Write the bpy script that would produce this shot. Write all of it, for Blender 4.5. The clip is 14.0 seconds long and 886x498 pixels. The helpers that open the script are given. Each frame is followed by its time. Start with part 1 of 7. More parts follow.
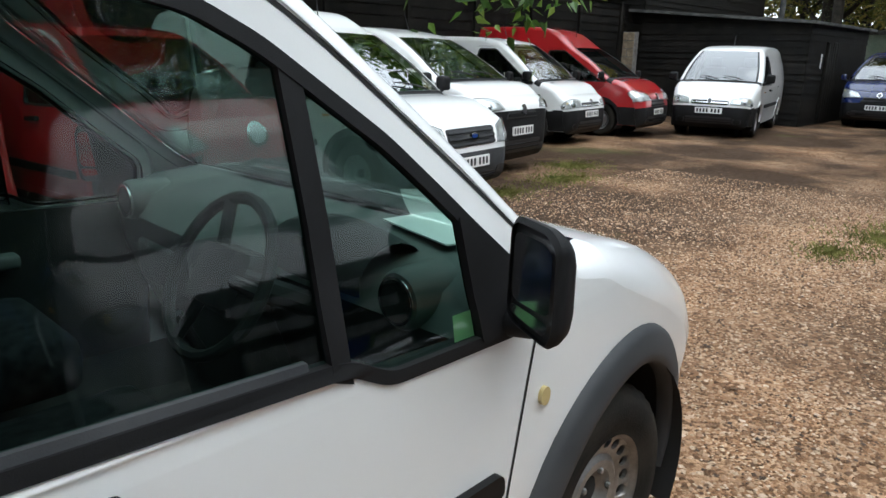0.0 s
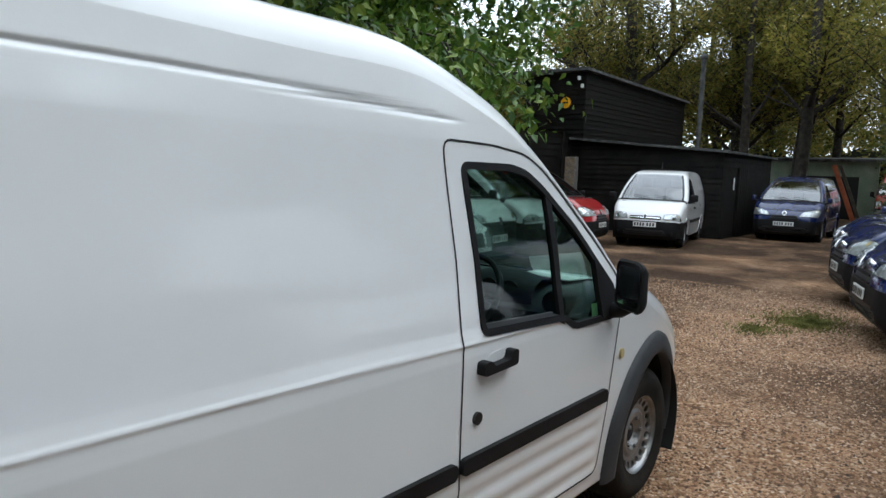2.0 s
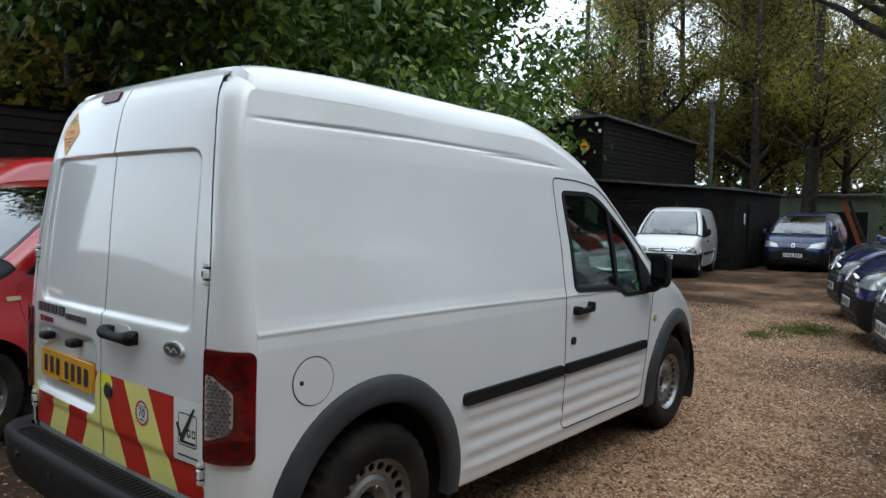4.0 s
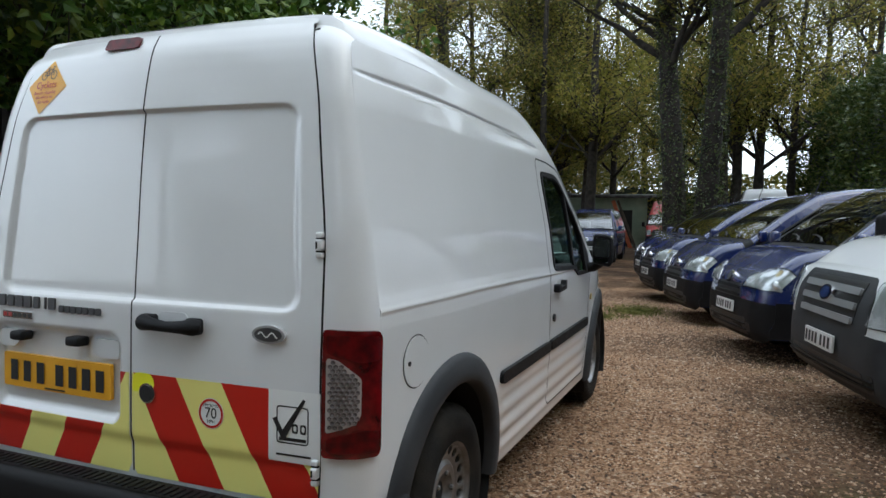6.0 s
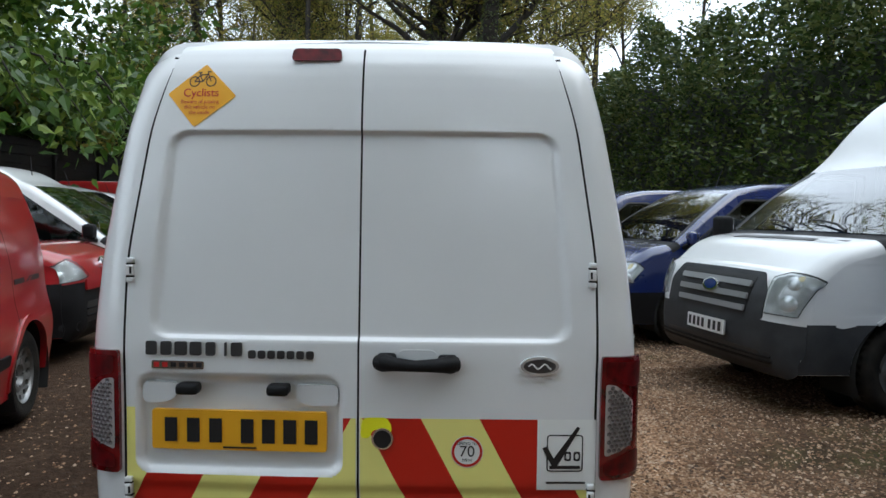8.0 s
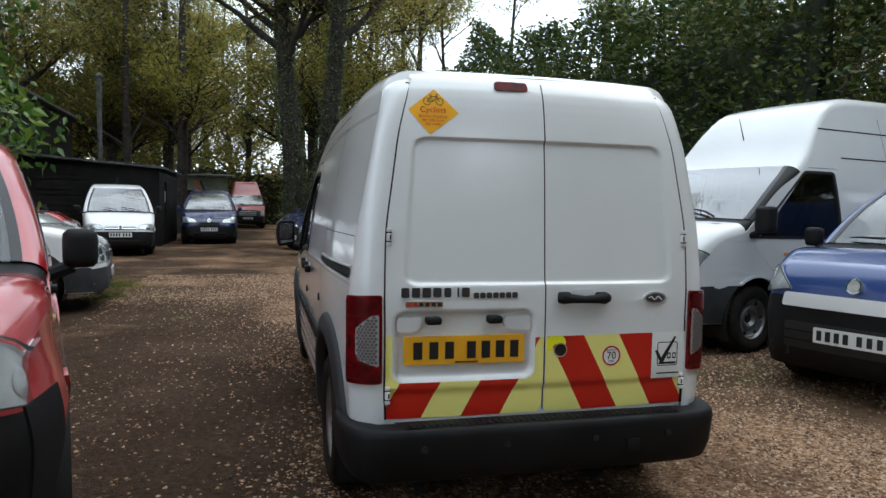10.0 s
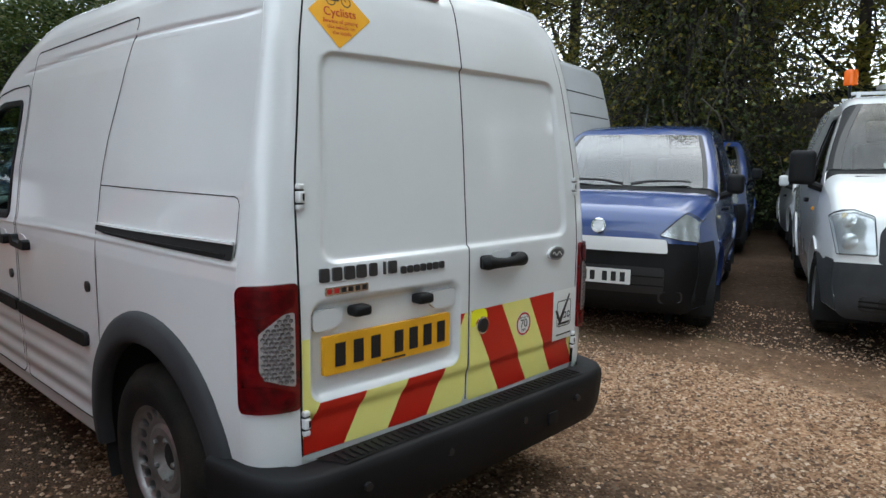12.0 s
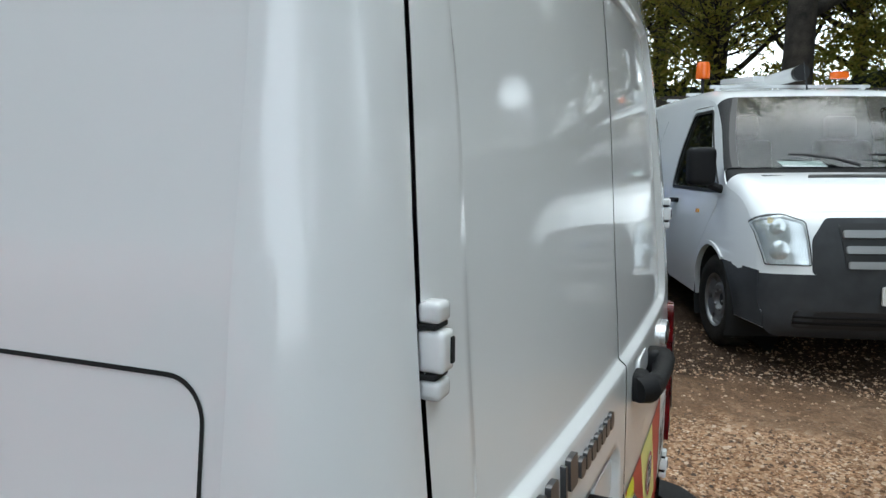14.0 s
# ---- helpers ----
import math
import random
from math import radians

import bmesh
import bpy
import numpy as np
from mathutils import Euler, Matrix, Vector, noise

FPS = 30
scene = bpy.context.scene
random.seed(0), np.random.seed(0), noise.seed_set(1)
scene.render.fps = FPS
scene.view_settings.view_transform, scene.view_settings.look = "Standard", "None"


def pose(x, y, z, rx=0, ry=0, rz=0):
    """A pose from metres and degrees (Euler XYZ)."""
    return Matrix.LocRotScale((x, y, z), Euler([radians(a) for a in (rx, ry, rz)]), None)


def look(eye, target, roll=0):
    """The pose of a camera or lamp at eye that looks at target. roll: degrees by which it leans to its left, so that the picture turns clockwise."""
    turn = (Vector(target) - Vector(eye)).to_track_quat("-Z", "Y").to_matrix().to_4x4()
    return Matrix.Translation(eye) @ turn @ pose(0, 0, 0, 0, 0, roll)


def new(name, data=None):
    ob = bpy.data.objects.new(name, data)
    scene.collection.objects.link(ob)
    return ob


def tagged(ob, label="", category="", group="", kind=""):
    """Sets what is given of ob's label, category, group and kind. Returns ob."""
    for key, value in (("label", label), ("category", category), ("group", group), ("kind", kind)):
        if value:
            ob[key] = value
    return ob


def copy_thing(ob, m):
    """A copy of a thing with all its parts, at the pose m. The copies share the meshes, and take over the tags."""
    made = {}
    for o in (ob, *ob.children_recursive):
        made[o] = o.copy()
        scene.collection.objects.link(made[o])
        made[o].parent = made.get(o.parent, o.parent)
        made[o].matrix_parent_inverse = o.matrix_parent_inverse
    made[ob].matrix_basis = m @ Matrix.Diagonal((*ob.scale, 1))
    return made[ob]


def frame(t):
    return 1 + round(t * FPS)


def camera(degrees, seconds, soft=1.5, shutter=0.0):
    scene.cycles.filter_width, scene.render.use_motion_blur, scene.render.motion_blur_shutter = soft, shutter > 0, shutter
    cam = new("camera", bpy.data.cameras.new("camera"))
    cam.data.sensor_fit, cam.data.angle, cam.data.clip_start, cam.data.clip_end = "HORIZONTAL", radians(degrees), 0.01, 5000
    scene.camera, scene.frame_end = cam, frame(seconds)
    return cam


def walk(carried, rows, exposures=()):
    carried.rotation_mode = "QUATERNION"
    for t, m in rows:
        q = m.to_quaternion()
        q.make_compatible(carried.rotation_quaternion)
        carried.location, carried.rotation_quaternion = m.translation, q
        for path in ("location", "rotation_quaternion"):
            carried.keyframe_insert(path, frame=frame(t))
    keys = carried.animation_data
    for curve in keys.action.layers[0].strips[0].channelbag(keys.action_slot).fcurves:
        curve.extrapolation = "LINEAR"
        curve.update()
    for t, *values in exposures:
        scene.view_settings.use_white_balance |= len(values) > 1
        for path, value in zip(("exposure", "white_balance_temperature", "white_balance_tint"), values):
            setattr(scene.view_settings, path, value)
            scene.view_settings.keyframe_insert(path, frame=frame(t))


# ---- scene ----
cam = camera(64.5, 14.0)
PATH = [
    (0, (0.052, -0.033, 1.515), (1.447, 1.297, 0.979), 1.4),
    (0.5, (-0.334, -0.139, 1.52), (1.134, 1.132, 1.038), 1.8),
    (1, (-0.792, -0.231, 1.558), (0.729, 1.005, 1.16), 2.1),
    (1.5, (-1.204, -0.35, 1.576), (0.34, 0.886, 1.278), 2.2),
    (2, (-1.605, -0.489, 1.56), (-0.052, 0.753, 1.345), 2.1),
    (2.2, (-1.786, -0.538, 1.544), (-0.233, 0.707, 1.346), 1.9),
    (4.3, (-3.282, -1.119, 1.422), (-1.756, 0.17, 1.334), 1.4),
    (4.5, (-3.346, -1.084, 1.402), (-1.82, 0.206, 1.315), 1.6),
    (5, (-3.467, -0.862, 1.367), (-1.927, 0.413, 1.284), 1.5),
    (5.5, (-3.526, -0.547, 1.339), (-1.872, 0.574, 1.251), 1.4),
    (6, (-3.622, -0.152, 1.319), (-1.776, 0.613, 1.239), 0.9),
    (6.5, (-3.718, 0.25, 1.316), (-1.78, 0.737, 1.235), 0.6),
    (7, (-3.74, 0.621, 1.348), (-1.771, 0.963, 1.26), 0.6),
    (7.5, (-3.835, 0.978, 1.373), (-1.848, 1.185, 1.276), 0.8),
    (8, (-3.968, 1.332, 1.419), (-1.971, 1.37, 1.32), 0.6),
    (8.2, (-4.045, 1.484, 1.44), (-2.048, 1.443, 1.34), 0.6),
    (10.3, (-4.755, 2.972, 1.334), (-2.873, 2.308, 1.205), 0.9),
    (10.5, (-4.666, 3.067, 1.311), (-2.834, 2.275, 1.174), 0.8),
    (11, (-4.342, 3.327, 1.302), (-2.676, 2.233, 1.14), 0.7),
    (11.5, (-3.982, 3.468, 1.331), (-2.448, 2.204, 1.107), 0.7),
    (12, (-3.555, 3.427, 1.359), (-2.182, 1.995, 1.1), 0.7),
    (12.5, (-3.15, 3.329, 1.384), (-1.926, 1.769, 1.123), 0.5),
    (13, (-2.777, 3.133, 1.381), (-1.71, 1.463, 1.117), 0.5),
    (13.5, (-2.433, 2.93, 1.373), (-1.48, 1.191, 1.114), 0.3),
    (14, (-2.128, 2.751, 1.387), (-1.311, 0.945, 1.122), 0.2),
]
EXPOSURES = [(0.0, 0.44, 5900, 4), (0.5, 0.54, 5900, 4), (1.0, 0.38, 5850, 4), (1.5, 0.22, 5800, 4), (2.0, -0.02, 5750, 4), (4.5, -0.18, 5750, 4), (7.0, -0.1, 5750, 4), (8.0, -0.14, 5750, 4), (10.5, -0.1, 5850, 4), (11.5, 0.0, 5850, 4), (12.5, 0.32, 5850, 3), (13.5, 0.32, 5850, 2), (14.0, 0.18, 5850, 1)]
walk(cam, [(t, look(eye, target, roll)) for t, eye, target, roll in PATH], EXPOSURES)

# ---- world and light: a bright overcast spring day ----
world = bpy.data.worlds.new("overcast_sky")
scene.world = world
world.use_nodes = True
wn, wl = world.node_tree.nodes, world.node_tree.links
wn.clear()
SUN_EL, SUN_AZ = 58, 262
sky = wn.new("ShaderNodeTexSky")
sky.sky_type = "NISHITA"
sky.sun_disc = False
sky.sun_elevation, sky.sun_rotation = radians(SUN_EL), radians(90 - SUN_AZ)
sky.dust_density, sky.air_density = 4.0, 1.0
cloud = wn.new("ShaderNodeMixRGB")
cloud.inputs[0].default_value = 0.72
cloud.inputs[2].default_value = (9.0, 9.1, 9.2, 1)
wl.new(sky.outputs[0], cloud.inputs[1])
bg = wn.new("ShaderNodeBackground")
bg.inputs[1].default_value = 0.285
wo = wn.new("ShaderNodeOutputWorld")
wl.new(cloud.outputs[0], bg.inputs[0])
wl.new(bg.outputs[0], wo.inputs[0])
sun_data = bpy.data.lights.new("sun", "SUN")
sun_data.energy, sun_data.angle, sun_data.color = 1.1, radians(85), (1.0, 0.97, 0.93)
sun = new("sun", sun_data)
d = Vector((math.cos(radians(SUN_AZ)) * math.cos(radians(SUN_EL)), math.sin(radians(SUN_AZ)) * math.cos(radians(SUN_EL)), math.sin(radians(SUN_EL))))
sun.matrix_world = look(d * 50, (0, 0, 0))
# ---- materials ----
def material(name, color, rough=0.5, metal=0.0, coat=0.0, spec=0.5):
    m = bpy.data.materials.new(name)
    m.use_nodes = True
    p = m.node_tree.nodes["Principled BSDF"]
    p.inputs["Base Color"].default_value = (*color, 1)
    p.inputs["Roughness"].default_value = rough
    p.inputs["Metallic"].default_value = metal
    p.inputs["Coat Weight"].default_value = coat
    p.inputs["Coat Roughness"].default_value = 0.02
    p.inputs["Specular IOR Level"].default_value = spec
    return m


def varied(m, c1, c2, scale=3.0, fine=0.0, bump=0.0, bump_scale=60.0, rough=None, detail=5.0, dirt=None):
    """Two colours mixed by a coarse and a fine noise, roughness that varies with it, and fine relief."""
    nt = m.node_tree
    n, l = nt.nodes, nt.links
    p = n["Principled BSDF"]
    tc = n.new("ShaderNodeTexCoord")
    a = n.new("ShaderNodeTexNoise")
    a.inputs["Scale"].default_value, a.inputs["Detail"].default_value = scale, detail
    l.new(tc.outputs["Object"], a.inputs["Vector"])
    ramp = n.new("ShaderNodeValToRGB")
    ramp.color_ramp.elements[0].position, ramp.color_ramp.elements[1].position = 0.35, 0.68
    ramp.color_ramp.elements[0].color, ramp.color_ramp.elements[1].color = (*c1, 1), (*c2, 1)
    l.new(a.outputs["Fac"], ramp.inputs[0])
    out = ramp.outputs[0]
    if fine:
        b = n.new("ShaderNodeTexNoise")
        b.inputs["Scale"].default_value, b.inputs["Detail"].default_value = scale * 14, 3
        l.new(tc.outputs["Object"], b.inputs["Vector"])
        mx = n.new("ShaderNodeMixRGB")
        mx.blend_type = "OVERLAY"
        mx.inputs[0].default_value = fine
        l.new(out, mx.inputs[1])
        l.new(b.outputs["Fac"], mx.inputs[2])
        out = mx.outputs[0]
    l.new(out, p.inputs["Base Color"])
    if rough:
        mr = n.new("ShaderNodeMapRange")
        mr.inputs["To Min"].default_value, mr.inputs["To Max"].default_value = rough
        l.new(a.outputs["Fac"], mr.inputs["Value"])
        l.new(mr.outputs[0], p.inputs["Roughness"])
    if bump:
        c = n.new("ShaderNodeTexNoise")
        c.inputs["Scale"].default_value, c.inputs["Detail"].default_value = bump_scale, 4
        l.new(tc.outputs["Object"], c.inputs["Vector"])
        bp = n.new("ShaderNodeBump")
        bp.inputs["Strength"].default_value, bp.inputs["Distance"].default_value = bump, 0.01
        l.new(c.outputs["Fac"], bp.inputs["Height"])
        l.new(bp.outputs[0], p.inputs["Normal"])
    return m


def paint(name, color, rough=0.28, metal=0.0):
    """Car paint: a thin clear coat over slightly uneven, faintly dusty colour."""
    m = material(name, color, rough, metal, coat=1.0)
    m.node_tree.nodes["Principled BSDF"].inputs["Coat Roughness"].default_value = 0.05
    c2 = tuple(min(1, c * 0.93 + 0.004) for c in color)
    varied(m, color, c2, 1.3, rough=(rough * 0.8, rough * 1.35))
    return m


def glass(name, tint, gloss=1.0, steepness=3.6):
    m = bpy.data.materials.new(name)
    m.use_nodes = True
    n, l = m.node_tree.nodes, m.node_tree.links
    n.clear()
    fr = n.new("ShaderNodeLayerWeight")
    fr.inputs["Blend"].default_value = 0.5
    steep = n.new("ShaderNodeMath")
    steep.operation = "POWER"
    steep.inputs[1].default_value = steepness
    l.new(fr.outputs["Facing"], steep.inputs[0])
    boost = n.new("ShaderNodeMath")
    boost.operation = "MULTIPLY_ADD"
    boost.use_clamp = True
    boost.inputs[1].default_value = 0.85
    boost.inputs[2].default_value = 0.055 * gloss
    l.new(steep.outputs[0], boost.inputs[0])
    t = n.new("ShaderNodeBsdfTransparent")
    t.inputs[0].default_value = (*tint, 1)
    g = n.new("ShaderNodeBsdfGlossy")
    g.inputs["Roughness"].default_value = 0.02
    mix = n.new("ShaderNodeMixShader")
    l.new(boost.outputs[0], mix.inputs[0])
    l.new(t.outputs[0], mix.inputs[1])
    l.new(g.outputs[0], mix.inputs[2])
    o = n.new("ShaderNodeOutputMaterial")
    l.new(mix.outputs[0], o.inputs[0])
    return m


WHITE = paint("white_paint", (0.78, 0.79, 0.79), 0.3)
WHITE_B = paint("white_paint_dull", (0.70, 0.71, 0.71), 0.4)
RED = paint("red_paint", (0.33, 0.006, 0.010), 0.3)
BLUE = paint("blue_paint", (0.006, 0.016, 0.095), 0.25)
BLUE_L = paint("mid_blue_paint", (0.014, 0.045, 0.19), 0.3)
PLASTIC = varied(material("black_plastic", (0.008, 0.008, 0.009), 0.6, spec=0.2), (0.006, 0.006, 0.0065), (0.012, 0.012, 0.013), 4, bump=0.12, bump_scale=500, rough=(0.45, 0.7))
PLASTIC_G = varied(material("grey_plastic", (0.045, 0.046, 0.05), 0.6, spec=0.3), (0.029, 0.031, 0.034), (0.05, 0.052, 0.055), 5, bump=0.15, bump_scale=400, rough=(0.5, 0.75))
RUBBER = varied(material("tyre_rubber", (0.012, 0.012, 0.011), 0.85, spec=0.2), (0.008, 0.008, 0.0075), (0.026, 0.022, 0.017), 7, fine=0.3, bump=0.3, bump_scale=180)
STEEL = varied(material("silver_steel_rim", (0.42, 0.42, 0.42), 0.4, 0.75), (0.36, 0.36, 0.36), (0.17, 0.165, 0.155), 6, fine=0.25, rough=(0.3, 0.5))
GREY_BAR = material("grey_grille_bar", (0.33, 0.335, 0.34), 0.35, 0.4)
DARK = material("dark_gap", (0.008, 0.008, 0.008), 0.9)
UNDER = material("underbody", (0.012, 0.012, 0.012), 0.95)
GLASS = glass("tinted_window_glass", (0.48, 0.66, 0.59), 0.7)
DARK_GLASS = glass("dark_window_glass", (0.22, 0.27, 0.26))
WINDSCREEN = glass("windscreen_glass", (0.55, 0.63, 0.61), 2.6, 2.2)
SOFT_SCREEN = glass("small_windscreen_glass", (0.50, 0.58, 0.56), 0.35, 2.3)
DULL_SCREEN = glass("dull_windscreen_glass", (0.55, 0.63, 0.61), 0.6)
CLEAR = glass("clear_lamp_cover", (0.90, 0.92, 0.92), 0.7)
CHROME = material("chrome", (0.75, 0.75, 0.76), 0.12, 1.0)
REFLECT = varied(material("lamp_reflector", (0.62, 0.63, 0.64), 0.2, 0.55), (0.80, 0.81, 0.82), (0.55, 0.56, 0.57), 16, rough=(0.12, 0.26))
LAMP_DARK = material("lamp_bowl_metal", (0.34, 0.35, 0.36), 0.18, 0.9)
LAMP_HOUSE = varied(material("lamp_housing", (0.6, 0.61, 0.62), 0.3, 0.5), (0.72, 0.73, 0.74), (0.5, 0.51, 0.52), 9, rough=(0.12, 0.3))
LAMP_RED = varied(material("red_lamp_plastic", (0.2, 0.004, 0.008), 0.2, coat=0.3), (0.16, 0.003, 0.005), (0.045, 0.001, 0.002), 22)
LAMP_CELL = material("lamp_cell", (0.15, 0.135, 0.135), 0.35, 0.4)
DULL_AMBER = material("dull_amber_lens", (0.5, 0.40, 0.18), 0.3, coat=0.5)
LAMP_RED_D = varied(material("dark_red_lamp_plastic", (0.13, 0.003, 0.005), 0.3, spec=0.25), (0.12, 0.002, 0.004), (0.035, 0.001, 0.002), 30)
LAMP_HONEY = material("lamp_lens_honeycomb", (0.46, 0.42, 0.41), 0.3, 0.3, coat=0.3)
AMBER = material("amber_lens", (0.75, 0.33, 0.03), 0.2, coat=0.5)
BEACON = material("orange_beacon", (0.9, 0.16, 0.01), 0.25, coat=0.5)
PLATE_Y = material("yellow_plate", (0.80, 0.40, 0.015), 0.35)
PLATE_W = material("white_plate", (0.72, 0.72, 0.70), 0.35)
INK = material("black_ink", (0.012, 0.012, 0.013), 0.45)
STICK_Y = material("yellow_reflective_sheet", (0.86, 0.80, 0.24), 0.35)
STICK_R = material("red_reflective_sheet", (0.50, 0.016, 0.006), 0.35)
STICK_O = material("amber_sticker", (0.85, 0.42, 0.01), 0.4)
STICK_W = material("white_sticker", (0.80, 0.81, 0.79), 0.4)
STICK_INK_R = material("red_ink", (0.50, 0.02, 0.02), 0.4)
STICK_FL = material("fluorescent_yellow_film", (0.88, 0.86, 0.01), 0.4)
CABIN = varied(material("dark_cabin_plastic", (0.035, 0.036, 0.038), 0.7), (0.008, 0.0085, 0.009), (0.015, 0.015, 0.016), 6, bump=0.15, bump_scale=300)
CABIN_G = varied(material("grey_cabin_plastic", (0.16, 0.165, 0.165), 0.6), (0.085, 0.093, 0.09), (0.125, 0.135, 0.131), 6, bump=0.15, bump_scale=300)
FABRIC = varied(material("grey_seat_cloth", (0.04, 0.04, 0.043), 0.95, spec=0.1), (0.012, 0.012, 0.014), (0.028, 0.028, 0.031), 30, fine=0.4, bump=0.3, bump_scale=400)
PAPER = material("paper", (0.75, 0.76, 0.74), 0.7)
BADGE_D = material("dark_badge_metal", (0.10, 0.10, 0.105), 0.3, 0.7)
BADGE_B = material("badge_blue_enamel", (0.01, 0.03, 0.14), 0.25, 0.2)
# ---- building tools ----
from mathutils.geometry import tessellate_polygon


def mesh_of(bm, smooth=True, angle=40):
    me = bpy.data.meshes.new("mesh")
    bm.to_mesh(me)
    bm.free()
    if smooth:
        me.shade_smooth()
        me.set_sharp_from_angle(angle=radians(angle))
    return me


def part(name, bm, mat, parent, label="", angle=40, smooth=True):
    """Links a bmesh as one mesh object under a thing or a part."""
    me = bm if isinstance(bm, bpy.types.Mesh) else mesh_of(bm, smooth, angle)
    me.name = name
    if mat and not me.materials:
        me.materials.append(mat)
    ob = new(name, me)
    ob.parent = parent
    if label:
        ob["label"] = label
    return ob


def thing(name, m, label, category, group="", kind=""):
    ob = new(name)
    ob.empty_display_size = 0.2
    ob.matrix_world = m
    return tagged(ob, label, category, group, kind)


def solid(name, bm, mat, label, category, m=None, group="", kind="", angle=40):
    """A top-level thing that is one mesh."""
    ob = part(name, bm, mat, None, "", angle)
    if m is not None:
        ob.matrix_world = m
    return tagged(ob, label, category, group, kind)


def patch(poly, fn, hi=0.0, lo=None, holes=(), ucuts=(), vcuts=(), flip=False, bm=None):
    """A flat outline with holes, cut along lines, laid on a curved surface fn(u, v, offset); with lo it gets rims down to lo."""
    own = bmesh.new()
    loops = [[Vector((u, v, 0)) for u, v in lp] for lp in (poly, *holes)]
    flat = [p for lp in loops for p in lp]
    vs = [own.verts.new(p) for p in flat]
    for tri in tessellate_polygon(loops):
        try:
            own.faces.new([vs[i] for i in tri])
        except ValueError:
            pass
    for axis, cuts in ((0, ucuts), (1, vcuts)):
        for c in cuts:
            no = Vector((1, 0, 0)) if axis == 0 else Vector((0, 1, 0))
            bmesh.ops.bisect_plane(own, geom=own.verts[:] + own.edges[:] + own.faces[:], dist=1e-6, plane_co=no * c, plane_no=no)
    bmesh.ops.recalc_face_normals(own, faces=own.faces)
    up = sum(f.normal.z * f.calc_area() for f in own.faces)
    if (up < 0) != flip:
        bmesh.ops.reverse_faces(own, faces=own.faces)
    if lo is not None:
        edge = [e for e in own.edges if e.is_boundary]
        ret = bmesh.ops.extrude_edge_only(own, edges=edge)
        low = {g for g in ret["geom"] if isinstance(g, bmesh.types.BMVert)}
    else:
        low = set()
    for v in own.verts:
        v.co = Vector(fn(v.co.x, v.co.y, lo if v in low else hi))
    if bm is None:
        return own
    me = bpy.data.meshes.new("tmp")
    own.to_mesh(me)
    own.free()
    bm.from_mesh(me)
    bpy.data.meshes.remove(me)
    return bm


def grid(fn, us, vs, bm=None, flip=False):
    """A grid of quads over fn(u, v)."""
    bm = bm or bmesh.new()
    rows = [[bm.verts.new(fn(u, v)) for u in us] for v in vs]
    for a, b in zip(rows, rows[1:]):
        for i in range(len(us) - 1):
            q = (a[i], a[i + 1], b[i + 1], b[i])
            bm.faces.new(q[::-1] if flip else q)
    return bm


def ribbon(points, fn, width, off, bm=None):
    """A narrow strip along a line in (u, v) on a surface."""
    bm = bm or bmesh.new()
    pts = [Vector((u, v)) for u, v in points]
    pairs = []
    for i, p in enumerate(pts):
        d = (pts[min(i + 1, len(pts) - 1)] - pts[max(i - 1, 0)]).normalized()
        n = Vector((-d.y, d.x)) * width / 2
        pairs.append((bm.verts.new(fn(*(p + n), off)), bm.verts.new(fn(*(p - n), off))))
    for a, b in zip(pairs, pairs[1:]):
        bm.faces.new((a[0], b[0], b[1], a[1]))
    return bm


def dense(points, step=0.04):
    """The same line with points no further apart than step."""
    out = [points[0]]
    for a, b in zip(points, points[1:]):
        k = max(1, int(math.dist(a, b) / step))
        out += [tuple(a[c] + (b[c] - a[c]) * i / k for c in range(len(a))) for i in range(1, k + 1)]
    return out


def rounded(points, r=0.03, n=4, closed=True):
    """An outline with its corners rounded."""
    out = []
    m = len(points)
    for i, p in enumerate(points):
        if not closed and i in (0, m - 1):
            out.append(p)
            continue
        p, a, b = Vector(p), Vector(points[i - 1]), Vector(points[(i + 1) % m])
        k = min(r, (a - p).length * 0.45, (b - p).length * 0.45)
        s, e = p + (a - p).normalized() * k, p + (b - p).normalized() * k
        for j in range(n + 1):
            t = j / n
            out.append(tuple(s * (1 - t) ** 2 + p * 2 * t * (1 - t) + e * t * t))
    return out


def circle(u, v, r, n=24, rv=None):
    return [(u + r * math.cos(2 * math.pi * i / n), v + (rv or r) * math.sin(2 * math.pi * i / n)) for i in range(n)]


def box(sx, sy, sz, at=(0, 0, 0), bevel=0.0, rot=None, bm=None, seg=2):
    """A bevelled block with its centre at a place."""
    own = bmesh.new()
    bmesh.ops.create_cube(own, size=1)
    bmesh.ops.scale(own, vec=(sx, sy, sz), verts=own.verts)
    if bevel:
        bmesh.ops.bevel(own, geom=own.edges[:], offset=bevel, segments=seg, profile=0.6, affect="EDGES")
    m = Matrix.Translation(at) @ (rot or Matrix())
    bmesh.ops.transform(own, matrix=m, verts=own.verts)
    return join(own, bm)


def join(own, bm):
    if bm is None:
        return own
    me = bpy.data.meshes.new("tmp")
    own.to_mesh(me)
    own.free()
    bm.from_mesh(me)
    bpy.data.meshes.remove(me)
    return bm


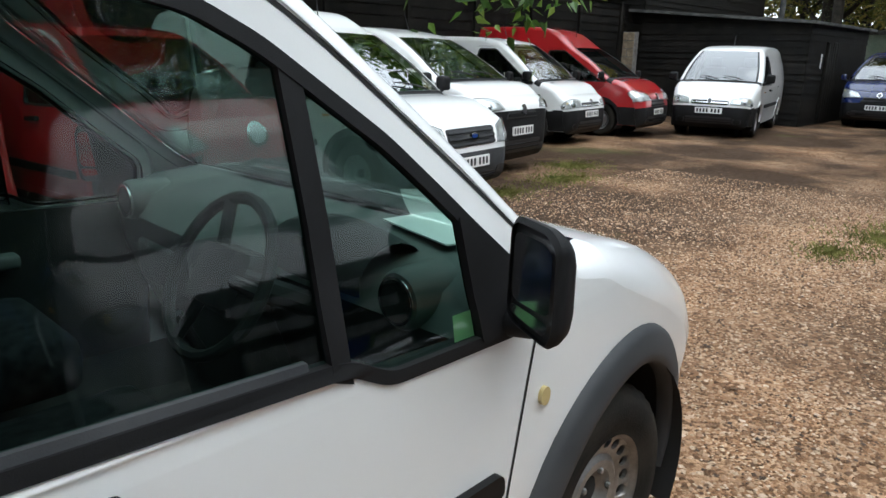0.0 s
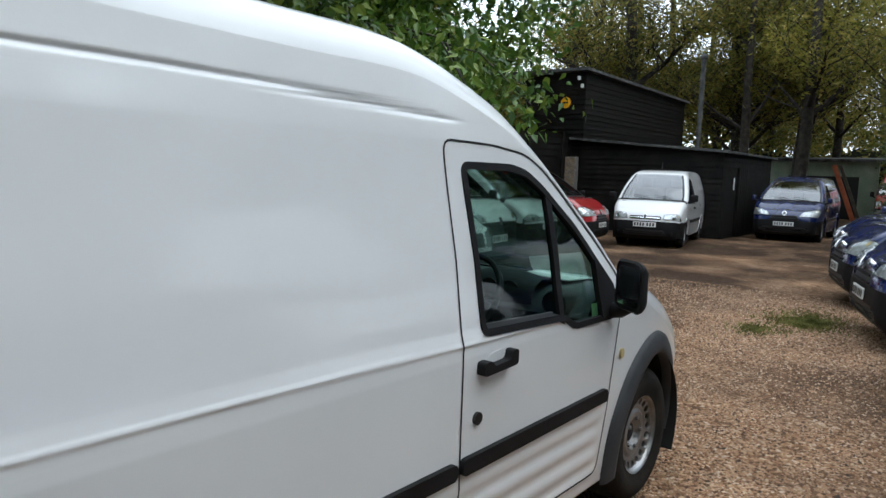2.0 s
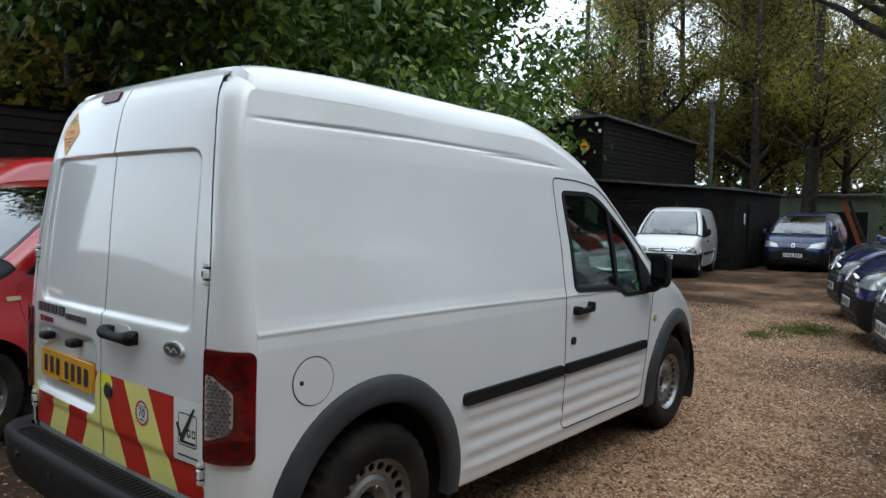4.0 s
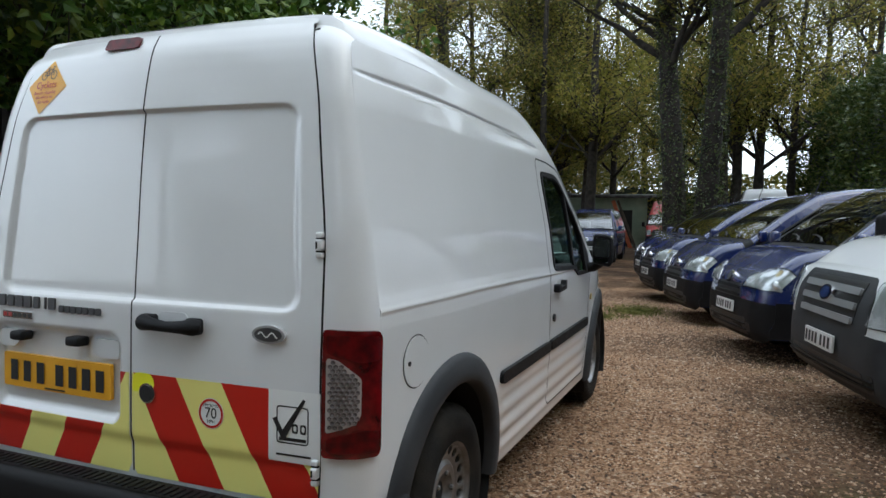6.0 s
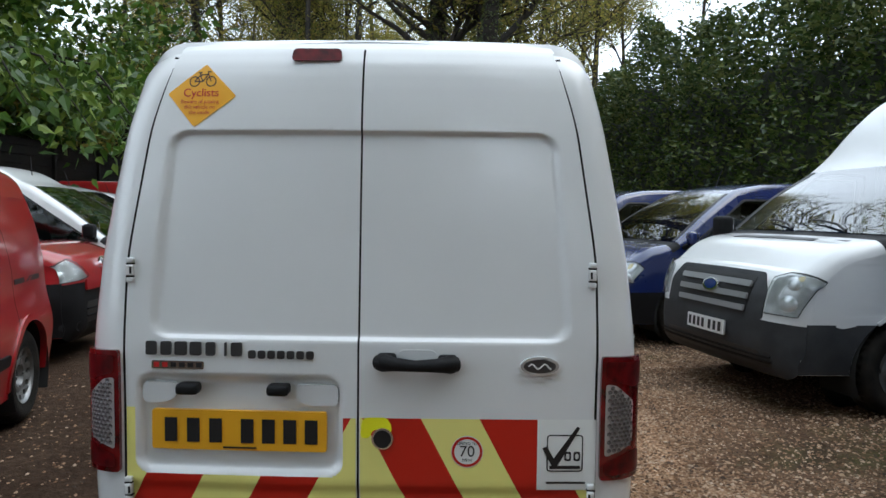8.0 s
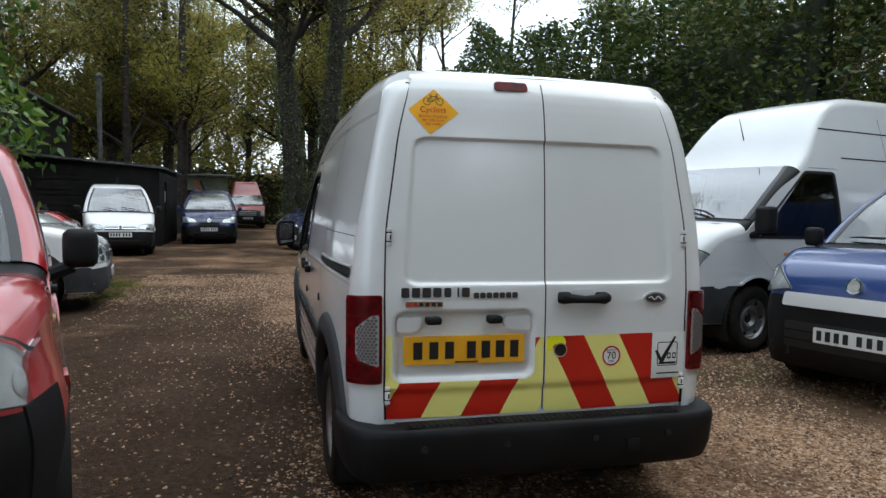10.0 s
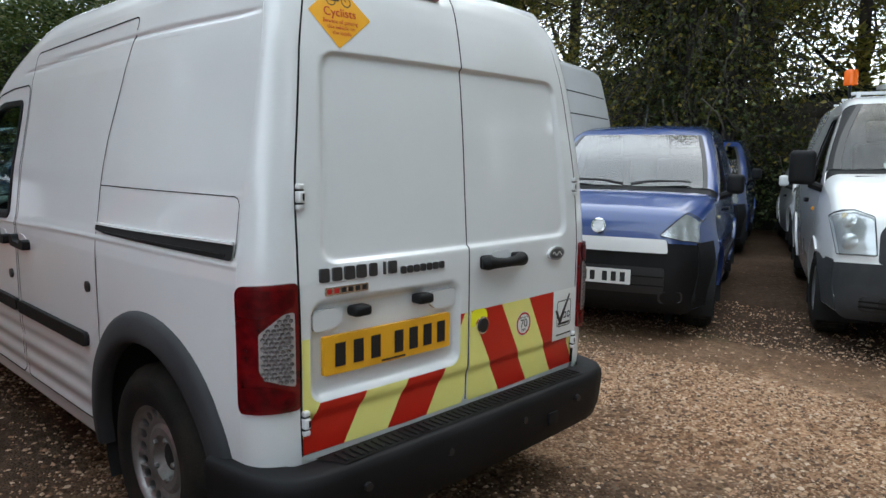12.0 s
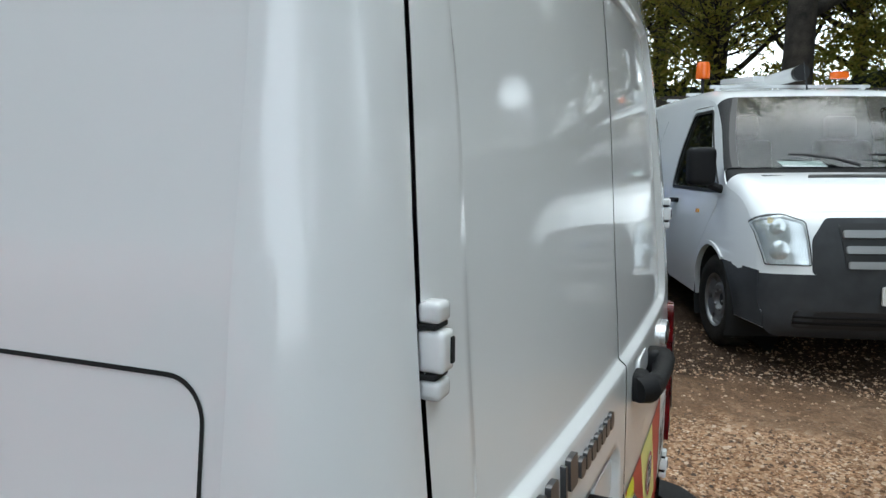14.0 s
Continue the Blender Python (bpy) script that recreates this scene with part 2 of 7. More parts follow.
def lathe(profile, n=32, axis="y", bm=None):
    """Turns (radius, offset) points about an axis through the origin."""
    own = bm or bmesh.new()
    rings = []
    for r, o in profile:
        ring = []
        for i in range(n):
            a = 2 * math.pi * i / n
            c, s = r * math.cos(a), r * math.sin(a)
            ring.append(own.verts.new((c, o, s) if axis == "y" else (c, s, o) if axis == "z" else (o, c, s)))
        rings.append(ring)
    for a, b in zip(rings, rings[1:]):
        for i in range(n):
            j = (i + 1) % n
            own.faces.new((a[i], a[j], b[j], b[i]))
    return own


def tube(points, radius, n=8, bm=None, cap=True):
    """A round bar along points; radius may be one number or one for each point."""
    own = bm or bmesh.new()
    pts = [Vector(p) for p in points]
    rad = radius if isinstance(radius, (list, tuple)) else [radius] * len(pts)
    rings, side = [], None
    for i, p in enumerate(pts):
        d = (pts[min(i + 1, len(pts) - 1)] - pts[max(i - 1, 0)]).normalized()
        if side is None:
            side = d.orthogonal().normalized()
        side = (side - d * side.dot(d)).normalized()
        up = d.cross(side)
        rings.append([own.verts.new(p + (side * math.cos(2 * math.pi * k / n) + up * math.sin(2 * math.pi * k / n)) * rad[i]) for k in range(n)])
    for a, b in zip(rings, rings[1:]):
        for k in range(n):
            j = (k + 1) % n
            own.faces.new((a[k], a[j], b[j], b[k]))
    if cap and n > 2:
        own.faces.new(rings[0][::-1])
        own.faces.new(rings[-1])
    return own


def lerp(a, b, t):
    return a + (b - a) * t


def table(x, pts):
    """Linear interpolation in a list of (x, value)."""
    if x <= pts[0][0]:
        return pts[0][1]
    for (a, va), (b, vb) in zip(pts, pts[1:]):
        if x <= b:
            return va + (vb - va) * (x - a) / (b - a)
    return pts[-1][1]


def smooth_step(a, b, x):
    t = min(1, max(0, (x - a) / (b - a)))
    return t * t * (3 - 2 * t)


def inside(p, poly):
    c, (x, y) = False, p
    for (x1, y1), (x2, y2) in zip(poly, poly[1:] + poly[:1]):
        if (y1 > y) != (y2 > y) and x < (x2 - x1) * (y - y1) / (y2 - y1) + x1:
            c = not c
    return c


class Hull:
    """A vehicle's skin: a side outline (front bottom, over the roof, to rear bottom) swept across the width with rounded
    edges, and sides that follow a half-width half(x, z)."""

    def __init__(self, outline, half, step=0.05, crown=0.012, tail_crown=None):
        self.half, self.crown, self.tail_crown = half, crown, tail_crown
        pts = [Vector(p[:3]) for p in outline]
        tags = [p[3] for p in outline]
        self.rows = []  # x, z, r, tag
        for i in range(len(pts) - 1):
            p0, p1, p2, p3 = pts[max(i - 1, 0)], pts[i], pts[i + 1], pts[min(i + 2, len(pts) - 1)]
            k = max(2, int((p2 - p1).xy.length / step))
            for j in range(k):
                t = j / k
                m1, m2 = (p2 - p0) * 0.5, (p3 - p1) * 0.5
                lim = (p2 - p1).xy.length
                m1 *= min(1, lim / max(m1.xy.length, 1e-6))
                m2 *= min(1, lim / max(m2.xy.length, 1e-6))
                h = p1 * (2 * t**3 - 3 * t**2 + 1) + m1 * (t**3 - 2 * t**2 + t) + p2 * (3 * t**2 - 2 * t**3) + m2 * (t**3 - t**2)
                self.rows.append((h.x, h.y, h.z, tags[i]))
        self.rows.append((*pts[-1], tags[-1]))
        self.arc = [0.0]
        for a, b in zip(self.rows, self.rows[1:]):
            self.arc.append(self.arc[-1] + math.dist(a[:2], b[:2]))
        self.front_z = [(r[1], a) for r, a in zip(self.rows, self.arc) if r[3] in ("bumper", "nose", "hood")]
        self.norm = []
        for i in range(len(self.rows)):
            a, b = self.rows[max(i - 1, 0)], self.rows[min(i + 1, len(self.rows) - 1)]
            d = Vector((b[0] - a[0], b[1] - a[1])).normalized()
            self.norm.append(Vector((d.y, -d.x)))
        # the rounded edge stops where it runs into the leaning side
        self.stop, self.inner = [], []
        for r, n in zip(self.rows, self.norm):
            p = Vector(r[:2]) - n * r[2] * 0.85
            q = p - n * 0.03
            lean = math.atan((half(q.x, q.y) - half(p.x, p.y)) / 0.03)
            self.stop.append(math.pi / 2 - min(0.5, max(0.0, lean)))
            self.inner.append(Vector(r[:2]) - n * r[2] * (1 - math.cos(self.stop[-1])))

    def crown_at(self, i):
        """How far the skin falls back from its middle to the start of the rounded edge."""
        if self.tail_crown and self.rows[i][3] == "tail":
            return table(self.rows[i][1], self.tail_crown)
        return self.crown

    def width(self, i):
        return self.half(self.inner[i].x, self.inner[i].y)

    def point(self, i, v, off=0.0):
        """Row i, v metres from the middle along the skin, off metres out."""
        x, z, r, _ = self.rows[i]
        n, w = self.norm[i], self.width(i)
        flat, s, v = self.flat(i), (1 if v >= 0 else -1), abs(v)
        if v <= flat:
            p = Vector((x, z)) + n * (off - self.crown_at(i) * (v / max(flat, 0.01)) ** 2)
            return Vector((p.x, s * v, p.y))
        a = min((v - flat) / max(r, 1e-4), self.stop[i])
        k = r * (1 - math.cos(a)) + self.crown_at(i) * math.cos(a)
        p = Vector((x, z)) - n * k + n * off * math.cos(a)
        return Vector((p.x, s * (flat + (r + off) * math.sin(a)), p.y))

    def reach(self, i):
        return self.flat(i) + self.rows[i][2] * self.stop[i]

    def flat(self, i):
        return self.width(i) - self.rows[i][2] * math.sin(self.stop[i])

    def at(self, s, v, off=0.0):
        """The same by arc length s along the outline."""
        i = 0
        lo, hi = 0, len(self.arc) - 1
        while hi - lo > 1:
            mid = (lo + hi) // 2
            if self.arc[mid] <= s:
                lo = mid
            else:
                hi = mid
        t = (s - self.arc[lo]) / max(self.arc[hi] - self.arc[lo], 1e-6)
        return self.point(lo, v, off).lerp(self.point(hi, v, off), t)

    def arc_at(self, test):
        return next(self.arc[i] for i, r in enumerate(self.rows) if test(r))

    def span(self, tag):
        ids = [i for i, r in enumerate(self.rows) if r[3] == tag]
        return ids[0], min(ids[-1] + 1, len(self.rows) - 1)

    def band(self, tag, lo=None, hi=None, fillet=6, flat=6, off=0.0, bm=None, sides=(1, -1)):
        """The skin over the rows of one tag. lo, hi: fractions of the flat half width at which to start and stop; None for hi goes on round the edge."""
        bm = bm or bmesh.new()
        a, b = self.span(tag)
        for s in sides:
            rows = []
            for i in range(a, b + 1):
                r, f = self.rows[i][2], self.flat(i)
                vs = [f * lerp(lo or 0, hi or 1, k / flat) for k in range(flat + 1)]
                if hi is None:
                    vs += [f + r * self.stop[i] * k / fillet for k in range(1, fillet + 1)]
                rows.append([bm.verts.new(self.point(i, s * v, off)) for v in vs])
            for p, q in zip(rows, rows[1:]):
                for k in range(len(p) - 1):
                    f = (p[k], q[k], q[k + 1], p[k + 1])
                    bm.faces.new(f if s < 0 else f[::-1])
        bmesh.ops.remove_doubles(bm, verts=bm.verts, dist=1e-5)
        return bm

    def side(self, sgn, disp=None):
        """A surface fn(x, z, off) on one side: sgn 1 is the left."""
        def fn(x, z, off):
            return (x, sgn * (self.half(x, z) + off + (disp(x, z) if disp else 0)), z)
        return fn

    def side_outline(self, arches, sill, rear_clip=None):
        """The outline of a side panel in (x, z), with wheel arches cut from its lower edge. arches: (x, z, radius), rear first."""
        pts = [tuple(p) for p in self.inner]
        low = [(pts[-1][0], sill)]
        for x, z, r in arches:
            a0 = math.asin(max(-1, min(1, (sill - z) / r)))
            low += [(x - r * math.cos(a), z + r * math.sin(a)) for a in [lerp(a0, math.pi - a0, k / 24) for k in range(25)]]
        low.append((pts[0][0], sill))
        pts = [p for p in pts if p[1] > sill + 0.005]
        return pts + low


print("tools ready")
# ---- ground ----
def gravel_material():
    m = bpy.data.materials.new("gravel")
    m.use_nodes = True
    n, l = m.node_tree.nodes, m.node_tree.links
    p = n["Principled BSDF"]
    tc = n.new("ShaderNodeTexCoord")

    def noise_at(scale, detail=5, rough=0.6):
        a = n.new("ShaderNodeTexNoise")
        a.inputs["Scale"].default_value, a.inputs["Detail"].default_value, a.inputs["Roughness"].default_value = scale, detail, rough
        l.new(tc.outputs["Object"], a.inputs["Vector"])
        return a.outputs["Fac"]

    def ramp(fac, stops):
        r = n.new("ShaderNodeValToRGB")
        r.color_ramp.elements[0].position, r.color_ramp.elements[0].color = stops[0][0], (*stops[0][1], 1)
        r.color_ramp.elements[1].position, r.color_ramp.elements[1].color = stops[-1][0], (*stops[-1][1], 1)
        for pos, c in stops[1:-1]:
            r.color_ramp.elements.new(pos).color = (*c, 1)
        l.new(fac, r.inputs[0])
        return r.outputs[0]

    def mix(fac, a, b, mode="MIX"):
        x = n.new("ShaderNodeMixRGB")
        x.blend_type = mode
        if isinstance(fac, float):
            x.inputs[0].default_value = fac
        else:
            l.new(fac, x.inputs[0])
        for k, c in ((1, a), (2, b)):
            if isinstance(c, tuple):
                x.inputs[k].default_value = (*c, 1)
            else:
                l.new(c, x.inputs[k])
        return x.outputs[0]
    v = n.new("ShaderNodeTexVoronoi")
    v.inputs["Scale"].default_value = 84
    l.new(tc.outputs["Object"], v.inputs["Vector"])
    v2 = n.new("ShaderNodeTexVoronoi")
    v2.inputs["Scale"].default_value = 38
    l.new(tc.outputs["Object"], v2.inputs["Vector"])
    sep = n.new("ShaderNodeSeparateColor")
    l.new(v.outputs["Color"], sep.inputs[0])
    stone = ramp(sep.outputs[0], [(0.0, (0.06, 0.032, 0.016)), (0.3, (0.24, 0.132, 0.07)), (0.58, (0.43, 0.25, 0.14)), (0.86, (0.62, 0.42, 0.265)), (1.0, (0.78, 0.64, 0.48))])
    sep2 = n.new("ShaderNodeSeparateColor")
    l.new(v2.outputs["Color"], sep2.inputs[0])
    big = ramp(sep2.outputs[1], [(0.0, (0.08, 0.044, 0.023)), (0.5, (0.34, 0.195, 0.108)), (0.9, (0.53, 0.345, 0.21)), (1.0, (0.70, 0.56, 0.42))])
    col = mix(ramp(noise_at(3.5), [(0.42, (0, 0, 0)), (0.6, (1, 1, 1))]), stone, big)
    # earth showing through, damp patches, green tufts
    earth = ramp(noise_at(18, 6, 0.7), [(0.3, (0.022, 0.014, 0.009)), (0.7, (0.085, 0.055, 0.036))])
    # the stones thin out to bare earth on the shed side of the track
    xyz = n.new("ShaderNodeSeparateXYZ")
    l.new(tc.outputs["Object"], xyz.inputs[0])
    bare = n.new("ShaderNodeMapRange")
    bare.inputs["From Min"].default_value, bare.inputs["From Max"].default_value = 1.9, 3.1
    bare.inputs["To Min"].default_value, bare.inputs["To Max"].default_value = 0.0, 0.30
    l.new(xyz.outputs[1], bare.inputs["Value"])
    more = n.new("ShaderNodeMath")
    l.new(noise_at(0.35, 4), more.inputs[0])
    near = n.new("ShaderNodeMapRange")
    near.inputs["From Min"].default_value, near.inputs["From Max"].default_value = 7.0, 1.0
    near.inputs["To Min"].default_value, near.inputs["To Max"].default_value = 0.45, 1.25
    l.new(xyz.outputs[0], near.inputs["Value"])
    worn = n.new("ShaderNodeMath")
    worn.operation = "MULTIPLY"
    l.new(bare.outputs[0], worn.inputs[0])
    l.new(near.outputs[0], worn.inputs[1])
    # towards the hedge: dark earth, deepened to stand in for shade among the vans
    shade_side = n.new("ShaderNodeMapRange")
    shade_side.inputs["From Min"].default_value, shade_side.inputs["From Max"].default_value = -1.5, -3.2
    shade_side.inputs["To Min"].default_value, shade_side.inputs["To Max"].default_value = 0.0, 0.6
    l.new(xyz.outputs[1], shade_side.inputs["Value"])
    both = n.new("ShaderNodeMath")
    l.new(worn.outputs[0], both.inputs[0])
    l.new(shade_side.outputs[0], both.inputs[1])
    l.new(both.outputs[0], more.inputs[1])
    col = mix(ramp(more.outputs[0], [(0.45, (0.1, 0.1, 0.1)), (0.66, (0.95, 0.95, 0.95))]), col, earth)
    # a worn strip of damp soil where wheels turn in before the row of vans
    wob = n.new("ShaderNodeMath")
    wob.operation = "MULTIPLY_ADD"
    wob.inputs[1].default_value = 1.1
    l.new(noise_at(1.3, 5, 0.6), wob.inputs[0])
    l.new(xyz.outputs[1], wob.inputs[2])
    off = n.new("ShaderNodeMath")
    off.inputs[1].default_value = 0.92
    l.new(wob.outputs[0], off.inputs[0])
    gap = n.new("ShaderNodeMath")
    gap.operation = "ABSOLUTE"
    l.new(off.outputs[0], gap.inputs[0])
    strip = n.new("ShaderNodeMapRange")
    strip.inputs["From Min"].default_value, strip.inputs["From Max"].default_value = 0.42, 0.22
    l.new(gap.outputs[0], strip.inputs["Value"])
    along = n.new("ShaderNodeMapRange")
    along.inputs["From Min"].default_value, along.inputs["From Max"].default_value = -0.3, -0.9
    along.inputs["To Max"].default_value = 0.85
    l.new(xyz.outputs[0], along.inputs["Value"])
    soil_at = n.new("ShaderNodeMath")
    soil_at.operation = "MULTIPLY"
    l.new(strip.outputs[0], soil_at.inputs[0])
    l.new(along.outputs[0], soil_at.inputs[1])
    soil = ramp(noise_at(9, 6, 0.7), [(0.3, (0.10, 0.062, 0.038)), (0.7, (0.26, 0.165, 0.10))])
    col = mix(soil_at.outputs[0], col, soil)
    col = mix(ramp(noise_at(1.1, 3), [(0.38, (0, 0, 0)), (0.68, (0.85, 0.85, 0.85))]), col, mix(1.0, col, (0.58, 0.52, 0.46), "MULTIPLY"))
    green = mix(ramp(noise_at(30, 3), [(0.35, (0, 0, 0)), (0.65, (1, 1, 1))]), (0.05, 0.06, 0.02), (0.12, 0.13, 0.04))
    col = mix(ramp(noise_at(0.22, 6, 0.7), [(0.58, (0, 0, 0)), (0.69, (0.7, 0.7, 0.7))]), col, green)
    l.new(col, p.inputs["Base Color"])
    p.inputs["Roughness"].default_value = 0.95
    p.inputs["Specular IOR Level"].default_value = 0.12
    h = n.new("ShaderNodeMath")
    h.operation = "ADD"
    l.new(v.outputs["Distance"], h.inputs[0])
    l.new(v2.outputs["Distance"], h.inputs[1])
    b = n.new("ShaderNodeBump")
    b.invert = True
    b.inputs["Strength"].default_value, b.inputs["Distance"].default_value = 1.0, 0.012
    l.new(h.outputs[0], b.inputs["Height"])
    l.new(b.outputs[0], p.inputs["Normal"])
    return m


GRAVEL = gravel_material()


def ground_z(x, y):
    """Slight ruts and hollows of the yard."""
    r = math.hypot(x - 3, y - 1.5)
    k = 1 - smooth_step(14, 26, r)
    return k * 0.022 * (noise.noise(Vector((x * 0.7, y * 0.7, 3))) + 0.5 * noise.noise(Vector((x * 2.1, y * 2.1, 8)))) - 0.008


gx = [-600, -150, -60, -30] + [-16 + 0.25 * k for k in range(150)] + [24, 30, 40, 60, 150, 600]
gy = [-600, -150, -60, -30] + [-10 + 0.25 * k for k in range(90)] + [15, 20, 30, 60, 150, 600]
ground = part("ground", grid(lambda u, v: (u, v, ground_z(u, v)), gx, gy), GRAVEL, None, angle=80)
tagged(ground, "brown gravel yard with bare earth and thin moss", "ground", kind="structure")

STONE = bpy.data.materials.new("loose_stone")
STONE.use_nodes = True
sn, sl = STONE.node_tree.nodes, STONE.node_tree.links
geo = sn.new("ShaderNodeNewGeometry")
srmp = sn.new("ShaderNodeValToRGB")
for pos, c in ((0.3, (0.15, 0.085, 0.048)), (0.6, (0.33, 0.205, 0.125)), (0.88, (0.42, 0.295, 0.195))):
    srmp.color_ramp.elements.new(pos).color = (*c, 1)
srmp.color_ramp.elements[0].color = (0.06, 0.045, 0.035, 1)
srmp.color_ramp.elements[-1].color = (0.52, 0.40, 0.30, 1)
sl.new(geo.outputs["Random Per Island"], srmp.inputs[0])
sl.new(srmp.outputs[0], sn["Principled BSDF"].inputs["Base Color"])
sn["Principled BSDF"].inputs["Roughness"].default_value = 0.85
sn["Principled BSDF"].inputs["Specular IOR Level"].default_value = 0.2


def loose_stones(count, seed):
    """Gravel lying on the yard: low angular stones, thinning out on the bare earth."""
    rs = np.random.RandomState(seed)
    spots = []
    while len(spots) < count:
        x, y = rs.uniform(-4.8, 9.5), rs.uniform(-3.4, 4.8)
        thick = 0.95 - 0.85 * smooth_step(2.0, 3.0, y + 0.5 * noise.noise(Vector((x, y, 5)))) * smooth_step(6.5, 4.5, x) - 0.72 * smooth_step(-1.6, -2.6, y)
        thick -= 0.8 * smooth_step(0.5, 0.3, abs(y + 1.45)) * smooth_step(-0.3, -0.9, x)
        if rs.rand() < thick and noise.noise(Vector((x * 0.6, y * 0.6, 1))) > rs.uniform(-0.75, 0.15):
            spots.append((x, y, ground_z(x, y)))
    P = np.array(spots)
    n = len(P)
    size = rs.choice([0.005, 0.006, 0.007, 0.008, 0.010, 0.012, 0.015], n) * rs.uniform(0.8, 1.25, n)
    turn, flat = rs.uniform(0, 6.283, n), rs.uniform(0.35, 0.75, n)
    corner = np.array([(1, 0, 0.1), (0.15, 0.75, 0.0), (-0.9, 0.2, 0.15), (-0.1, -0.8, 0.0), (0.25, 0.1, 1.0), (-0.35, 0.0, 0.9)])
    V = corner[None] * rs.uniform(0.75, 1.25, (n, 6, 3))
    c, q = np.cos(turn)[:, None], np.sin(turn)[:, None]
    x, y, z = V[..., 0] * c - V[..., 1] * q, V[..., 0] * q + V[..., 1] * c, V[..., 2] * flat[:, None]
    W = np.stack([x, y, z], -1) * size[:, None, None] + P[:, None, :]
    F = np.array([(0, 1, 4), (1, 5, 4), (1, 2, 5), (2, 3, 5), (3, 4, 5), (3, 0, 4)])
    faces = (np.arange(n)[:, None, None] * 6 + F[None]).reshape(-1, 3)
    me = bpy.data.meshes.new("loose_gravel")
    me.from_pydata(W.reshape(-1, 3).tolist(), [], faces.tolist())
    me.materials.append(STONE)
    tagged(new("loose_gravel", me), "loose brown and grey gravel stones", "gravel", kind="stuff")


loose_stones(150000, 4)


def grass_patch(x0, y0, radius, count, seed):
    """A low mossy tuft of short blades growing through the gravel."""
    rnd = random.Random(seed)
    verts, faces = [], []
    for _ in range(count):
        a, d = rnd.uniform(0, 6.283), radius * abs(rnd.gauss(0, 0.5))
        x, y = x0 + 1.5 * d * math.cos(a), y0 + d * math.sin(a)
        z, h, w, lean = ground_z(x, y), rnd.uniform(0.012, 0.05), rnd.uniform(0.0025, 0.005), rnd.uniform(0, 6.283)
        n0 = len(verts)
        c, q = math.cos(lean), math.sin(lean)
        verts += [(x - w * q, y + w * c, z), (x + w * q, y - w * c, z), (x + 0.4 * h * c + w * 0.6 * q, y + 0.4 * h * q - w * 0.6 * c, z + h * 0.7), (x + h * c, y + h * q, z + h)]
        faces += [(n0, n0 + 1, n0 + 2), (n0, n0 + 2, n0 + 3)]
    me = bpy.data.meshes.new("grass_tuft")
    me.from_pydata(verts, [], faces)
    me.materials.append(MOSS)
    tagged(new("grass_tuft", me), "low mossy yellow-green grass in the gravel", "grass", kind="stuff")


MOSS = varied(material("mossy_grass", (0.10, 0.12, 0.03), 0.9, spec=0.1), (0.07, 0.08, 0.02), (0.20, 0.19, 0.06), 5, fine=0.5)
for k, (x, y, radius, count) in enumerate(((7.3, 1.2, 0.55, 3000), (6.3, 1.5, 0.3, 700), (7.5, 5.0, 0.5, 1600), (8.6, 5.6, 0.5, 1600), (6.2, 4.9, 0.4, 900))):
    grass_patch(x, y, radius, count, 60 + k)


# ---- parked vans: wheels, then one builder with a table of shapes ----
def rim_depth(r, R):
    """Dish of a pressed steel wheel: offset inward from its outer lip at radius r."""
    q = r / R
    return table(q, [(0, 0.066), (0.24, 0.066), (0.30, 0.036), (0.5, 0.026), (0.58, 0.040), (0.66, 0.034), (0.86, 0.026), (0.9, 0.012), (0.95, 0.0), (1.0, 0.004)])


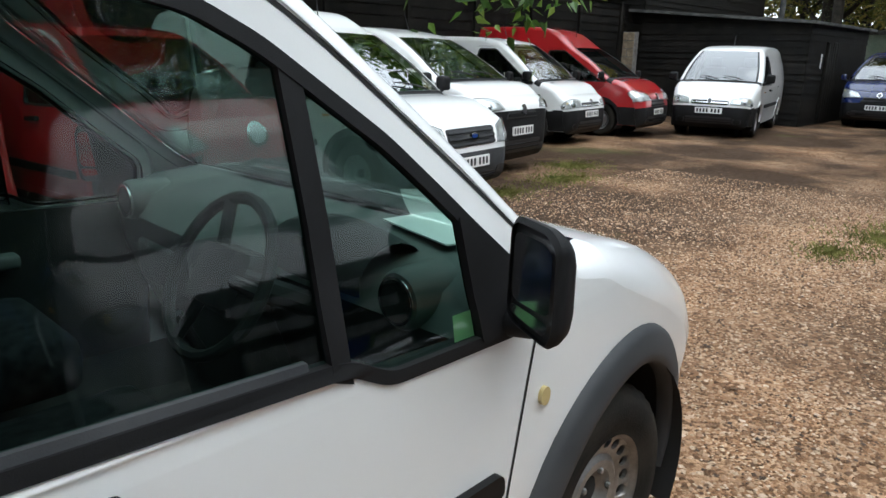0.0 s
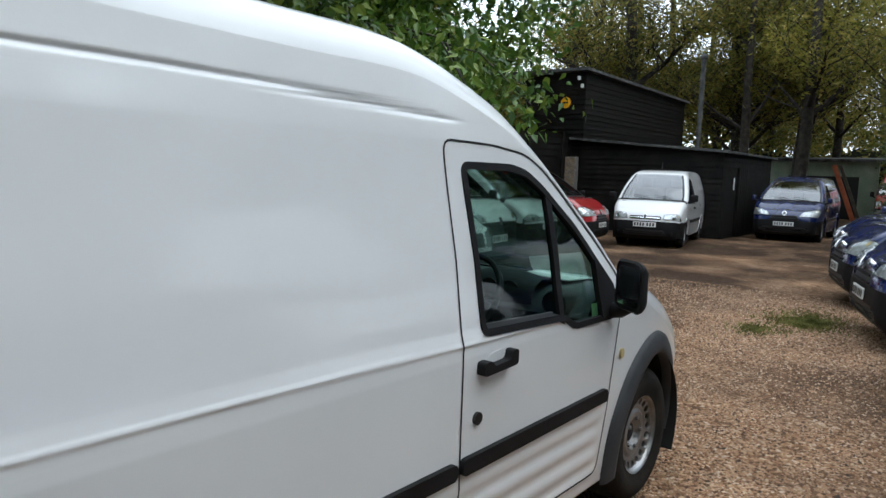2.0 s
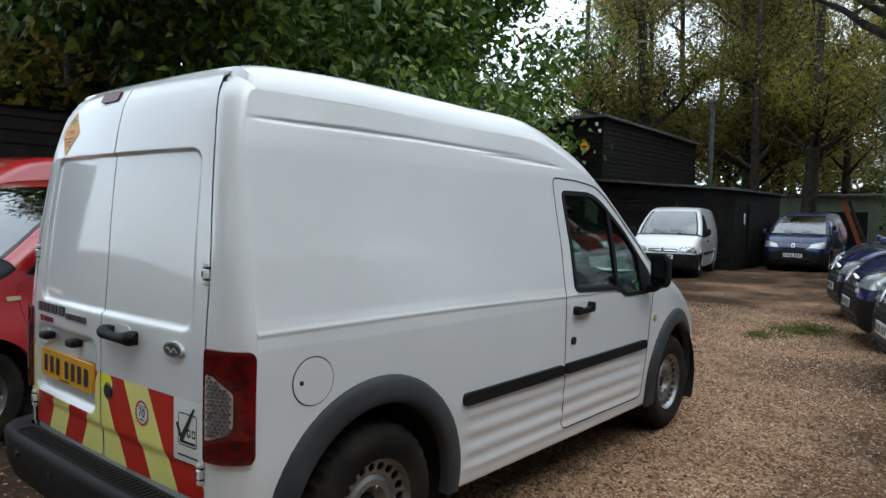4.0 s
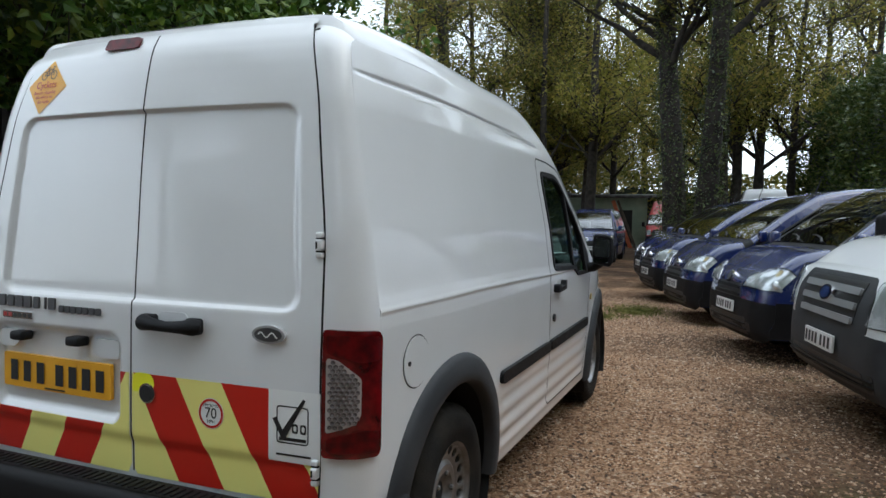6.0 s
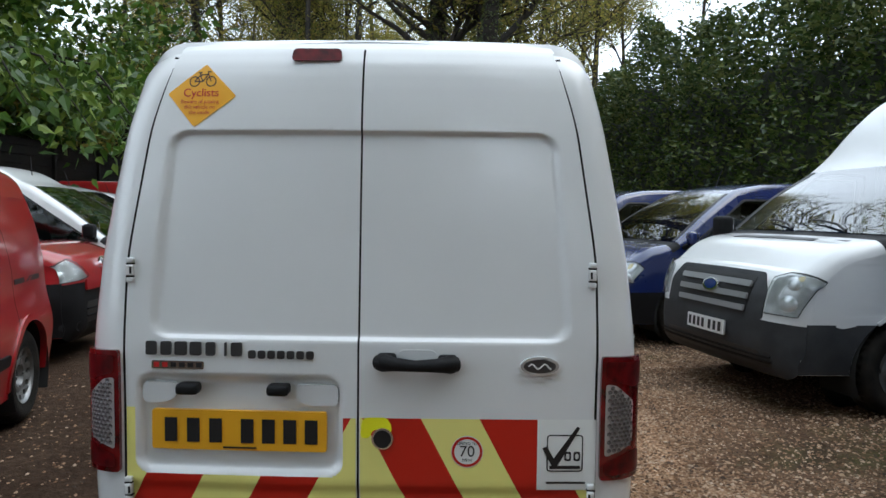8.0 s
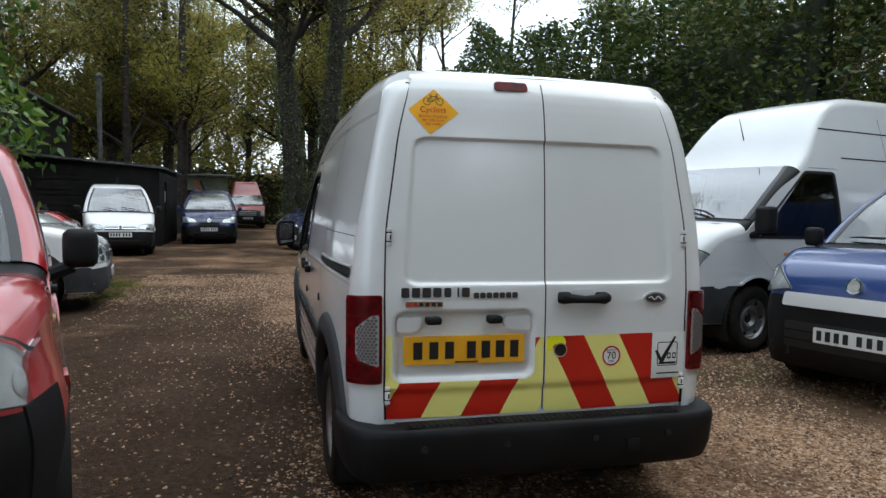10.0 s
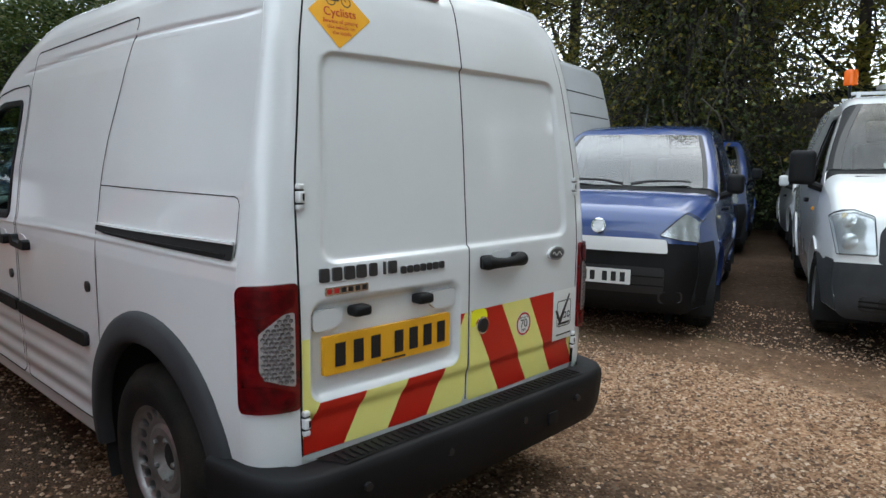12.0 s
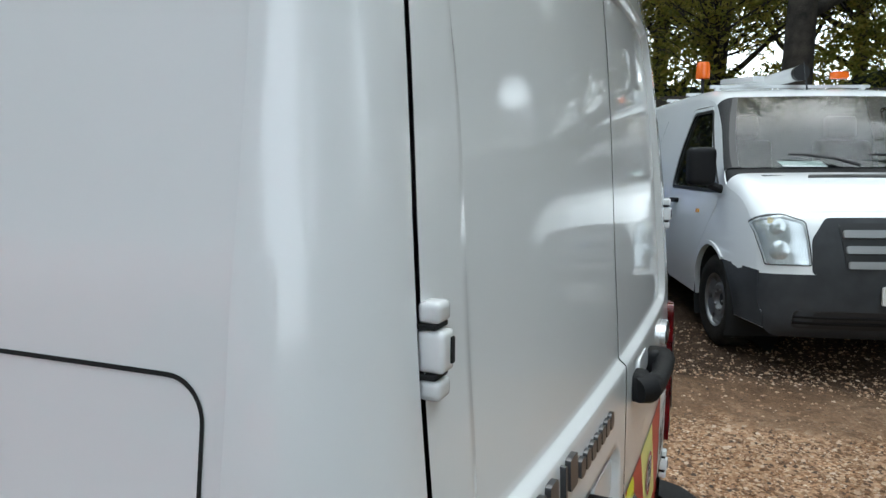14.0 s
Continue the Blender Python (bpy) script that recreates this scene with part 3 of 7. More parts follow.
def wheel_meshes(R, rim, width, holes, nuts):
    """Meshes of a tyre, a pressed steel rim with a ring of holes, a hub with nuts. The outer face looks along -y."""
    h = width / 2
    prof = [(rim - 0.012, h), (rim + 0.008, h + 0.002), (rim + 0.03, h + 0.012), (R * 0.84, h + 0.014), (R - 0.03, h + 0.004), (R - 0.008, h - 0.014), (R, h - 0.03),
            (R, h - 0.062), (R - 0.008, h - 0.064), (R - 0.008, h - 0.07), (R, h - 0.072)]
    prof = prof + [(r, -o) for r, o in reversed(prof)]
    tyre = lathe(prof, 72)
    # tread notches round the shoulder
    for v in tyre.verts:
        rr = math.hypot(v.co.x, v.co.z)
        if rr > R - 0.012 and round(math.atan2(v.co.z, v.co.x) / (2 * math.pi / 72)) % 2:
            v.co.x, v.co.z = v.co.x * (1 - 0.011 / rr), v.co.z * (1 - 0.011 / rr)
    t = mesh_of(tyre, angle=35)
    ring = [circle(rim * 0.77 * math.cos(2 * math.pi * i / holes), rim * 0.77 * math.sin(2 * math.pi * i / holes), rim * (0.088 if holes > 14 else 0.10), 12) for i in range(holes)]
    fn = lambda u, v, o: (u, -h + rim_depth(math.hypot(u, v), rim) - o, v)
    bm = bmesh.new()
    radii = [0.12, 0.2, 0.24, 0.4, 0.52, 0.6, 0.66]
    for a, b in zip(radii, radii[1:]):
        lathe([(rim * a, -h + rim_depth(rim * a, rim)), (rim * b, -h + rim_depth(rim * b, rim))], 48, bm=bm)
    patch(circle(0, 0, rim * 0.88, 48), fn, 0, 0 - 0.012, holes=[circle(0, 0, rim * 0.66, 48), *ring], bm=bm)
    lathe([(rim * q, -h + rim_depth(rim * q, rim)) for q in (0.88, 0.9, 0.93, 0.96, 1.0)] + [(rim, h)], 48, bm=bm)
    bmesh.ops.recalc_face_normals(bm, faces=bm.faces)
    r = mesh_of(bm, angle=30)
    hub = bmesh.new()
    lathe([(0.001, -h + 0.05), (rim * 0.22, -h + 0.055), (rim * 0.24, -h + 0.07)], 20, bm=hub)
    lathe([(rim * 0.3, -h + 0.075), (rim * 0.9, -h + 0.085)], 24, bm=hub)
    k = mesh_of(hub)
    nut = bmesh.new()
    lathe([(0.010, 0), (0.010, -0.010), (0.007, -0.013), (0.001, -0.013)], 6, bm=nut)
    spots = [(rim * 0.36 * math.cos(2 * math.pi * i / nuts), -h + 0.036, rim * 0.36 * math.sin(2 * math.pi * i / nuts)) for i in range(nuts)]
    return t, r, k, (mesh_of(nut), spots)


WHEELS = {"large": wheel_meshes(0.328, 0.203, 0.2, 20, 5), "mid": wheel_meshes(0.315, 0.198, 0.19, 12, 4), "big": wheel_meshes(0.338, 0.208, 0.205, 6, 5)}


def add_wheel(van, kind, x, y, sgn, z=None, steer=0):
    t, r, k, nt = WHEELS[kind]
    R = {"large": 0.328, "mid": 0.315, "big": 0.338}[kind]
    w = part("wheel", t, RUBBER, van, "dusty black tyre on a steel rim")
    w.matrix_local = pose(x, y, z or R, 0, 0, (180 if sgn > 0 else 0) + steer)
    part("rim", r, STEEL, w, "pressed steel rim with round holes")
    part("hub", k, DARK, w)
    for p in nt[1]:
        part("wheel_nut", nt[0], STEEL, w).matrix_local = Matrix.Translation(p)


def seat(van, x, y, z, mat=FABRIC):
    bm = bmesh.new()
    box(0.5, 0.48, 0.16, (x + 0.05, y, z), 0.06, bm=bm, seg=3)
    s = part("seat", bm, mat, van, "grey cloth seat")
    bm = bmesh.new()
    box(0.14, 0.46, 0.62, (x - 0.26, y, z + 0.32), 0.055, Matrix.Rotation(radians(-14), 4, "Y"), bm, 3)
    part("backrest", bm, mat, s)
    bm = bmesh.new()
    box(0.09, 0.26, 0.19, (x - 0.37, y, z + 0.74), 0.04, Matrix.Rotation(radians(-10), 4, "Y"), bm, 3)
    part("headrest", bm, mat, s)


def steering(van, x, y, z):
    c, m = Vector((x, y, z)), Matrix.Rotation(radians(-62), 3, "Y")
    ring = [c + m @ Vector((0.17 * math.cos(a), 0.17 * math.sin(a), 0)) for a in [2 * math.pi * i / 28 for i in range(29)]]
    wheel = part("steering_wheel", tube(ring, 0.014, 8, cap=False), CABIN, van)
    bm = bmesh.new()
    for a in (20, 160, 270):
        e = c + m @ Vector((0.165 * math.cos(radians(a)), 0.165 * math.sin(radians(a)), 0))
        tube([c, e], 0.014, 6, bm)
    box(0.13, 0.13, 0.05, c, 0.02, m.to_4x4(), bm)
    tube([c, c + Vector((0.3, 0, -0.16))], 0.03, 8, bm)
    part("spoke_hub", bm, CABIN, wheel)


def plate_at(van, fn, u0, v0, mat, name="number_plate", w=0.52, h=0.111, flip=1, off=0.0):
    """A number plate with its characters as plain bars. fn(u, v, off) is the surface under it."""
    pl = part(name, patch(rounded([(u0 - w / 2, v0 - h / 2), (u0 + w / 2, v0 - h / 2), (u0 + w / 2, v0 + h / 2), (u0 - w / 2, v0 + h / 2)], 0.008, 2), fn, off + 0.014, off, ucuts=[u0 - w / 4, u0, u0 + w / 4]), mat, van,
              ("yellow" if mat is PLATE_Y else "white") + " plate with a row of plain dark bars")
    for k, x in enumerate((-0.215, -0.152, -0.089, -0.026, 0.068, 0.135, 0.202)):
        x *= w / 0.52 * flip
        part("bar", patch([(u0 + x - 0.019, v0 - 0.036), (u0 + x + 0.019, v0 - 0.036), (u0 + x + 0.019, v0 + 0.036), (u0 + x - 0.019, v0 + 0.036)], fn, off + 0.0165), INK, pl)


def offset_line(a, b, d):
    n = Vector((b[1] - a[1], a[0] - b[0])).normalized() * d
    return (a[0] + n.x, a[1] + n.y), (b[0] + n.x, b[1] + n.y)


def build_van(name, m, s, color, label, group="parked vans"):
    """One parked van, nose along +x, its front axle over the origin. s: the table of its shape."""
    van = thing(name, m, label, "van", group)
    fo, wb, ro, W, H = s["fo"], s["wb"], s["ro"], s["W"], s["H"]
    bz, hz, cx, cz, tx, tz = s["bz"], s["hz"], s["cx"], s["cz"], s["tx"], s["tz"]
    back = -wb - ro
    bulge = s.get("bulge", 0.07)
    hm = [(lerp(fo - 0.22, cx + 0.1, k), lerp(hz + 0.02, cz - 0.03, k) + bulge * math.sin(math.pi * k) * 0.8, 0.13, "hood") for k in (0.33, 0.66)]
    roof = s.get("roof", [(tx - 0.14, tz + 0.055), (tx - 0.5, H - 0.02), (tx - 1.0, H)])
    lo, sr = s.get("low", 0.19), s.get("screen_r", 0.09)
    outline = [(fo - 0.12, lo, 0.10, "bumper"), (fo - 0.03, lo + 0.08, 0.2, "bumper"), (fo, lo + 0.21, 0.24, "bumper"), (fo - 0.01, bz, 0.24, "nose"), (fo - 0.045, lerp(bz, hz, 0.5), 0.24, "nose"),
               (fo - 0.12, hz - 0.035, 0.2, "nose"), (fo - 0.2, hz, 0.16, "hood"), *hm, (cx + 0.1, cz - 0.02, 0.11, "cowl"), (cx, cz + 0.015, sr, "windscreen"), (lerp(cx, tx, 0.5), lerp(cz, tz, 0.5) + 0.035, sr, "windscreen"),
               (tx, tz, 0.11, "roof")] + [(x, z, 0.13, "roof") for x, z in roof] + [(back + 0.3, H - 0.01, 0.13, "roof"), (back + 0.07, H - 0.08, 0.11, "tail"), (back + 0.02, H - 0.3, 0.09, "tail"), (back, 1.0, 0.09, "tail"), (back, 0.5, 0.09, "tail"), (back + 0.03, 0.3, 0.08, "tail")]
    tumble = s.get("tumble", 0.16)

    def half(x, z):
        w = W - tumble * smooth_step(0.85, H + 0.25, z) * (0.35 + 0.65 * min(1, max(0, (z - 0.85) / (H - 0.85)))) * 1.6
        w -= 0.035 * smooth_step(0.6, 0.2, z)
        w -= s.get("taper", 0.14) * smooth_step(0.1, fo + 0.35, x) + s.get("waist", 0) * smooth_step(0.6, 0.92, z)
        return w - 0.03 * smooth_step(-wb - 0.1, back - 0.2, x)

    hull = Hull(outline, half, 0.06)
    sill, ar = lo + 0.055, s.get("arch_r", 0.385)
    R = {"large": 0.328, "mid": 0.315, "big": 0.338}[s["wheel"]]
    arches = [(-wb, R + 0.01, ar), (0, R + 0.01, ar)]
    skirt = s.get("bumper_mat", PLASTIC)
    part("front_bumper", hull.band("bumper"), skirt, van, s.get("bumper_label", "matt black plastic bumper"))
    part("nose", hull.band("nose"), s.get("nose_mat") or color, van)
    part("bonnet", hull.band("hood"), color, van)
    part("cowl", hull.band("cowl", off=-0.008), PLASTIC, van)
    part("windscreen", hull.band("windscreen", 0, 0.95), s.get("screen_mat", WINDSCREEN), van, "glass windscreen reflecting trees and sky")
    for sg in (1, -1):
        part("screen_border", hull.band("windscreen", 0.94, 1.0, flat=1, off=0.003, sides=(sg,)), INK, van)
        part("pillar", hull.band("windscreen", 1.0, None, flat=1, sides=(sg,)), s.get("pillar_mat") or color, van)
    part("roof", hull.band("roof"), color, van)
    part("tail", hull.band("tail"), color, van)
    # sides, doors and windows
    a, b = offset_line((cx, cz), (tx, tz), 0.0)
    dv = Vector((tx - cx, tz - cz)).normalized()
    inn = Vector((-dv.y, dv.x))
    if inn.y > 0:
        inn = -inn
    bx = s.get("bx", tx - 0.45)
    body_out = hull.side_outline(arches, sill)
    wt = tz - 0.055
    p0 = Vector((cx, cz)) + dv * 0.05 + inn * s.get("pillar_w", 0.15)
    slope = dv.x / dv.y
    belt = s.get("belt", cz - 0.04)
    pf = (p0.x + (belt - p0.y) * slope * 0.5 + 0.02, belt + 0.02)
    # the door's top edge stays below the bend of the roof
    for _ in range(20):
        wt -= 0.015
        p1 = Vector((p0.x + (wt - p0.y) * slope, wt))
        win = rounded([pf, tuple(p1), (bx + 0.05, wt), (bx, belt)], 0.05, 3)
        if all(inside((x, wt + 0.075), body_out) for x in (p1.x - 0.08, lerp(p1.x, bx, 0.5), bx - 0.06)):
            break
    door = rounded([(0 - ar * 0.99, 0.42), (-ar * 0.8, 0.7), (min(pf[0] + 0.1, cx - 0.02), belt - 0.06), (p1.x - 0.05, wt + 0.05), (bx - 0.04, wt + 0.05), (bx - 0.085, 0.30), (-ar - 0.03, 0.30)], 0.05, 3)
    zc = [0.35, 0.5, 0.65, 0.8, 0.9, 1.0, 1.1, 1.2, 1.35, 1.5, 1.65, 1.8, 1.95, 2.1, 2.3]
    xc = [fo - 0.15, fo - 0.3, fo - 0.45, fo - 0.6] + [0.05 - 0.25 * k for k in range(int((wb + ro - 0.15) / 0.25))]
    for sg in (1, -1):
        fn = hull.side(sg)
        # the bumper runs on along the side to the wheel
        zs = [lo + 0.06 + 0.03 * k for k in range(16)]
        zs = [z for z in zs if z < bz - 0.01] + [bz - 0.004]
        inner = [(max(s.get("seam", 0.05), math.sqrt(max(0.0, ar**2 - (z - R - 0.01) ** 2)) + 0.004), z) for z in zs]
        front = sorted(((p.y, p.x) for p in hull.inner[:5]))
        wrap = [(table(z, front) + 0.004, z) for z in zs] + list(reversed(inner))
        part("bumper_corner", patch(wrap, fn, 0.005, -0.01, flip=sg > 0), skirt, van)
        part("side_panel", patch(body_out, fn, 0, -0.02, holes=[door], ucuts=xc, vcuts=zc, flip=sg > 0), color, van)
        d = part("door", patch([(lerp(p[0], -0.9, 0.006), lerp(p[1], 0.9, 0.006)) for p in door], fn, 0, -0.02, holes=[win], ucuts=xc, vcuts=zc, flip=sg > 0), color, van)
        part("window", patch(win, fn, -0.012, flip=sg > 0, vcuts=zc), DARK_GLASS, d, "dark glass door window")
        frm = [(lerp(p[0], sum(q[0] for q in win) / len(win), -0.05), lerp(p[1], sum(q[1] for q in win) / len(win), -0.05)) for p in win]
        part("window_seal", patch(frm, fn, 0.004, -0.01, holes=[[(lerp(p[0], sum(q[0] for q in win) / len(win), 0.03), lerp(p[1], sum(q[1] for q in win) / len(win), 0.03)) for p in win]], vcuts=zc), INK, d)
        hx = bx + 0.06
        part("door_handle", patch(rounded([(hx, belt - 0.14), (hx + 0.19, belt - 0.13), (hx + 0.19, belt - 0.09), (hx, belt - 0.10)], 0.015, 3), fn, 0.035, -0.005, flip=sg > 0), s.get("handle_mat", PLASTIC), d)
        part("door_gap", ribbon(dense(door + door[:1], 0.08), fn, 0.03, -0.018), DARK, van)
        if s.get("mould", True):
            mz = s.get("mould_z", 0.6)
            part("side_moulding", patch(rounded([(-ar - 0.12, mz - 0.035), (-ar - 0.12, mz + 0.035), (-wb + ar + 0.06, mz + 0.035), (-wb + ar + 0.06, mz - 0.035)], 0.02, 2), fn, 0.016, -0.004, ucuts=xc, flip=sg > 0), PLASTIC, van)
        # sliding door line and rail
        part("door_rail", patch(rounded([(bx - 1.0, belt - 0.05), (back + 0.25, belt - 0.05), (back + 0.25, belt - 0.085), (bx - 1.0, belt - 0.085)], 0.01, 2), fn, 0.003, -0.003, flip=sg > 0), INK, van)
        bmg = ribbon(dense([(bx - 0.95, 0.42), (bx - 0.97, belt), (bx - 0.9, H - 0.25)], 0.1), fn, 0.007, 0.0015)
        part("panel_gap", bmg, DARK, van)
        for ax, azz, r in arches:
            low = math.asin(min(0.98, (bz - azz) / r)) if ax == 0 and not s.get("arch_mat") else -0.1
            ang = [lerp(low, math.pi + 0.1, k / 20) for k in range(21)]
            arc_o = [(ax + (r + s.get("arch_w", 0.03)) * math.cos(t), azz + (r + s.get("arch_w", 0.03)) * math.sin(t)) for t in ang]
            arc_i = [(ax + (r - 0.012) * math.cos(t), azz + (r - 0.012) * math.sin(t)) for t in reversed(ang)]
            part("wheel_arch", patch(arc_o + arc_i, fn, 0.012, -0.03, flip=sg > 0), s.get("arch_mat") or color, van)
            bm = bmesh.new()
            grid(lambda u, v: (ax + (r - 0.005) * math.cos(u), sg * (half(ax, 0.6) - v), azz + (r - 0.005) * math.sin(u)), [lerp(-0.5, math.pi + 0.5, k / 14) for k in range(15)], [0.005, 0.12, 0.38], bm)
            patch(circle(ax, azz, r, 20), lambda u, v, o: (u, sg * (half(ax, 0.6) - 0.38), v), 0, bm=bm)
            part("arch_liner", bm, UNDER, van)
        add_wheel(van, s["wheel"], 0, sg * (half(0, 0.3) - 0.115), sg, steer=s.get("steer", 0))
        add_wheel(van, s["wheel"], -wb, sg * (half(-wb, 0.3) - 0.115), sg)
        for z in s.get("ribs", ()):
            x0 = bx - 0.12 if z < 2.0 else tx - 0.45
            part("pressed_line", ribbon(dense([(x0, z), (back + 0.16, z - 0.01)], 0.2), fn, 0.016, 0.0015), DARK, van, "dark horizontal body seam")
        # mirror
        mx, my, mz = pf[0] + 0.02 + s.get("mirror_x", 0), half(pf[0], belt + 0.1), belt + 0.11
        msz = s.get("mirror", (0.12, 0.17, 0.17))
        arm = part("mirror", box(*msz, (mx, sg * (my + 0.06 + msz[1] / 2), mz + msz[2] / 2 - 0.05), 0.045, seg=3), s.get("mirror_mat", PLASTIC), van, "door mirror")
        part("mirror_arm", tube([(mx + 0.02, sg * (my - 0.03), belt + 0.02), (mx + 0.01, sg * (my + 0.1), belt + 0.07)], 0.03, 8), PLASTIC, arm)
        part("mirror_glass", box(0.008, msz[1] * 0.8, msz[2] * 0.8, (mx - msz[0] / 2 - 0.001, sg * (my + 0.06 + msz[1] / 2), mz + msz[2] / 2 - 0.05), 0.003), CHROME, arm)
        # lamps
        ff = lambda v, z, off: hull.at(front_arc(hull, z), sg * v, off)
        poly = rounded(s["lamp"], 0.014, 3)
        us = [min(p[0] for p in poly) + k * 0.06 for k in range(1, 14)]
        vs2 = [min(p[1] for p in poly) + k * 0.05 for k in range(1, 9)]
        lamp = part("headlight", patch(poly, ff, 0.006, -0.02, ucuts=us, vcuts=vs2, flip=sg < 0), s.get("lamp_mat", REFLECT), van, "clear headlight")
        cu, cv = sum(p[0] for p in s["lamp"]) / len(s["lamp"]), sum(p[1] for p in s["lamp"]) / len(s["lamp"])
        for k, (du, dz, rr) in enumerate(s.get("bulbs", [(0, 0, 0.075)])):
            part("lamp_bowl", patch(circle(cu + du, cv + dz, rr, 18), lambda v, z, o: ff(v, z, 0.0075 + 0.012 * (1 - ((v - cu - du) ** 2 + (z - cv - dz) ** 2) / rr**2)), 0, ucuts=[cu + du + rr * q for q in (-0.6, -0.2, 0.2, 0.6)], vcuts=[cv + dz + rr * q for q in (-0.6, -0.2, 0.2, 0.6)], flip=sg < 0), s.get("bowl_mat", LAMP_DARK), lamp)
        part("lamp_bezel", ribbon(dense(poly + poly[:1], 0.05), ff, 0.007, 0.027), INK, lamp)
        part("lamp_divider", ribbon([(cu - 0.02, min(p[1] for p in poly) + 0.05), (cu + 0.03, max(p[1] for p in poly) - 0.05)], ff, 0.006, 0.010), LAMP_DARK, lamp)
        part("turn_lens", patch(circle(cu + 0.03, max(p[1] for p in poly) - 0.05, 0.02, 12), ff, 0.012), DULL_AMBER, lamp)
        part("lamp_cover", patch(poly, ff, 0.026, 0.006, ucuts=us, vcuts=vs2, flip=sg < 0), CLEAR, lamp)
        part("side_indicator", patch(rounded([(-0.42 + s.get("ind_x", 0), 0.88), (-0.33 + s.get("ind_x", 0), 0.88), (-0.33 + s.get("ind_x", 0), 0.905), (-0.42 + s.get("ind_x", 0), 0.905)], 0.012, 2) if s["wheel"] != "big" else rounded([(-0.42, 0.95), (-0.36, 0.95), (-0.36, 0.98), (-0.42, 0.98)], 0.012, 2), fn, 0.012, 0, flip=sg > 0), s.get("ind_mat", AMBER), van)
    ff = lambda v, z, off: hull.at(front_arc(hull, z), v, off)
    # grille and its bars
    if s.get("columns"):
        w0, w1, z0, z1 = s["columns"]
        uc = [w1 * q / 8 for q in range(-7, 8)]
        part("grille_surround", patch(rounded([(-w1, z0), (w1, z0), (w1, z1 - 0.13), (w0 + 0.06, z1), (-w0 - 0.06, z1), (-w1, z1 - 0.13)], 0.03, 3), ff, 0.003, -0.01, ucuts=uc, vcuts=[lerp(z0, z1, q) for q in (0.25, 0.5, 0.75)]), PLASTIC_G, van, "dark grey grille surround")
    g = s.get("grille")
    if g:
        gw, g0, g1, nb = g
        gt = s.get("grille_top", 1.0)
        gp = rounded([(-gw, g0), (gw, g0), (gw * gt, g1), (-gw * gt, g1)], 0.03, 3)
        uc = [gw * q for q in (-0.75, -0.5, -0.25, 0, 0.25, 0.5, 0.75)]
        gr = part("grille", patch(gp, ff, 0.007, -0.01, ucuts=uc, vcuts=[lerp(g0, g1, q) for q in (0.25, 0.5, 0.75)]), INK, van, "dark front grille")
        for k in range(nb):
            sp = s.get("slat_span", (0.2, 0.62))
            z0, z1 = lerp(g0, g1, (k + sp[0]) / nb), lerp(g0, g1, (k + sp[1]) / nb)
            ww = gw * lerp(1, gt, (k + 0.5) / nb) * 0.97
            part("slat", patch(rounded([(-ww, z0), (ww, z0), (ww, z1), (-ww, z1)], 0.012, 2), ff, 0.024, 0.0, ucuts=uc), s.get("slat_mat", PLASTIC), gr)
    if s.get("strip"):
        w0, z0, z1 = s["strip"]
        part("bumper_trim", patch(rounded([(-w0, z0), (w0, z0), (w0 * 0.97, z1), (-w0 * 0.97, z1)], 0.02, 2), ff, 0.02, -0.01, ucuts=[w0 * q / 5 for q in range(-4, 5)], vcuts=[lerp(z0, z1, 0.5)]), s.get("strip_mat", WHITE), van)
    lg = s.get("intake", (0.42, 0.24, 0.33))
    uc = [lg[0] * q / 4 for q in range(-3, 4)]
    it = part("air_intake", patch(rounded([(-lg[0], lg[1]), (lg[0], lg[1]), (lg[0], lg[2]), (-lg[0], lg[2])], 0.03, 3), ff, 0.003, -0.005, ucuts=uc), INK, van)
    for k in range(2):
        zz = lerp(lg[1], lg[2], (k + 1) / 3)
        part("slat", patch(rounded([(-lg[0], zz - 0.006), (lg[0], zz - 0.006), (lg[0], zz + 0.006), (-lg[0], zz + 0.006)], 0.004, 1), ff, 0.015, 0, ucuts=uc), PLASTIC, it)
    for sg in (1, -1):
        part("fog_lamp_recess", patch(rounded([(sg * 0.55 - 0.09, lo + 0.1), (sg * 0.55 + 0.09, lo + 0.1), (sg * 0.55 + 0.09, lo + 0.19), (sg * 0.55 - 0.09, lo + 0.19)], 0.03, 3), ff, 0.004, -0.004), INK, van)
    if s.get("badge"):
        bz2, br, brv = s["badge"]
        bd = part("badge", patch(circle(0, bz2, br, 24, brv), ff, 0.036, 0.0, ucuts=[0], vcuts=[bz2]), CHROME, van, "small chrome badge")
        part("badge_centre", patch(circle(0, bz2, br * 0.75, 20, brv * 0.75), ff, 0.039), s.get("badge_mat", BADGE_D), bd)
    plate_at(van, ff, s.get("plate_u", 0.0), s["plate"], PLATE_W, off=s.get("plate_off", 0.01))
    if s.get("vent"):
        i0 = hull.arc_at(lambda r: r[3] == "cowl")
        part("bonnet_vent", patch(rounded([(-0.50, -0.19), (0.50, -0.19), (0.46, -0.105), (-0.46, -0.105)], 0.012, 2), lambda v, q, o: hull.at(i0 + q, v, o), 0.004, -0.002, ucuts=[-0.3, -0.15, 0, 0.15, 0.3]), INK, van, "black slot in the bonnet")
    # wipers, aerial
    i0, i1 = hull.span("windscreen")
    s0, s1 = hull.arc[i0], hull.arc[i1]
    wh = s.get("wiper_h", 1.0)
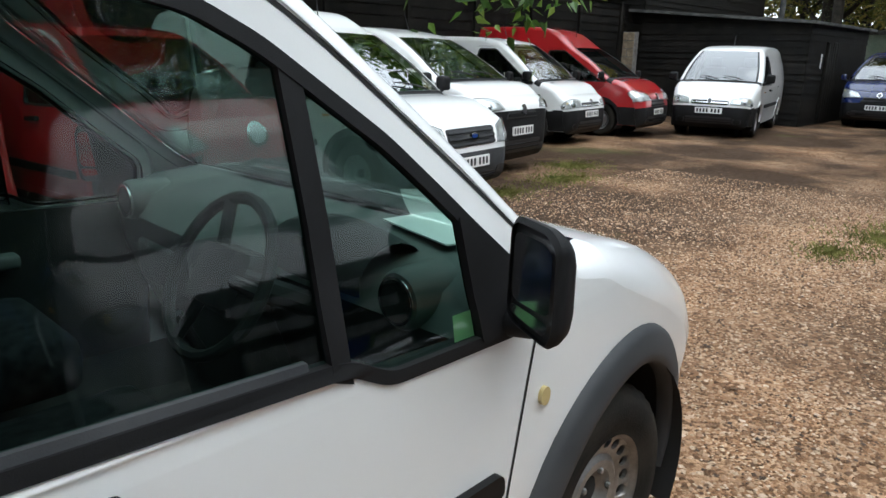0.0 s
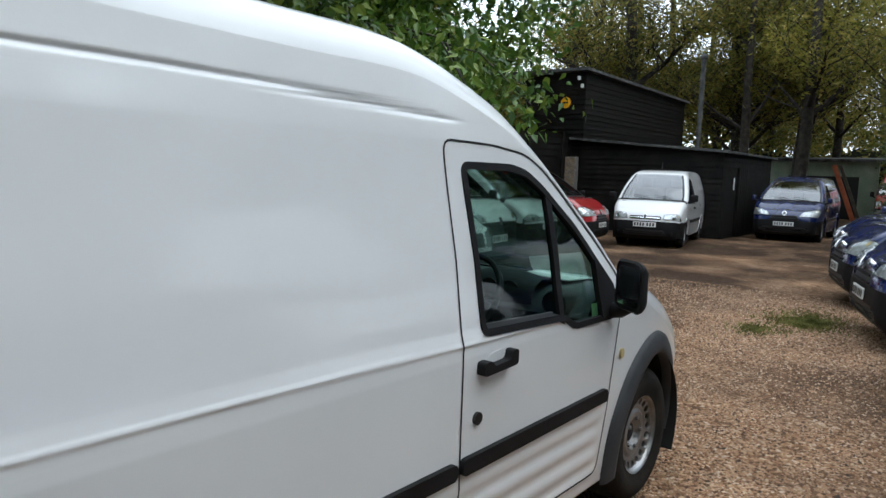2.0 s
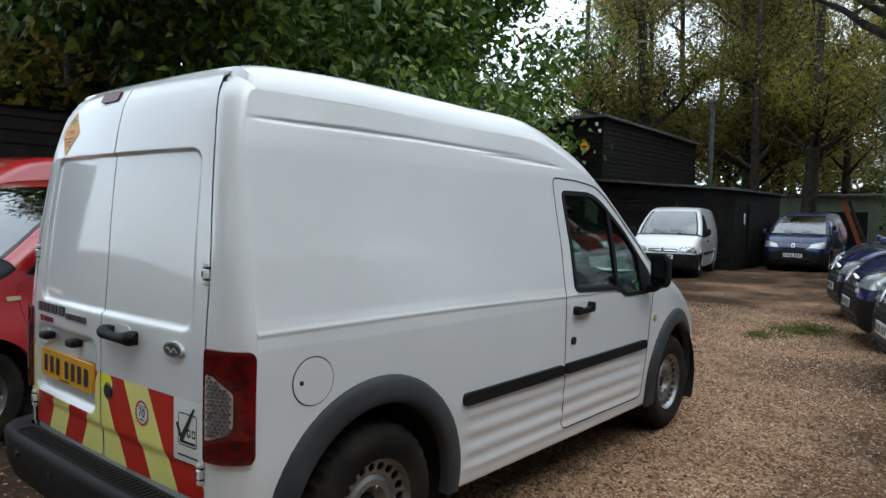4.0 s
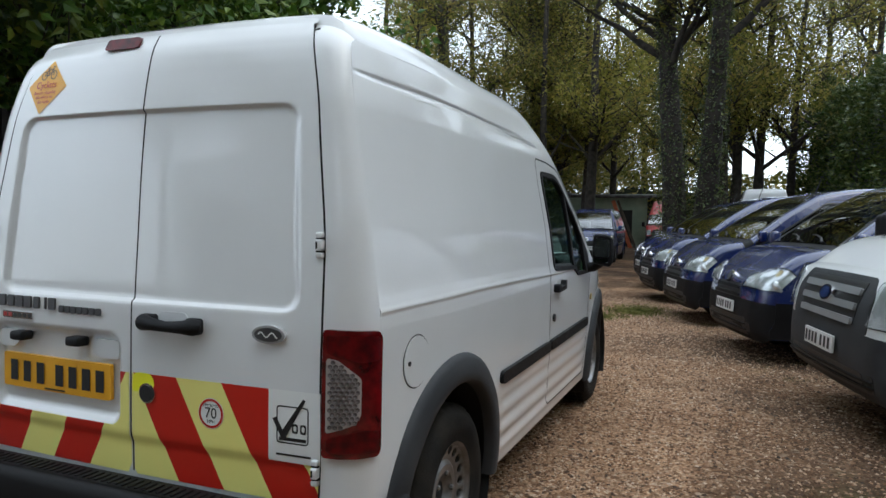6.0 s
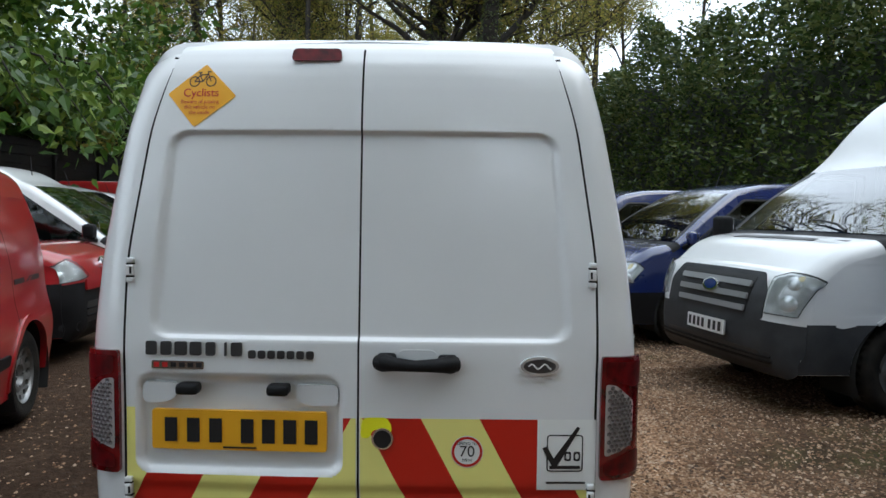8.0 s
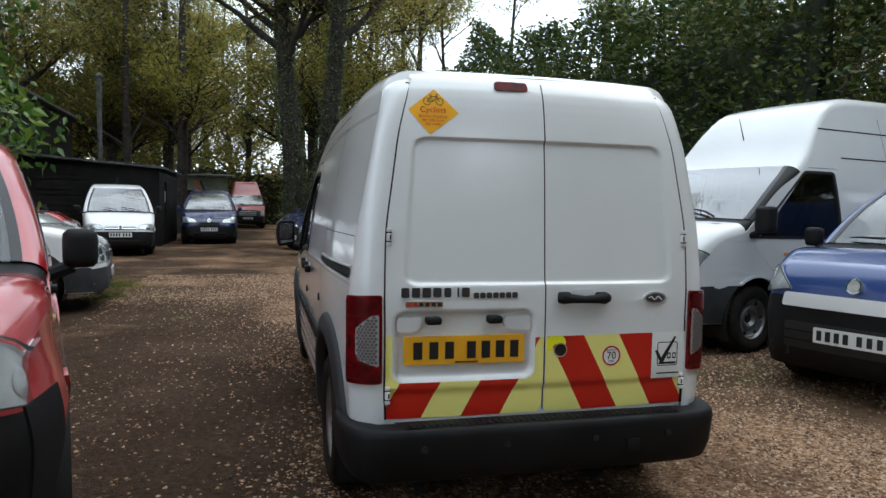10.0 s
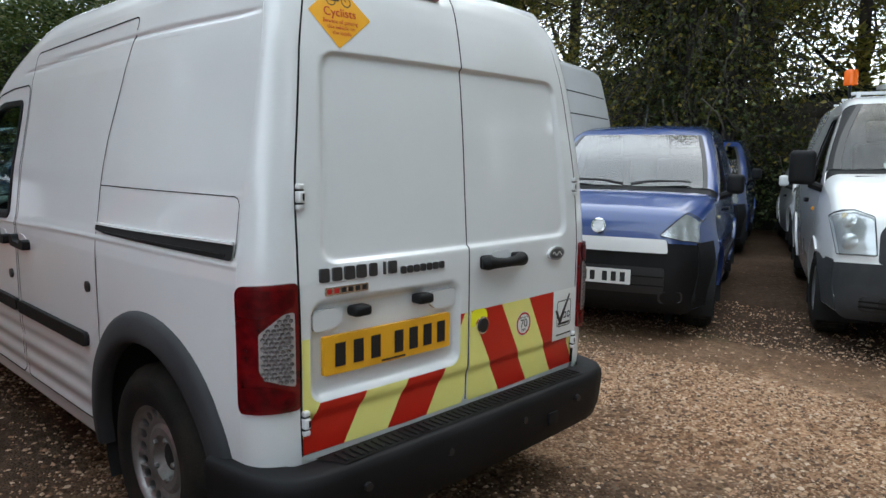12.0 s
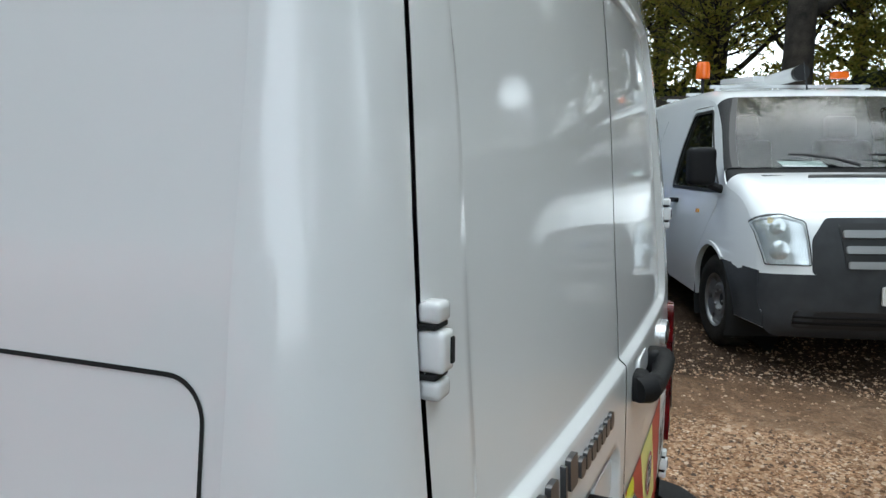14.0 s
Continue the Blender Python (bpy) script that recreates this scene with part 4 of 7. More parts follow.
    for u0, u1 in s.get("wipers", ((0.55, 0.05), (-0.05, -0.5))):
        pts = [hull.at(s0 - 0.03, u0 * W, 0.03), hull.at(s0 + 0.05 * wh, lerp(u0, u1, 0.3) * W, 0.035), hull.at(s0 + 0.10 * wh, lerp(u0, u1, 0.75) * W, 0.03), hull.at(s0 + 0.11 * wh, u1 * W, 0.025)]
        wp = part("wiper", tube(pts, [0.014, 0.011, 0.009, 0.007], 6), INK, van)
    rf = hull.arc_at(lambda r: r[3] == "roof" and r[0] < tx - 0.25)
    part("aerial", tube([hull.at(rf, 0.0, 0.0), hull.at(rf + 0.12, 0.0, 0.22)], [0.008, 0.003], 6), INK, van)
    # cabin
    bm = bmesh.new()
    box(abs(cx + 0.1 - bx) * 0.55, W * 1.66, 0.22, (cx - 0.14, 0, cz - 0.15), 0.06, bm=bm)
    part("dashboard", bm, CABIN, van)
    for y in (0.42 * W, -0.42 * W):
        seat(van, bx + 0.42, y, s.get("seat_z", 0.75))
    steering(van, bx + 0.88, -0.42 * W, belt + 0.02)
    bm = bmesh.new()
    wbh = half(bx - 0.12, 1.0) - 0.06
    wtop = half(bx - 0.12, tz) - 0.1
    patch([(-wbh, 0.35), (wbh, 0.35), (wbh, 1.05), (wtop, min(H, tz + 0.12) - 0.03), (-wtop, min(H, tz + 0.12) - 0.03), (-wbh, 1.05)], lambda u, v, o: (bx - 0.12 + o, u, v), 0, -0.03, bm=bm)
    part("bulkhead", bm, CABIN_G, van)
    bm = bmesh.new()
    box(wb + fo + ro - 0.3, W * 1.7, 0.06, ((fo - wb - ro) / 2, 0, 0.34), 0.01, bm=bm)
    box(fo * 0.8, W * 1.2, 0.5, (fo * 0.3, 0, 0.6), 0.05, bm=bm)
    part("underbody", bm, UNDER, van)
    return van


def front_arc(hull, z):
    """Arc length on the front at a height."""
    return table(z, hull.front_z)


SHAPES = {
    "small": dict(screen_mat=SOFT_SCREEN, fo=0.74, wb=2.51, ro=0.62, W=0.845, H=1.72, bz=0.75, hz=1.02, cx=-0.22, cz=1.12, tx=-0.93, tz=1.60, wheel="mid", belt=1.02, arch_r=0.37,
                  lamp=[(0.455, 0.80), (0.60, 0.775), (0.82, 0.775), (1.01, 0.85), (1.05, 1.0), (0.92, 1.045), (0.62, 0.985)], bulbs=[(0.0, -0.02, 0.075)], bowl_mat=REFLECT, lamp_mat=LAMP_HOUSE, plate=0.48, ind_mat=DULL_AMBER, ind_x=0.15, mirror_x=-0.09, strip=(0.52, 0.672, 0.775), intake=(0.50, 0.36, 0.56), badge=(0.85, 0.055, 0.05), badge_mat=REFLECT,
                  nose_mat=None, mould_z=0.5, bulge=0.05, taper=0.24, waist=0.05, tumble=0.14, wipers=((0.08, 0.66), (0.0, -0.62)), wiper_h=0.45, seam=0.30, mirror=(0.11, 0.14, 0.17), bx=-1.35),
    "mid": dict(fo=0.88, wb=2.755, ro=0.76, W=0.90, H=1.84, bz=0.60, hz=0.90, cx=0.12, cz=1.14, tx=-0.72, tz=1.70, wheel="large", belt=1.05, arch_r=0.39,
                lamp=[(0.38, 0.72), (0.78, 0.73), (1.04, 0.83), (1.07, 0.96), (0.84, 0.95), (0.47, 0.84)], bulbs=[(-0.1, -0.025, 0.05), (0.1, 0.0, 0.05)], bowl_mat=REFLECT, plate=0.50, grille=(0.40, 0.60, 0.74, 2), grille_top=0.8, intake=(0.55, 0.25, 0.42), badge=(0.78, 0.055, 0.055), badge_mat=BADGE_D, bx=-1.28, tumble=0.21, mirror=(0.10, 0.125, 0.15)),
    "combo": dict(fo=0.82, wb=2.716, ro=0.79, W=0.84, H=1.85, bz=0.62, hz=0.88, cx=0.10, cz=1.11, tx=-0.70, tz=1.72, wheel="mid", belt=1.03, arch_r=0.365,
                  lamp=[(0.40, 0.67), (0.80, 0.66), (0.96, 0.72), (0.96, 0.81), (0.75, 0.83), (0.43, 0.77)], bulbs=[(-0.08, -0.01, 0.055), (0.12, 0.0, 0.045)], plate=0.54, grille=(0.36, 0.66, 0.74, 1), slat_mat=CHROME, intake=(0.45, 0.28, 0.42), badge=(0.72, 0.045, 0.06), badge_mat=BADGE_D, bx=-1.22),
    "connect": dict(fo=0.86, wb=2.91, ro=0.77, W=0.875, H=1.98, bz=0.56, hz=0.90, cx=-0.18, cz=1.10, tx=-1.05, tz=1.72, wheel="large", belt=1.03, arch_r=0.39,
                    lamp=[(0.47, 0.62), (0.80, 0.62), (0.90, 0.70), (0.90, 0.86), (0.66, 0.86), (0.50, 0.80)], bulbs=[(0, 0.04, 0.06), (0, -0.06, 0.045)], plate=0.46, grille=(0.42, 0.62, 0.80, 3), slat_mat=PLASTIC_G, badge=(0.71, 0.075, 0.03), badge_mat=BADGE_B, bx=-1.60, bumper_mat=PLASTIC_G, arch_mat=PLASTIC_G, arch_w=0.06),
    "transit": dict(fo=0.93, wb=2.93, ro=1.0, W=0.985, H=1.98, bz=0.68, hz=1.06, cx=0.10, cz=1.30, tx=-0.62, tz=1.86, wheel="big", belt=1.12, arch_r=0.41,
                    lamp=[(0.668, 0.735), (0.69, 0.985), (0.80, 1.035), (1.0, 1.085), (0.975, 0.95), (0.915, 0.74)], bulbs=[(0.0, 0.06, 0.05), (0.0, -0.09, 0.062)], mould=False, columns=(0.50, 0.655, 0.68, 1.02), plate=0.56, grille=(0.46, 0.715, 0.985, 3), grille_top=1.08, slat_mat=GREY_BAR, slat_span=(0.04, 0.52), lamp_mat=LAMP_HOUSE, bowl_mat=REFLECT, low=0.26, screen_r=0.05, arch_w=0.012, intake=(0.75, 0.34, 0.455),
                    badge=(0.87, 0.105, 0.05), badge_mat=BADGE_B, bumper_mat=PLASTIC_G, bumper_label="dark grey plastic bumper", bx=-1.25, mirror=(0.16, 0.23, 0.28), pillar_mat=PLASTIC, pillar_w=0.13, seat_z=0.9, mould_z=0.62, tumble=0.17, plate_off=0.015, nose_mat=None, steer=4, vent=True),
}
def variant(base, **kw):
    s = dict(SHAPES[base])
    s.update(kw)
    return s


SHAPES["transit_high"] = variant("transit", H=2.68, wb=3.30, ro=1.12, roof=[(-0.78, 2.02), (-1.0, 2.30), (-1.3, 2.56), (-1.8, 2.66)], tumble=0.20, ribs=(2.26, 1.96, 1.28), mirror=(0.14, 0.17, 0.25))
SHAPES["high_bumper"] = variant("mid", H=1.86, bz=0.84, hz=1.02, cz=1.20, tz=1.72, belt=1.08, plate=0.58, grille=(0.40, 0.74, 0.84, 1), badge=(0.84, 0.06, 0.06), intake=(0.5, 0.3, 0.46),
                                 lamp=[(0.46, 0.86), (0.78, 0.85), (1.02, 0.92), (1.14, 1.06), (0.86, 1.04), (0.52, 0.95)], bulbs=[(-0.08, -0.02, 0.05), (0.12, 0.02, 0.05)], bowl_mat=LAMP_DARK)
SHAPES["mid_high"] = variant("mid", H=2.12, roof=[(-0.86, 1.80), (-1.15, 2.0), (-1.5, 2.1), (-2.0, 2.12)], tumble=0.2, arch_mat=PLASTIC, arch_w=0.05)


def place(x, y, heading, z=0.0):
    return pose(x, y, z, 0, 0, heading)


# the row on the far side of the track, noses towards it
build_van("white_panel_van", place(1.96, -1.63, 102.5), SHAPES["transit_high"], WHITE_B, "tall white panel van with a grey bumper, parked on gravel", "vans before the hedge")
WORKS = place(-2.74, -3.05, 110)
build_van("white_works_van", WORKS, variant("transit", screen_mat=DULL_SCREEN, mirror=(0.13, 0.19, 0.27)), WHITE, "low white panel van with a grey bumper and roof rack", "vans before the hedge")
small_blue = build_van("small_blue_van", place(-0.47, -1.95, 109), variant("small"), BLUE_L, "small blue van with black bumper and white trim strip", "vans before the hedge")
mid_blue = build_van("blue_van", place(4.6, -0.93, 108), variant("mid", mirror_mat=BLUE), BLUE, "dark blue van with a black bumper on gravel", "vans before the hedge")
for x, y, h in ((7.05, -0.2, 108), (9.5, 0.45, 108), (12.0, 0.87, 108), (14.7, 1.05, 107), (17.3, 1.25, 108), (20.47, 4.4, 183)):
    v = copy_thing(mid_blue, place(x, y, h))
copy_thing(small_blue, place(1.2, -7.0, 108))
build_van("white_panel_van", place(28.7, -1.0, 2), SHAPES["transit_high"], WHITE, "tall white panel van behind a dark board fence", "vans before the hedge")
# the row beside the shed
red_a = build_van("red_van", place(-2.0, 4.33, 195), variant("small"), RED, "small red van with a steel wheel and black bumper", "vans beside the shed")
build_van("red_van", place(2.95, 5.6, -82), variant("small", strip_mat=RED, badge=(0.86, 0.10, 0.085)), RED, "small red van with black bumper and chrome badge", "vans beside the shed")
build_van("tall_red_van", place(-1.8, 6.75, 194), variant("mid_high", H=1.99, roof=[(-0.86, 1.78), (-1.15, 1.91), (-1.5, 1.97), (-2.0, 1.99)]), RED, "tall red van with black bumper behind the small one", "vans beside the shed")
build_van("white_van", place(5.33, 5.55, -82), SHAPES["connect"], WHITE, "white van with a grey slatted grille and bumper", "vans beside the shed")
build_van("white_van", place(7.31, 6.5, -82), SHAPES["high_bumper"], WHITE, "white van with a deep black bumper and swept headlights", "vans beside the shed")
build_van("white_van", place(11.05, 7.76, -82), SHAPES["combo"], WHITE, "white van with black bumper and clear headlights", "vans beside the shed")
build_van("tall_red_van", place(13.3, 7.7, -81), SHAPES["mid_high"], RED, "tall red van with black bumper and raised roof", "vans beside the shed")
build_van("tall_red_van", place(36.6, 3.4, 184), variant("transit_high", H=2.45, bumper_mat=PLASTIC, ribs=()), RED, "tall red van far off under the trees", "vans beside the shed")
build_van("small_white_van", place(14.94, 6.27, 192), SHAPES["combo"], WHITE, "small white van standing alone before the black shed", "vans beside the shed")
# ---- the white high-roof van in the middle of the yard ----
HERO = thing("high_roof_van", pose(0, 1.614, 0), "white high-roof panel van with hazard stripes, standing on gravel", "van")
hero_outline = [(2.20, 0.22, 0.22, "bumper"), (2.34, 0.31, 0.40, "bumper"), (2.41, 0.45, 0.42, "bumper"), (2.40, 0.60, 0.36, "nose"), (2.33, 0.74, 0.26, "nose"), (2.20, 0.87, 0.22, "hood"),
                (1.95, 0.98, 0.18, "hood"), (1.68, 1.06, 0.14, "hood"), (1.45, 1.105, 0.09, "cowl"), (1.28, 1.115, 0.05, "windscreen"), (0.965, 1.37, 0.05, "windscreen"), (0.71, 1.58, 0.055, "windscreen"), (0.60, 1.67, 0.07, "roof"), (0.40, 1.825, 0.13, "roof"),
                (0.0, 1.97, 0.17, "roof"), (-0.5, 1.99, 0.18, "roof"), (-1.2, 2.0, 0.18, "roof"), (-1.62, 1.985, 0.16, "roof"), (-1.785, 1.945, 0.125, "tail"), (-1.848, 1.87, 0.102, "tail"), (-1.888, 1.70, 0.09, "tail"), (-1.912, 1.5, 0.096, "tail"),
                (-1.93, 1.25, 0.108, "tail"), (-1.945, 1.0, 0.13, "tail"), (-1.945, 0.50, 0.13, "tail"), (-1.93, 0.40, 0.13, "tail")]
REAR_CROWN = [(0.5, 0.018), (1.0, 0.018), (1.3, 0.022), (1.5, 0.03), (1.7, 0.035), (1.9, 0.04)]


def hero_half(x, z):
    w = table(z, [(0.2, 0.835), (0.35, 0.852), (0.6, 0.866), (1.0, 0.868), (1.06, 0.864), (1.3, 0.834), (1.66, 0.766), (1.85, 0.722), (2.0, 0.685)])
    return w - 0.17 * smooth_step(1.25, 2.75, x) - 0.042 * smooth_step(-1.15, -2.0, x)


hero = Hull(hero_outline, hero_half, 0.04, crown=0.01, tail_crown=REAR_CROWN)


def hero_disp(x, z):
    """Pressings of the sides: waist crease, groove under the roof edge, ribs above the sill."""
    zs = table(x, [(-1.9, 1.05), (-1.2, 1.06), (-0.5, 1.055), (0.0, 1.043), (1.0, 1.035)])
    d = (0.0045 * math.exp(-(((z - zs) / 0.006) ** 2)) - 0.004 * smooth_step(zs, zs + 0.05, z) * smooth_step(1.7, 1.5, z)) * smooth_step(1.15, 0.9, x) * smooth_step(-1.88, -1.80, x)
    zg = table(x, [(-1.75, 1.762), (-0.9, 1.762), (-0.5, 1.754), (0.17, 1.718)])
    m = smooth_step(-1.80, -1.66, x) * smooth_step(0.17, 0.0, x)
    d -= m * 0.008 * math.exp(-(((z - zg) / 0.007) ** 2))
    rib = smooth_step(-0.80, -0.70, x) * smooth_step(1.06, 0.96, x) * smooth_step(0.29, 0.34, z) * smooth_step(0.61, 0.56, z)
    return d + rib * 0.004 * math.sin((z - 0.31) / 0.085 * 2 * math.pi)


HUBS = [(-1.295, 0.328), (1.60, 0.328)]
hz_cuts = [0.3 + 0.014 * k for k in range(24)] + [0.7, 0.8, 0.9, 0.96] + [1.0 + 0.006 * k for k in range(18)] + [1.13, 1.2, 1.3, 1.4, 1.5, 1.6, 1.66] + [1.70 + 0.003 * k for k in range(30)] + [1.85, 1.9]
hx_cuts = [-1.82, -1.79, -1.76, -1.73, -1.65, -1.55, -1.4, -1.2, -1.0, -0.82, -0.78, -0.74, -0.7, -0.5, -0.2, 0.02, 0.06, 0.1, 0.14, 0.18, 0.4, 0.7, 0.9, 0.95, 1.0, 1.05, 1.1, 1.2, 1.3, 1.4, 1.5, 1.6, 1.7, 1.8, 1.9, 2.0, 2.1]
H_DOOR = rounded([(0.064, 0.335), (0.056, 1.04), (0.043, 1.662), (0.30, 1.657), (0.50, 1.635), (0.60, 1.59), (0.70, 1.52), (0.857, 1.392), (1.034, 1.245), (1.135, 1.16), (1.155, 1.0), (1.13, 0.87), (1.08, 0.60), (1.04, 0.335)], 0.045, 4)
H_WIN = rounded([(0.168, 1.066), (0.132, 1.587), (0.40, 1.587), (0.49, 1.570), (0.585, 1.522), (0.785, 1.380), (0.97, 1.217), (1.09, 1.115), (1.09, 1.0), (0.752, 1.003), (0.668, 1.049)], 0.03, 4)
H_SLIDE = rounded([(-0.90, 0.335), (-0.905, 1.22), (-0.925, 1.42), (-1.03, 1.755), (-1.055, 1.832), (0.02, 1.80), (0.03, 1.70), (0.028, 0.335)], 0.04, 3)


def inset(poly, d):
    """An outline moved inward by d (negative: outward)."""
    out = []
    n = len(poly)
    area = sum(a[0] * b[1] - b[0] * a[1] for a, b in zip(poly, poly[1:] + poly[:1]))
    s = 1 if area > 0 else -1
    for i in range(n):
        a, b = Vector(poly[i - 1]), Vector(poly[(i + 1) % n])
        t = (b - a).normalized()
        out.append((poly[i][0] - t.y * d * s, poly[i][1] + t.x * d * s))
    return out


def hero_shell():
    part("front_bumper", hero.band("bumper"), PLASTIC_G, HERO, "dark grey plastic bumper")
    part("nose", hero.band("nose"), WHITE, HERO)
    part("bonnet", hero.band("hood"), WHITE, HERO)
    part("cowl", hero.band("cowl", 0, 0.98, off=-0.006), PLASTIC, HERO)
    part("windscreen", hero.band("windscreen", 0, 0.96), WINDSCREEN, HERO, "clear glass windscreen")
    for sg in (1, -1):
        part("screen_border", hero.band("windscreen", 0.95, 1.0, flat=1, off=0.003, sides=(sg,)), INK, HERO)
        part("pillar", hero.band("windscreen", 1.0, None, flat=1, fillet=8, sides=(sg,)), WHITE, HERO)
        part("wing_top", hero.band("cowl", 0.97, None, flat=1, fillet=8, sides=(sg,)), WHITE, HERO)
        part("rear_corner", hero.band("tail", 1.0, None, flat=1, fillet=10, sides=(sg,)), WHITE, HERO, "rounded white rear corner")
    part("roof", hero.band("roof", fillet=10, flat=10), WHITE, HERO)
    arches = [(x, z, 0.425) for x, z in HUBS]
    body = hero.side_outline(arches, 0.275)
    for sg in (1, -1):
        fn = hero.side(sg, hero_disp)
        part("side_panel", patch(body, fn, 0, -0.015, holes=[H_DOOR], ucuts=hx_cuts, vcuts=hz_cuts, flip=sg > 0), WHITE, HERO, "white pressed steel side", angle=60)
        d = part("front_door", patch(inset(H_DOOR, 0.004), fn, 0, -0.02, holes=[H_WIN], ucuts=hx_cuts, vcuts=hz_cuts, flip=sg > 0), WHITE, HERO, "closed white front door", angle=60)
        part("door_gap", ribbon(dense(H_DOOR + H_DOOR[:1], 0.05), fn, 0.0075, 0.0014), DARK, HERO)
        hero_window(d, fn, sg)
        hero_door_parts(d, fn, sg)
        part("side_moulding", patch(rounded([(-0.80, 0.630), (-0.80, 0.684), (0.035, 0.688), (0.035, 0.634)], 0.03, 4), fn, 0.018, -0.004, ucuts=[-0.6, -0.3, 0], flip=sg > 0), PLASTIC, HERO, "black rubbing strip")
        part("door_moulding", patch(rounded([(0.06, 0.634), (0.06, 0.688), (1.05, 0.698), (1.055, 0.644)], 0.02, 4), fn, 0.018, -0.004, ucuts=[0.3, 0.6, 0.9], flip=sg > 0), PLASTIC, d, "black rubbing strip")
        sill = bmesh.new()
        grid(lambda u, v: (u, sg * (hero_half(u, 0.28) - 0.004 + 0.016 * math.cos(v) - 0.012), 0.285 + 0.028 * math.sin(v)), [lerp(-0.83, 1.13, k / 10) for k in range(11)], [radians(a) for a in range(-90, 100, 20)], sill)
        part("sill", sill, WHITE, HERO)
        for ax, az in HUBS:
            hero_arch(ax, az, sg, fn)
            add_wheel(HERO, "large", ax, sg * (hero_half(ax, 0.33) - 0.115 + (0.02 if ax < 0 else 0.0)), sg)
        part("side_indicator", patch(circle(1.188, 0.820, 0.016, 16, 0.022), fn, 0.010, 0.0, ucuts=[1.20], flip=sg > 0), DULL_AMBER, HERO, "small amber side lamp")
    # fuel flap on the driver's side, sliding door on the other
    fr = hero.side(-1, hero_disp)
    part("fuel_flap", patch(circle(-1.605, 0.872, 0.082, 36), fr, 0.0035, -0.006, ucuts=[-1.66, -1.605, -1.55]), WHITE, HERO, "round white fuel flap")
    part("flap_gap", patch(circle(-1.605, 0.872, 0.0865, 36), fr, 0.0008, holes=[circle(-1.605, 0.872, 0.081, 36)]), DARK, HERO)
    part("flap_lock", patch(circle(-1.655, 0.872, 0.008, 10), fr, 0.006, 0.0), INK, HERO)
    fl = hero.side(1, hero_disp)
    part("slide_gap", ribbon(dense(H_SLIDE + H_SLIDE[:1], 0.05), fl, 0.006, 0.0012), DARK, HERO)
    part("rail_slot", patch(rounded([(-0.905, 1.106), (-1.805, 1.112), (-1.805, 1.066), (-1.0, 1.078), (-0.905, 1.086)], 0.012, 3), fl, 0.0075, ucuts=[-1.7, -1.6, -1.4, -1.2], vcuts=[1.075, 1.085, 1.095], flip=True), DARK, HERO, "black sliding door slot")
    part("rail_lip", patch([(-0.905, 1.112), (-1.80, 1.118), (-1.80, 1.111), (-0.905, 1.105)], fl, 0.011, 0, ucuts=[-1.7, -1.6, -1.4, -1.2], flip=True), WHITE, HERO)
    part("rail", patch([(-1.0, 1.086), (-1.77, 1.082), (-1.77, 1.076), (-1.0, 1.082)], fl, 0.011, 0, ucuts=[-1.6, -1.4, -1.2], flip=True), PLASTIC, HERO)
    part("cover_gap", ribbon(dense([(-0.905, 1.245), (-1.778, 1.243)] + [(-1.778 - 0.030 * math.sin(radians(a)), 1.213 + 0.030 * math.cos(radians(a))) for a in range(10, 91, 10)] + [(-1.808, 1.075)], 0.05), fl, 0.0035, 0.0015), DARK, HERO)
    part("slide_lock", patch(circle(-0.818, 0.866, 0.021, 18), fl, 0.008, 0, flip=True), INK, HERO)
    hero_handle(HERO, fl, -0.155, 0.963, 1)
    # front plate, lamps and grille, low at the nose
    ff = lambda v, z, off: hero.at(front_arc(hero, z), v, off)
    plate_at(HERO, ff, 0, 0.44, PLATE_W, "front_plate", off=0.01)
    uc = [0.4 * q / 4 for q in range(-3, 4)]
    part("grille", patch(rounded([(-0.42, 0.6), (0.42, 0.6), (0.42, 0.78), (-0.42, 0.78)], 0.03, 3), ff, 0.005, -0.01, ucuts=uc, vcuts=[0.66, 0.72]), INK, HERO)
    for sg in (1, -1):
        fs = lambda v, z, off: hero.at(front_arc(hero, z), sg * v, off)
        part("headlight", patch(rounded([(0.44, 0.62), (0.70, 0.64), (0.74, 0.8), (0.56, 0.84), (0.46, 0.78)], 0.03, 3), fs, 0.003, -0.01, ucuts=[0.55, 0.63, 0.7, 0.77, 0.84], vcuts=[0.68, 0.74], flip=sg < 0), REFLECT, HERO)
    part("aerial", tube([(0.42, 0, 1.86), (0.30, 0, 2.08)], [0.008, 0.003], 6), INK, HERO)
    for u0, u1 in ((0.5, 0.05), (-0.05, -0.5)):
        i0, _ = hero.span("windscreen")
        s0 = hero.arc[i0]
        part("wiper", tube([hero.at(s0 - 0.03, u0, 0.03), hero.at(s0 + 0.06, lerp(u0, u1, 0.4), 0.035), hero.at(s0 + 0.10, u1, 0.025)], [0.014, 0.01, 0.007], 6), INK, HERO)


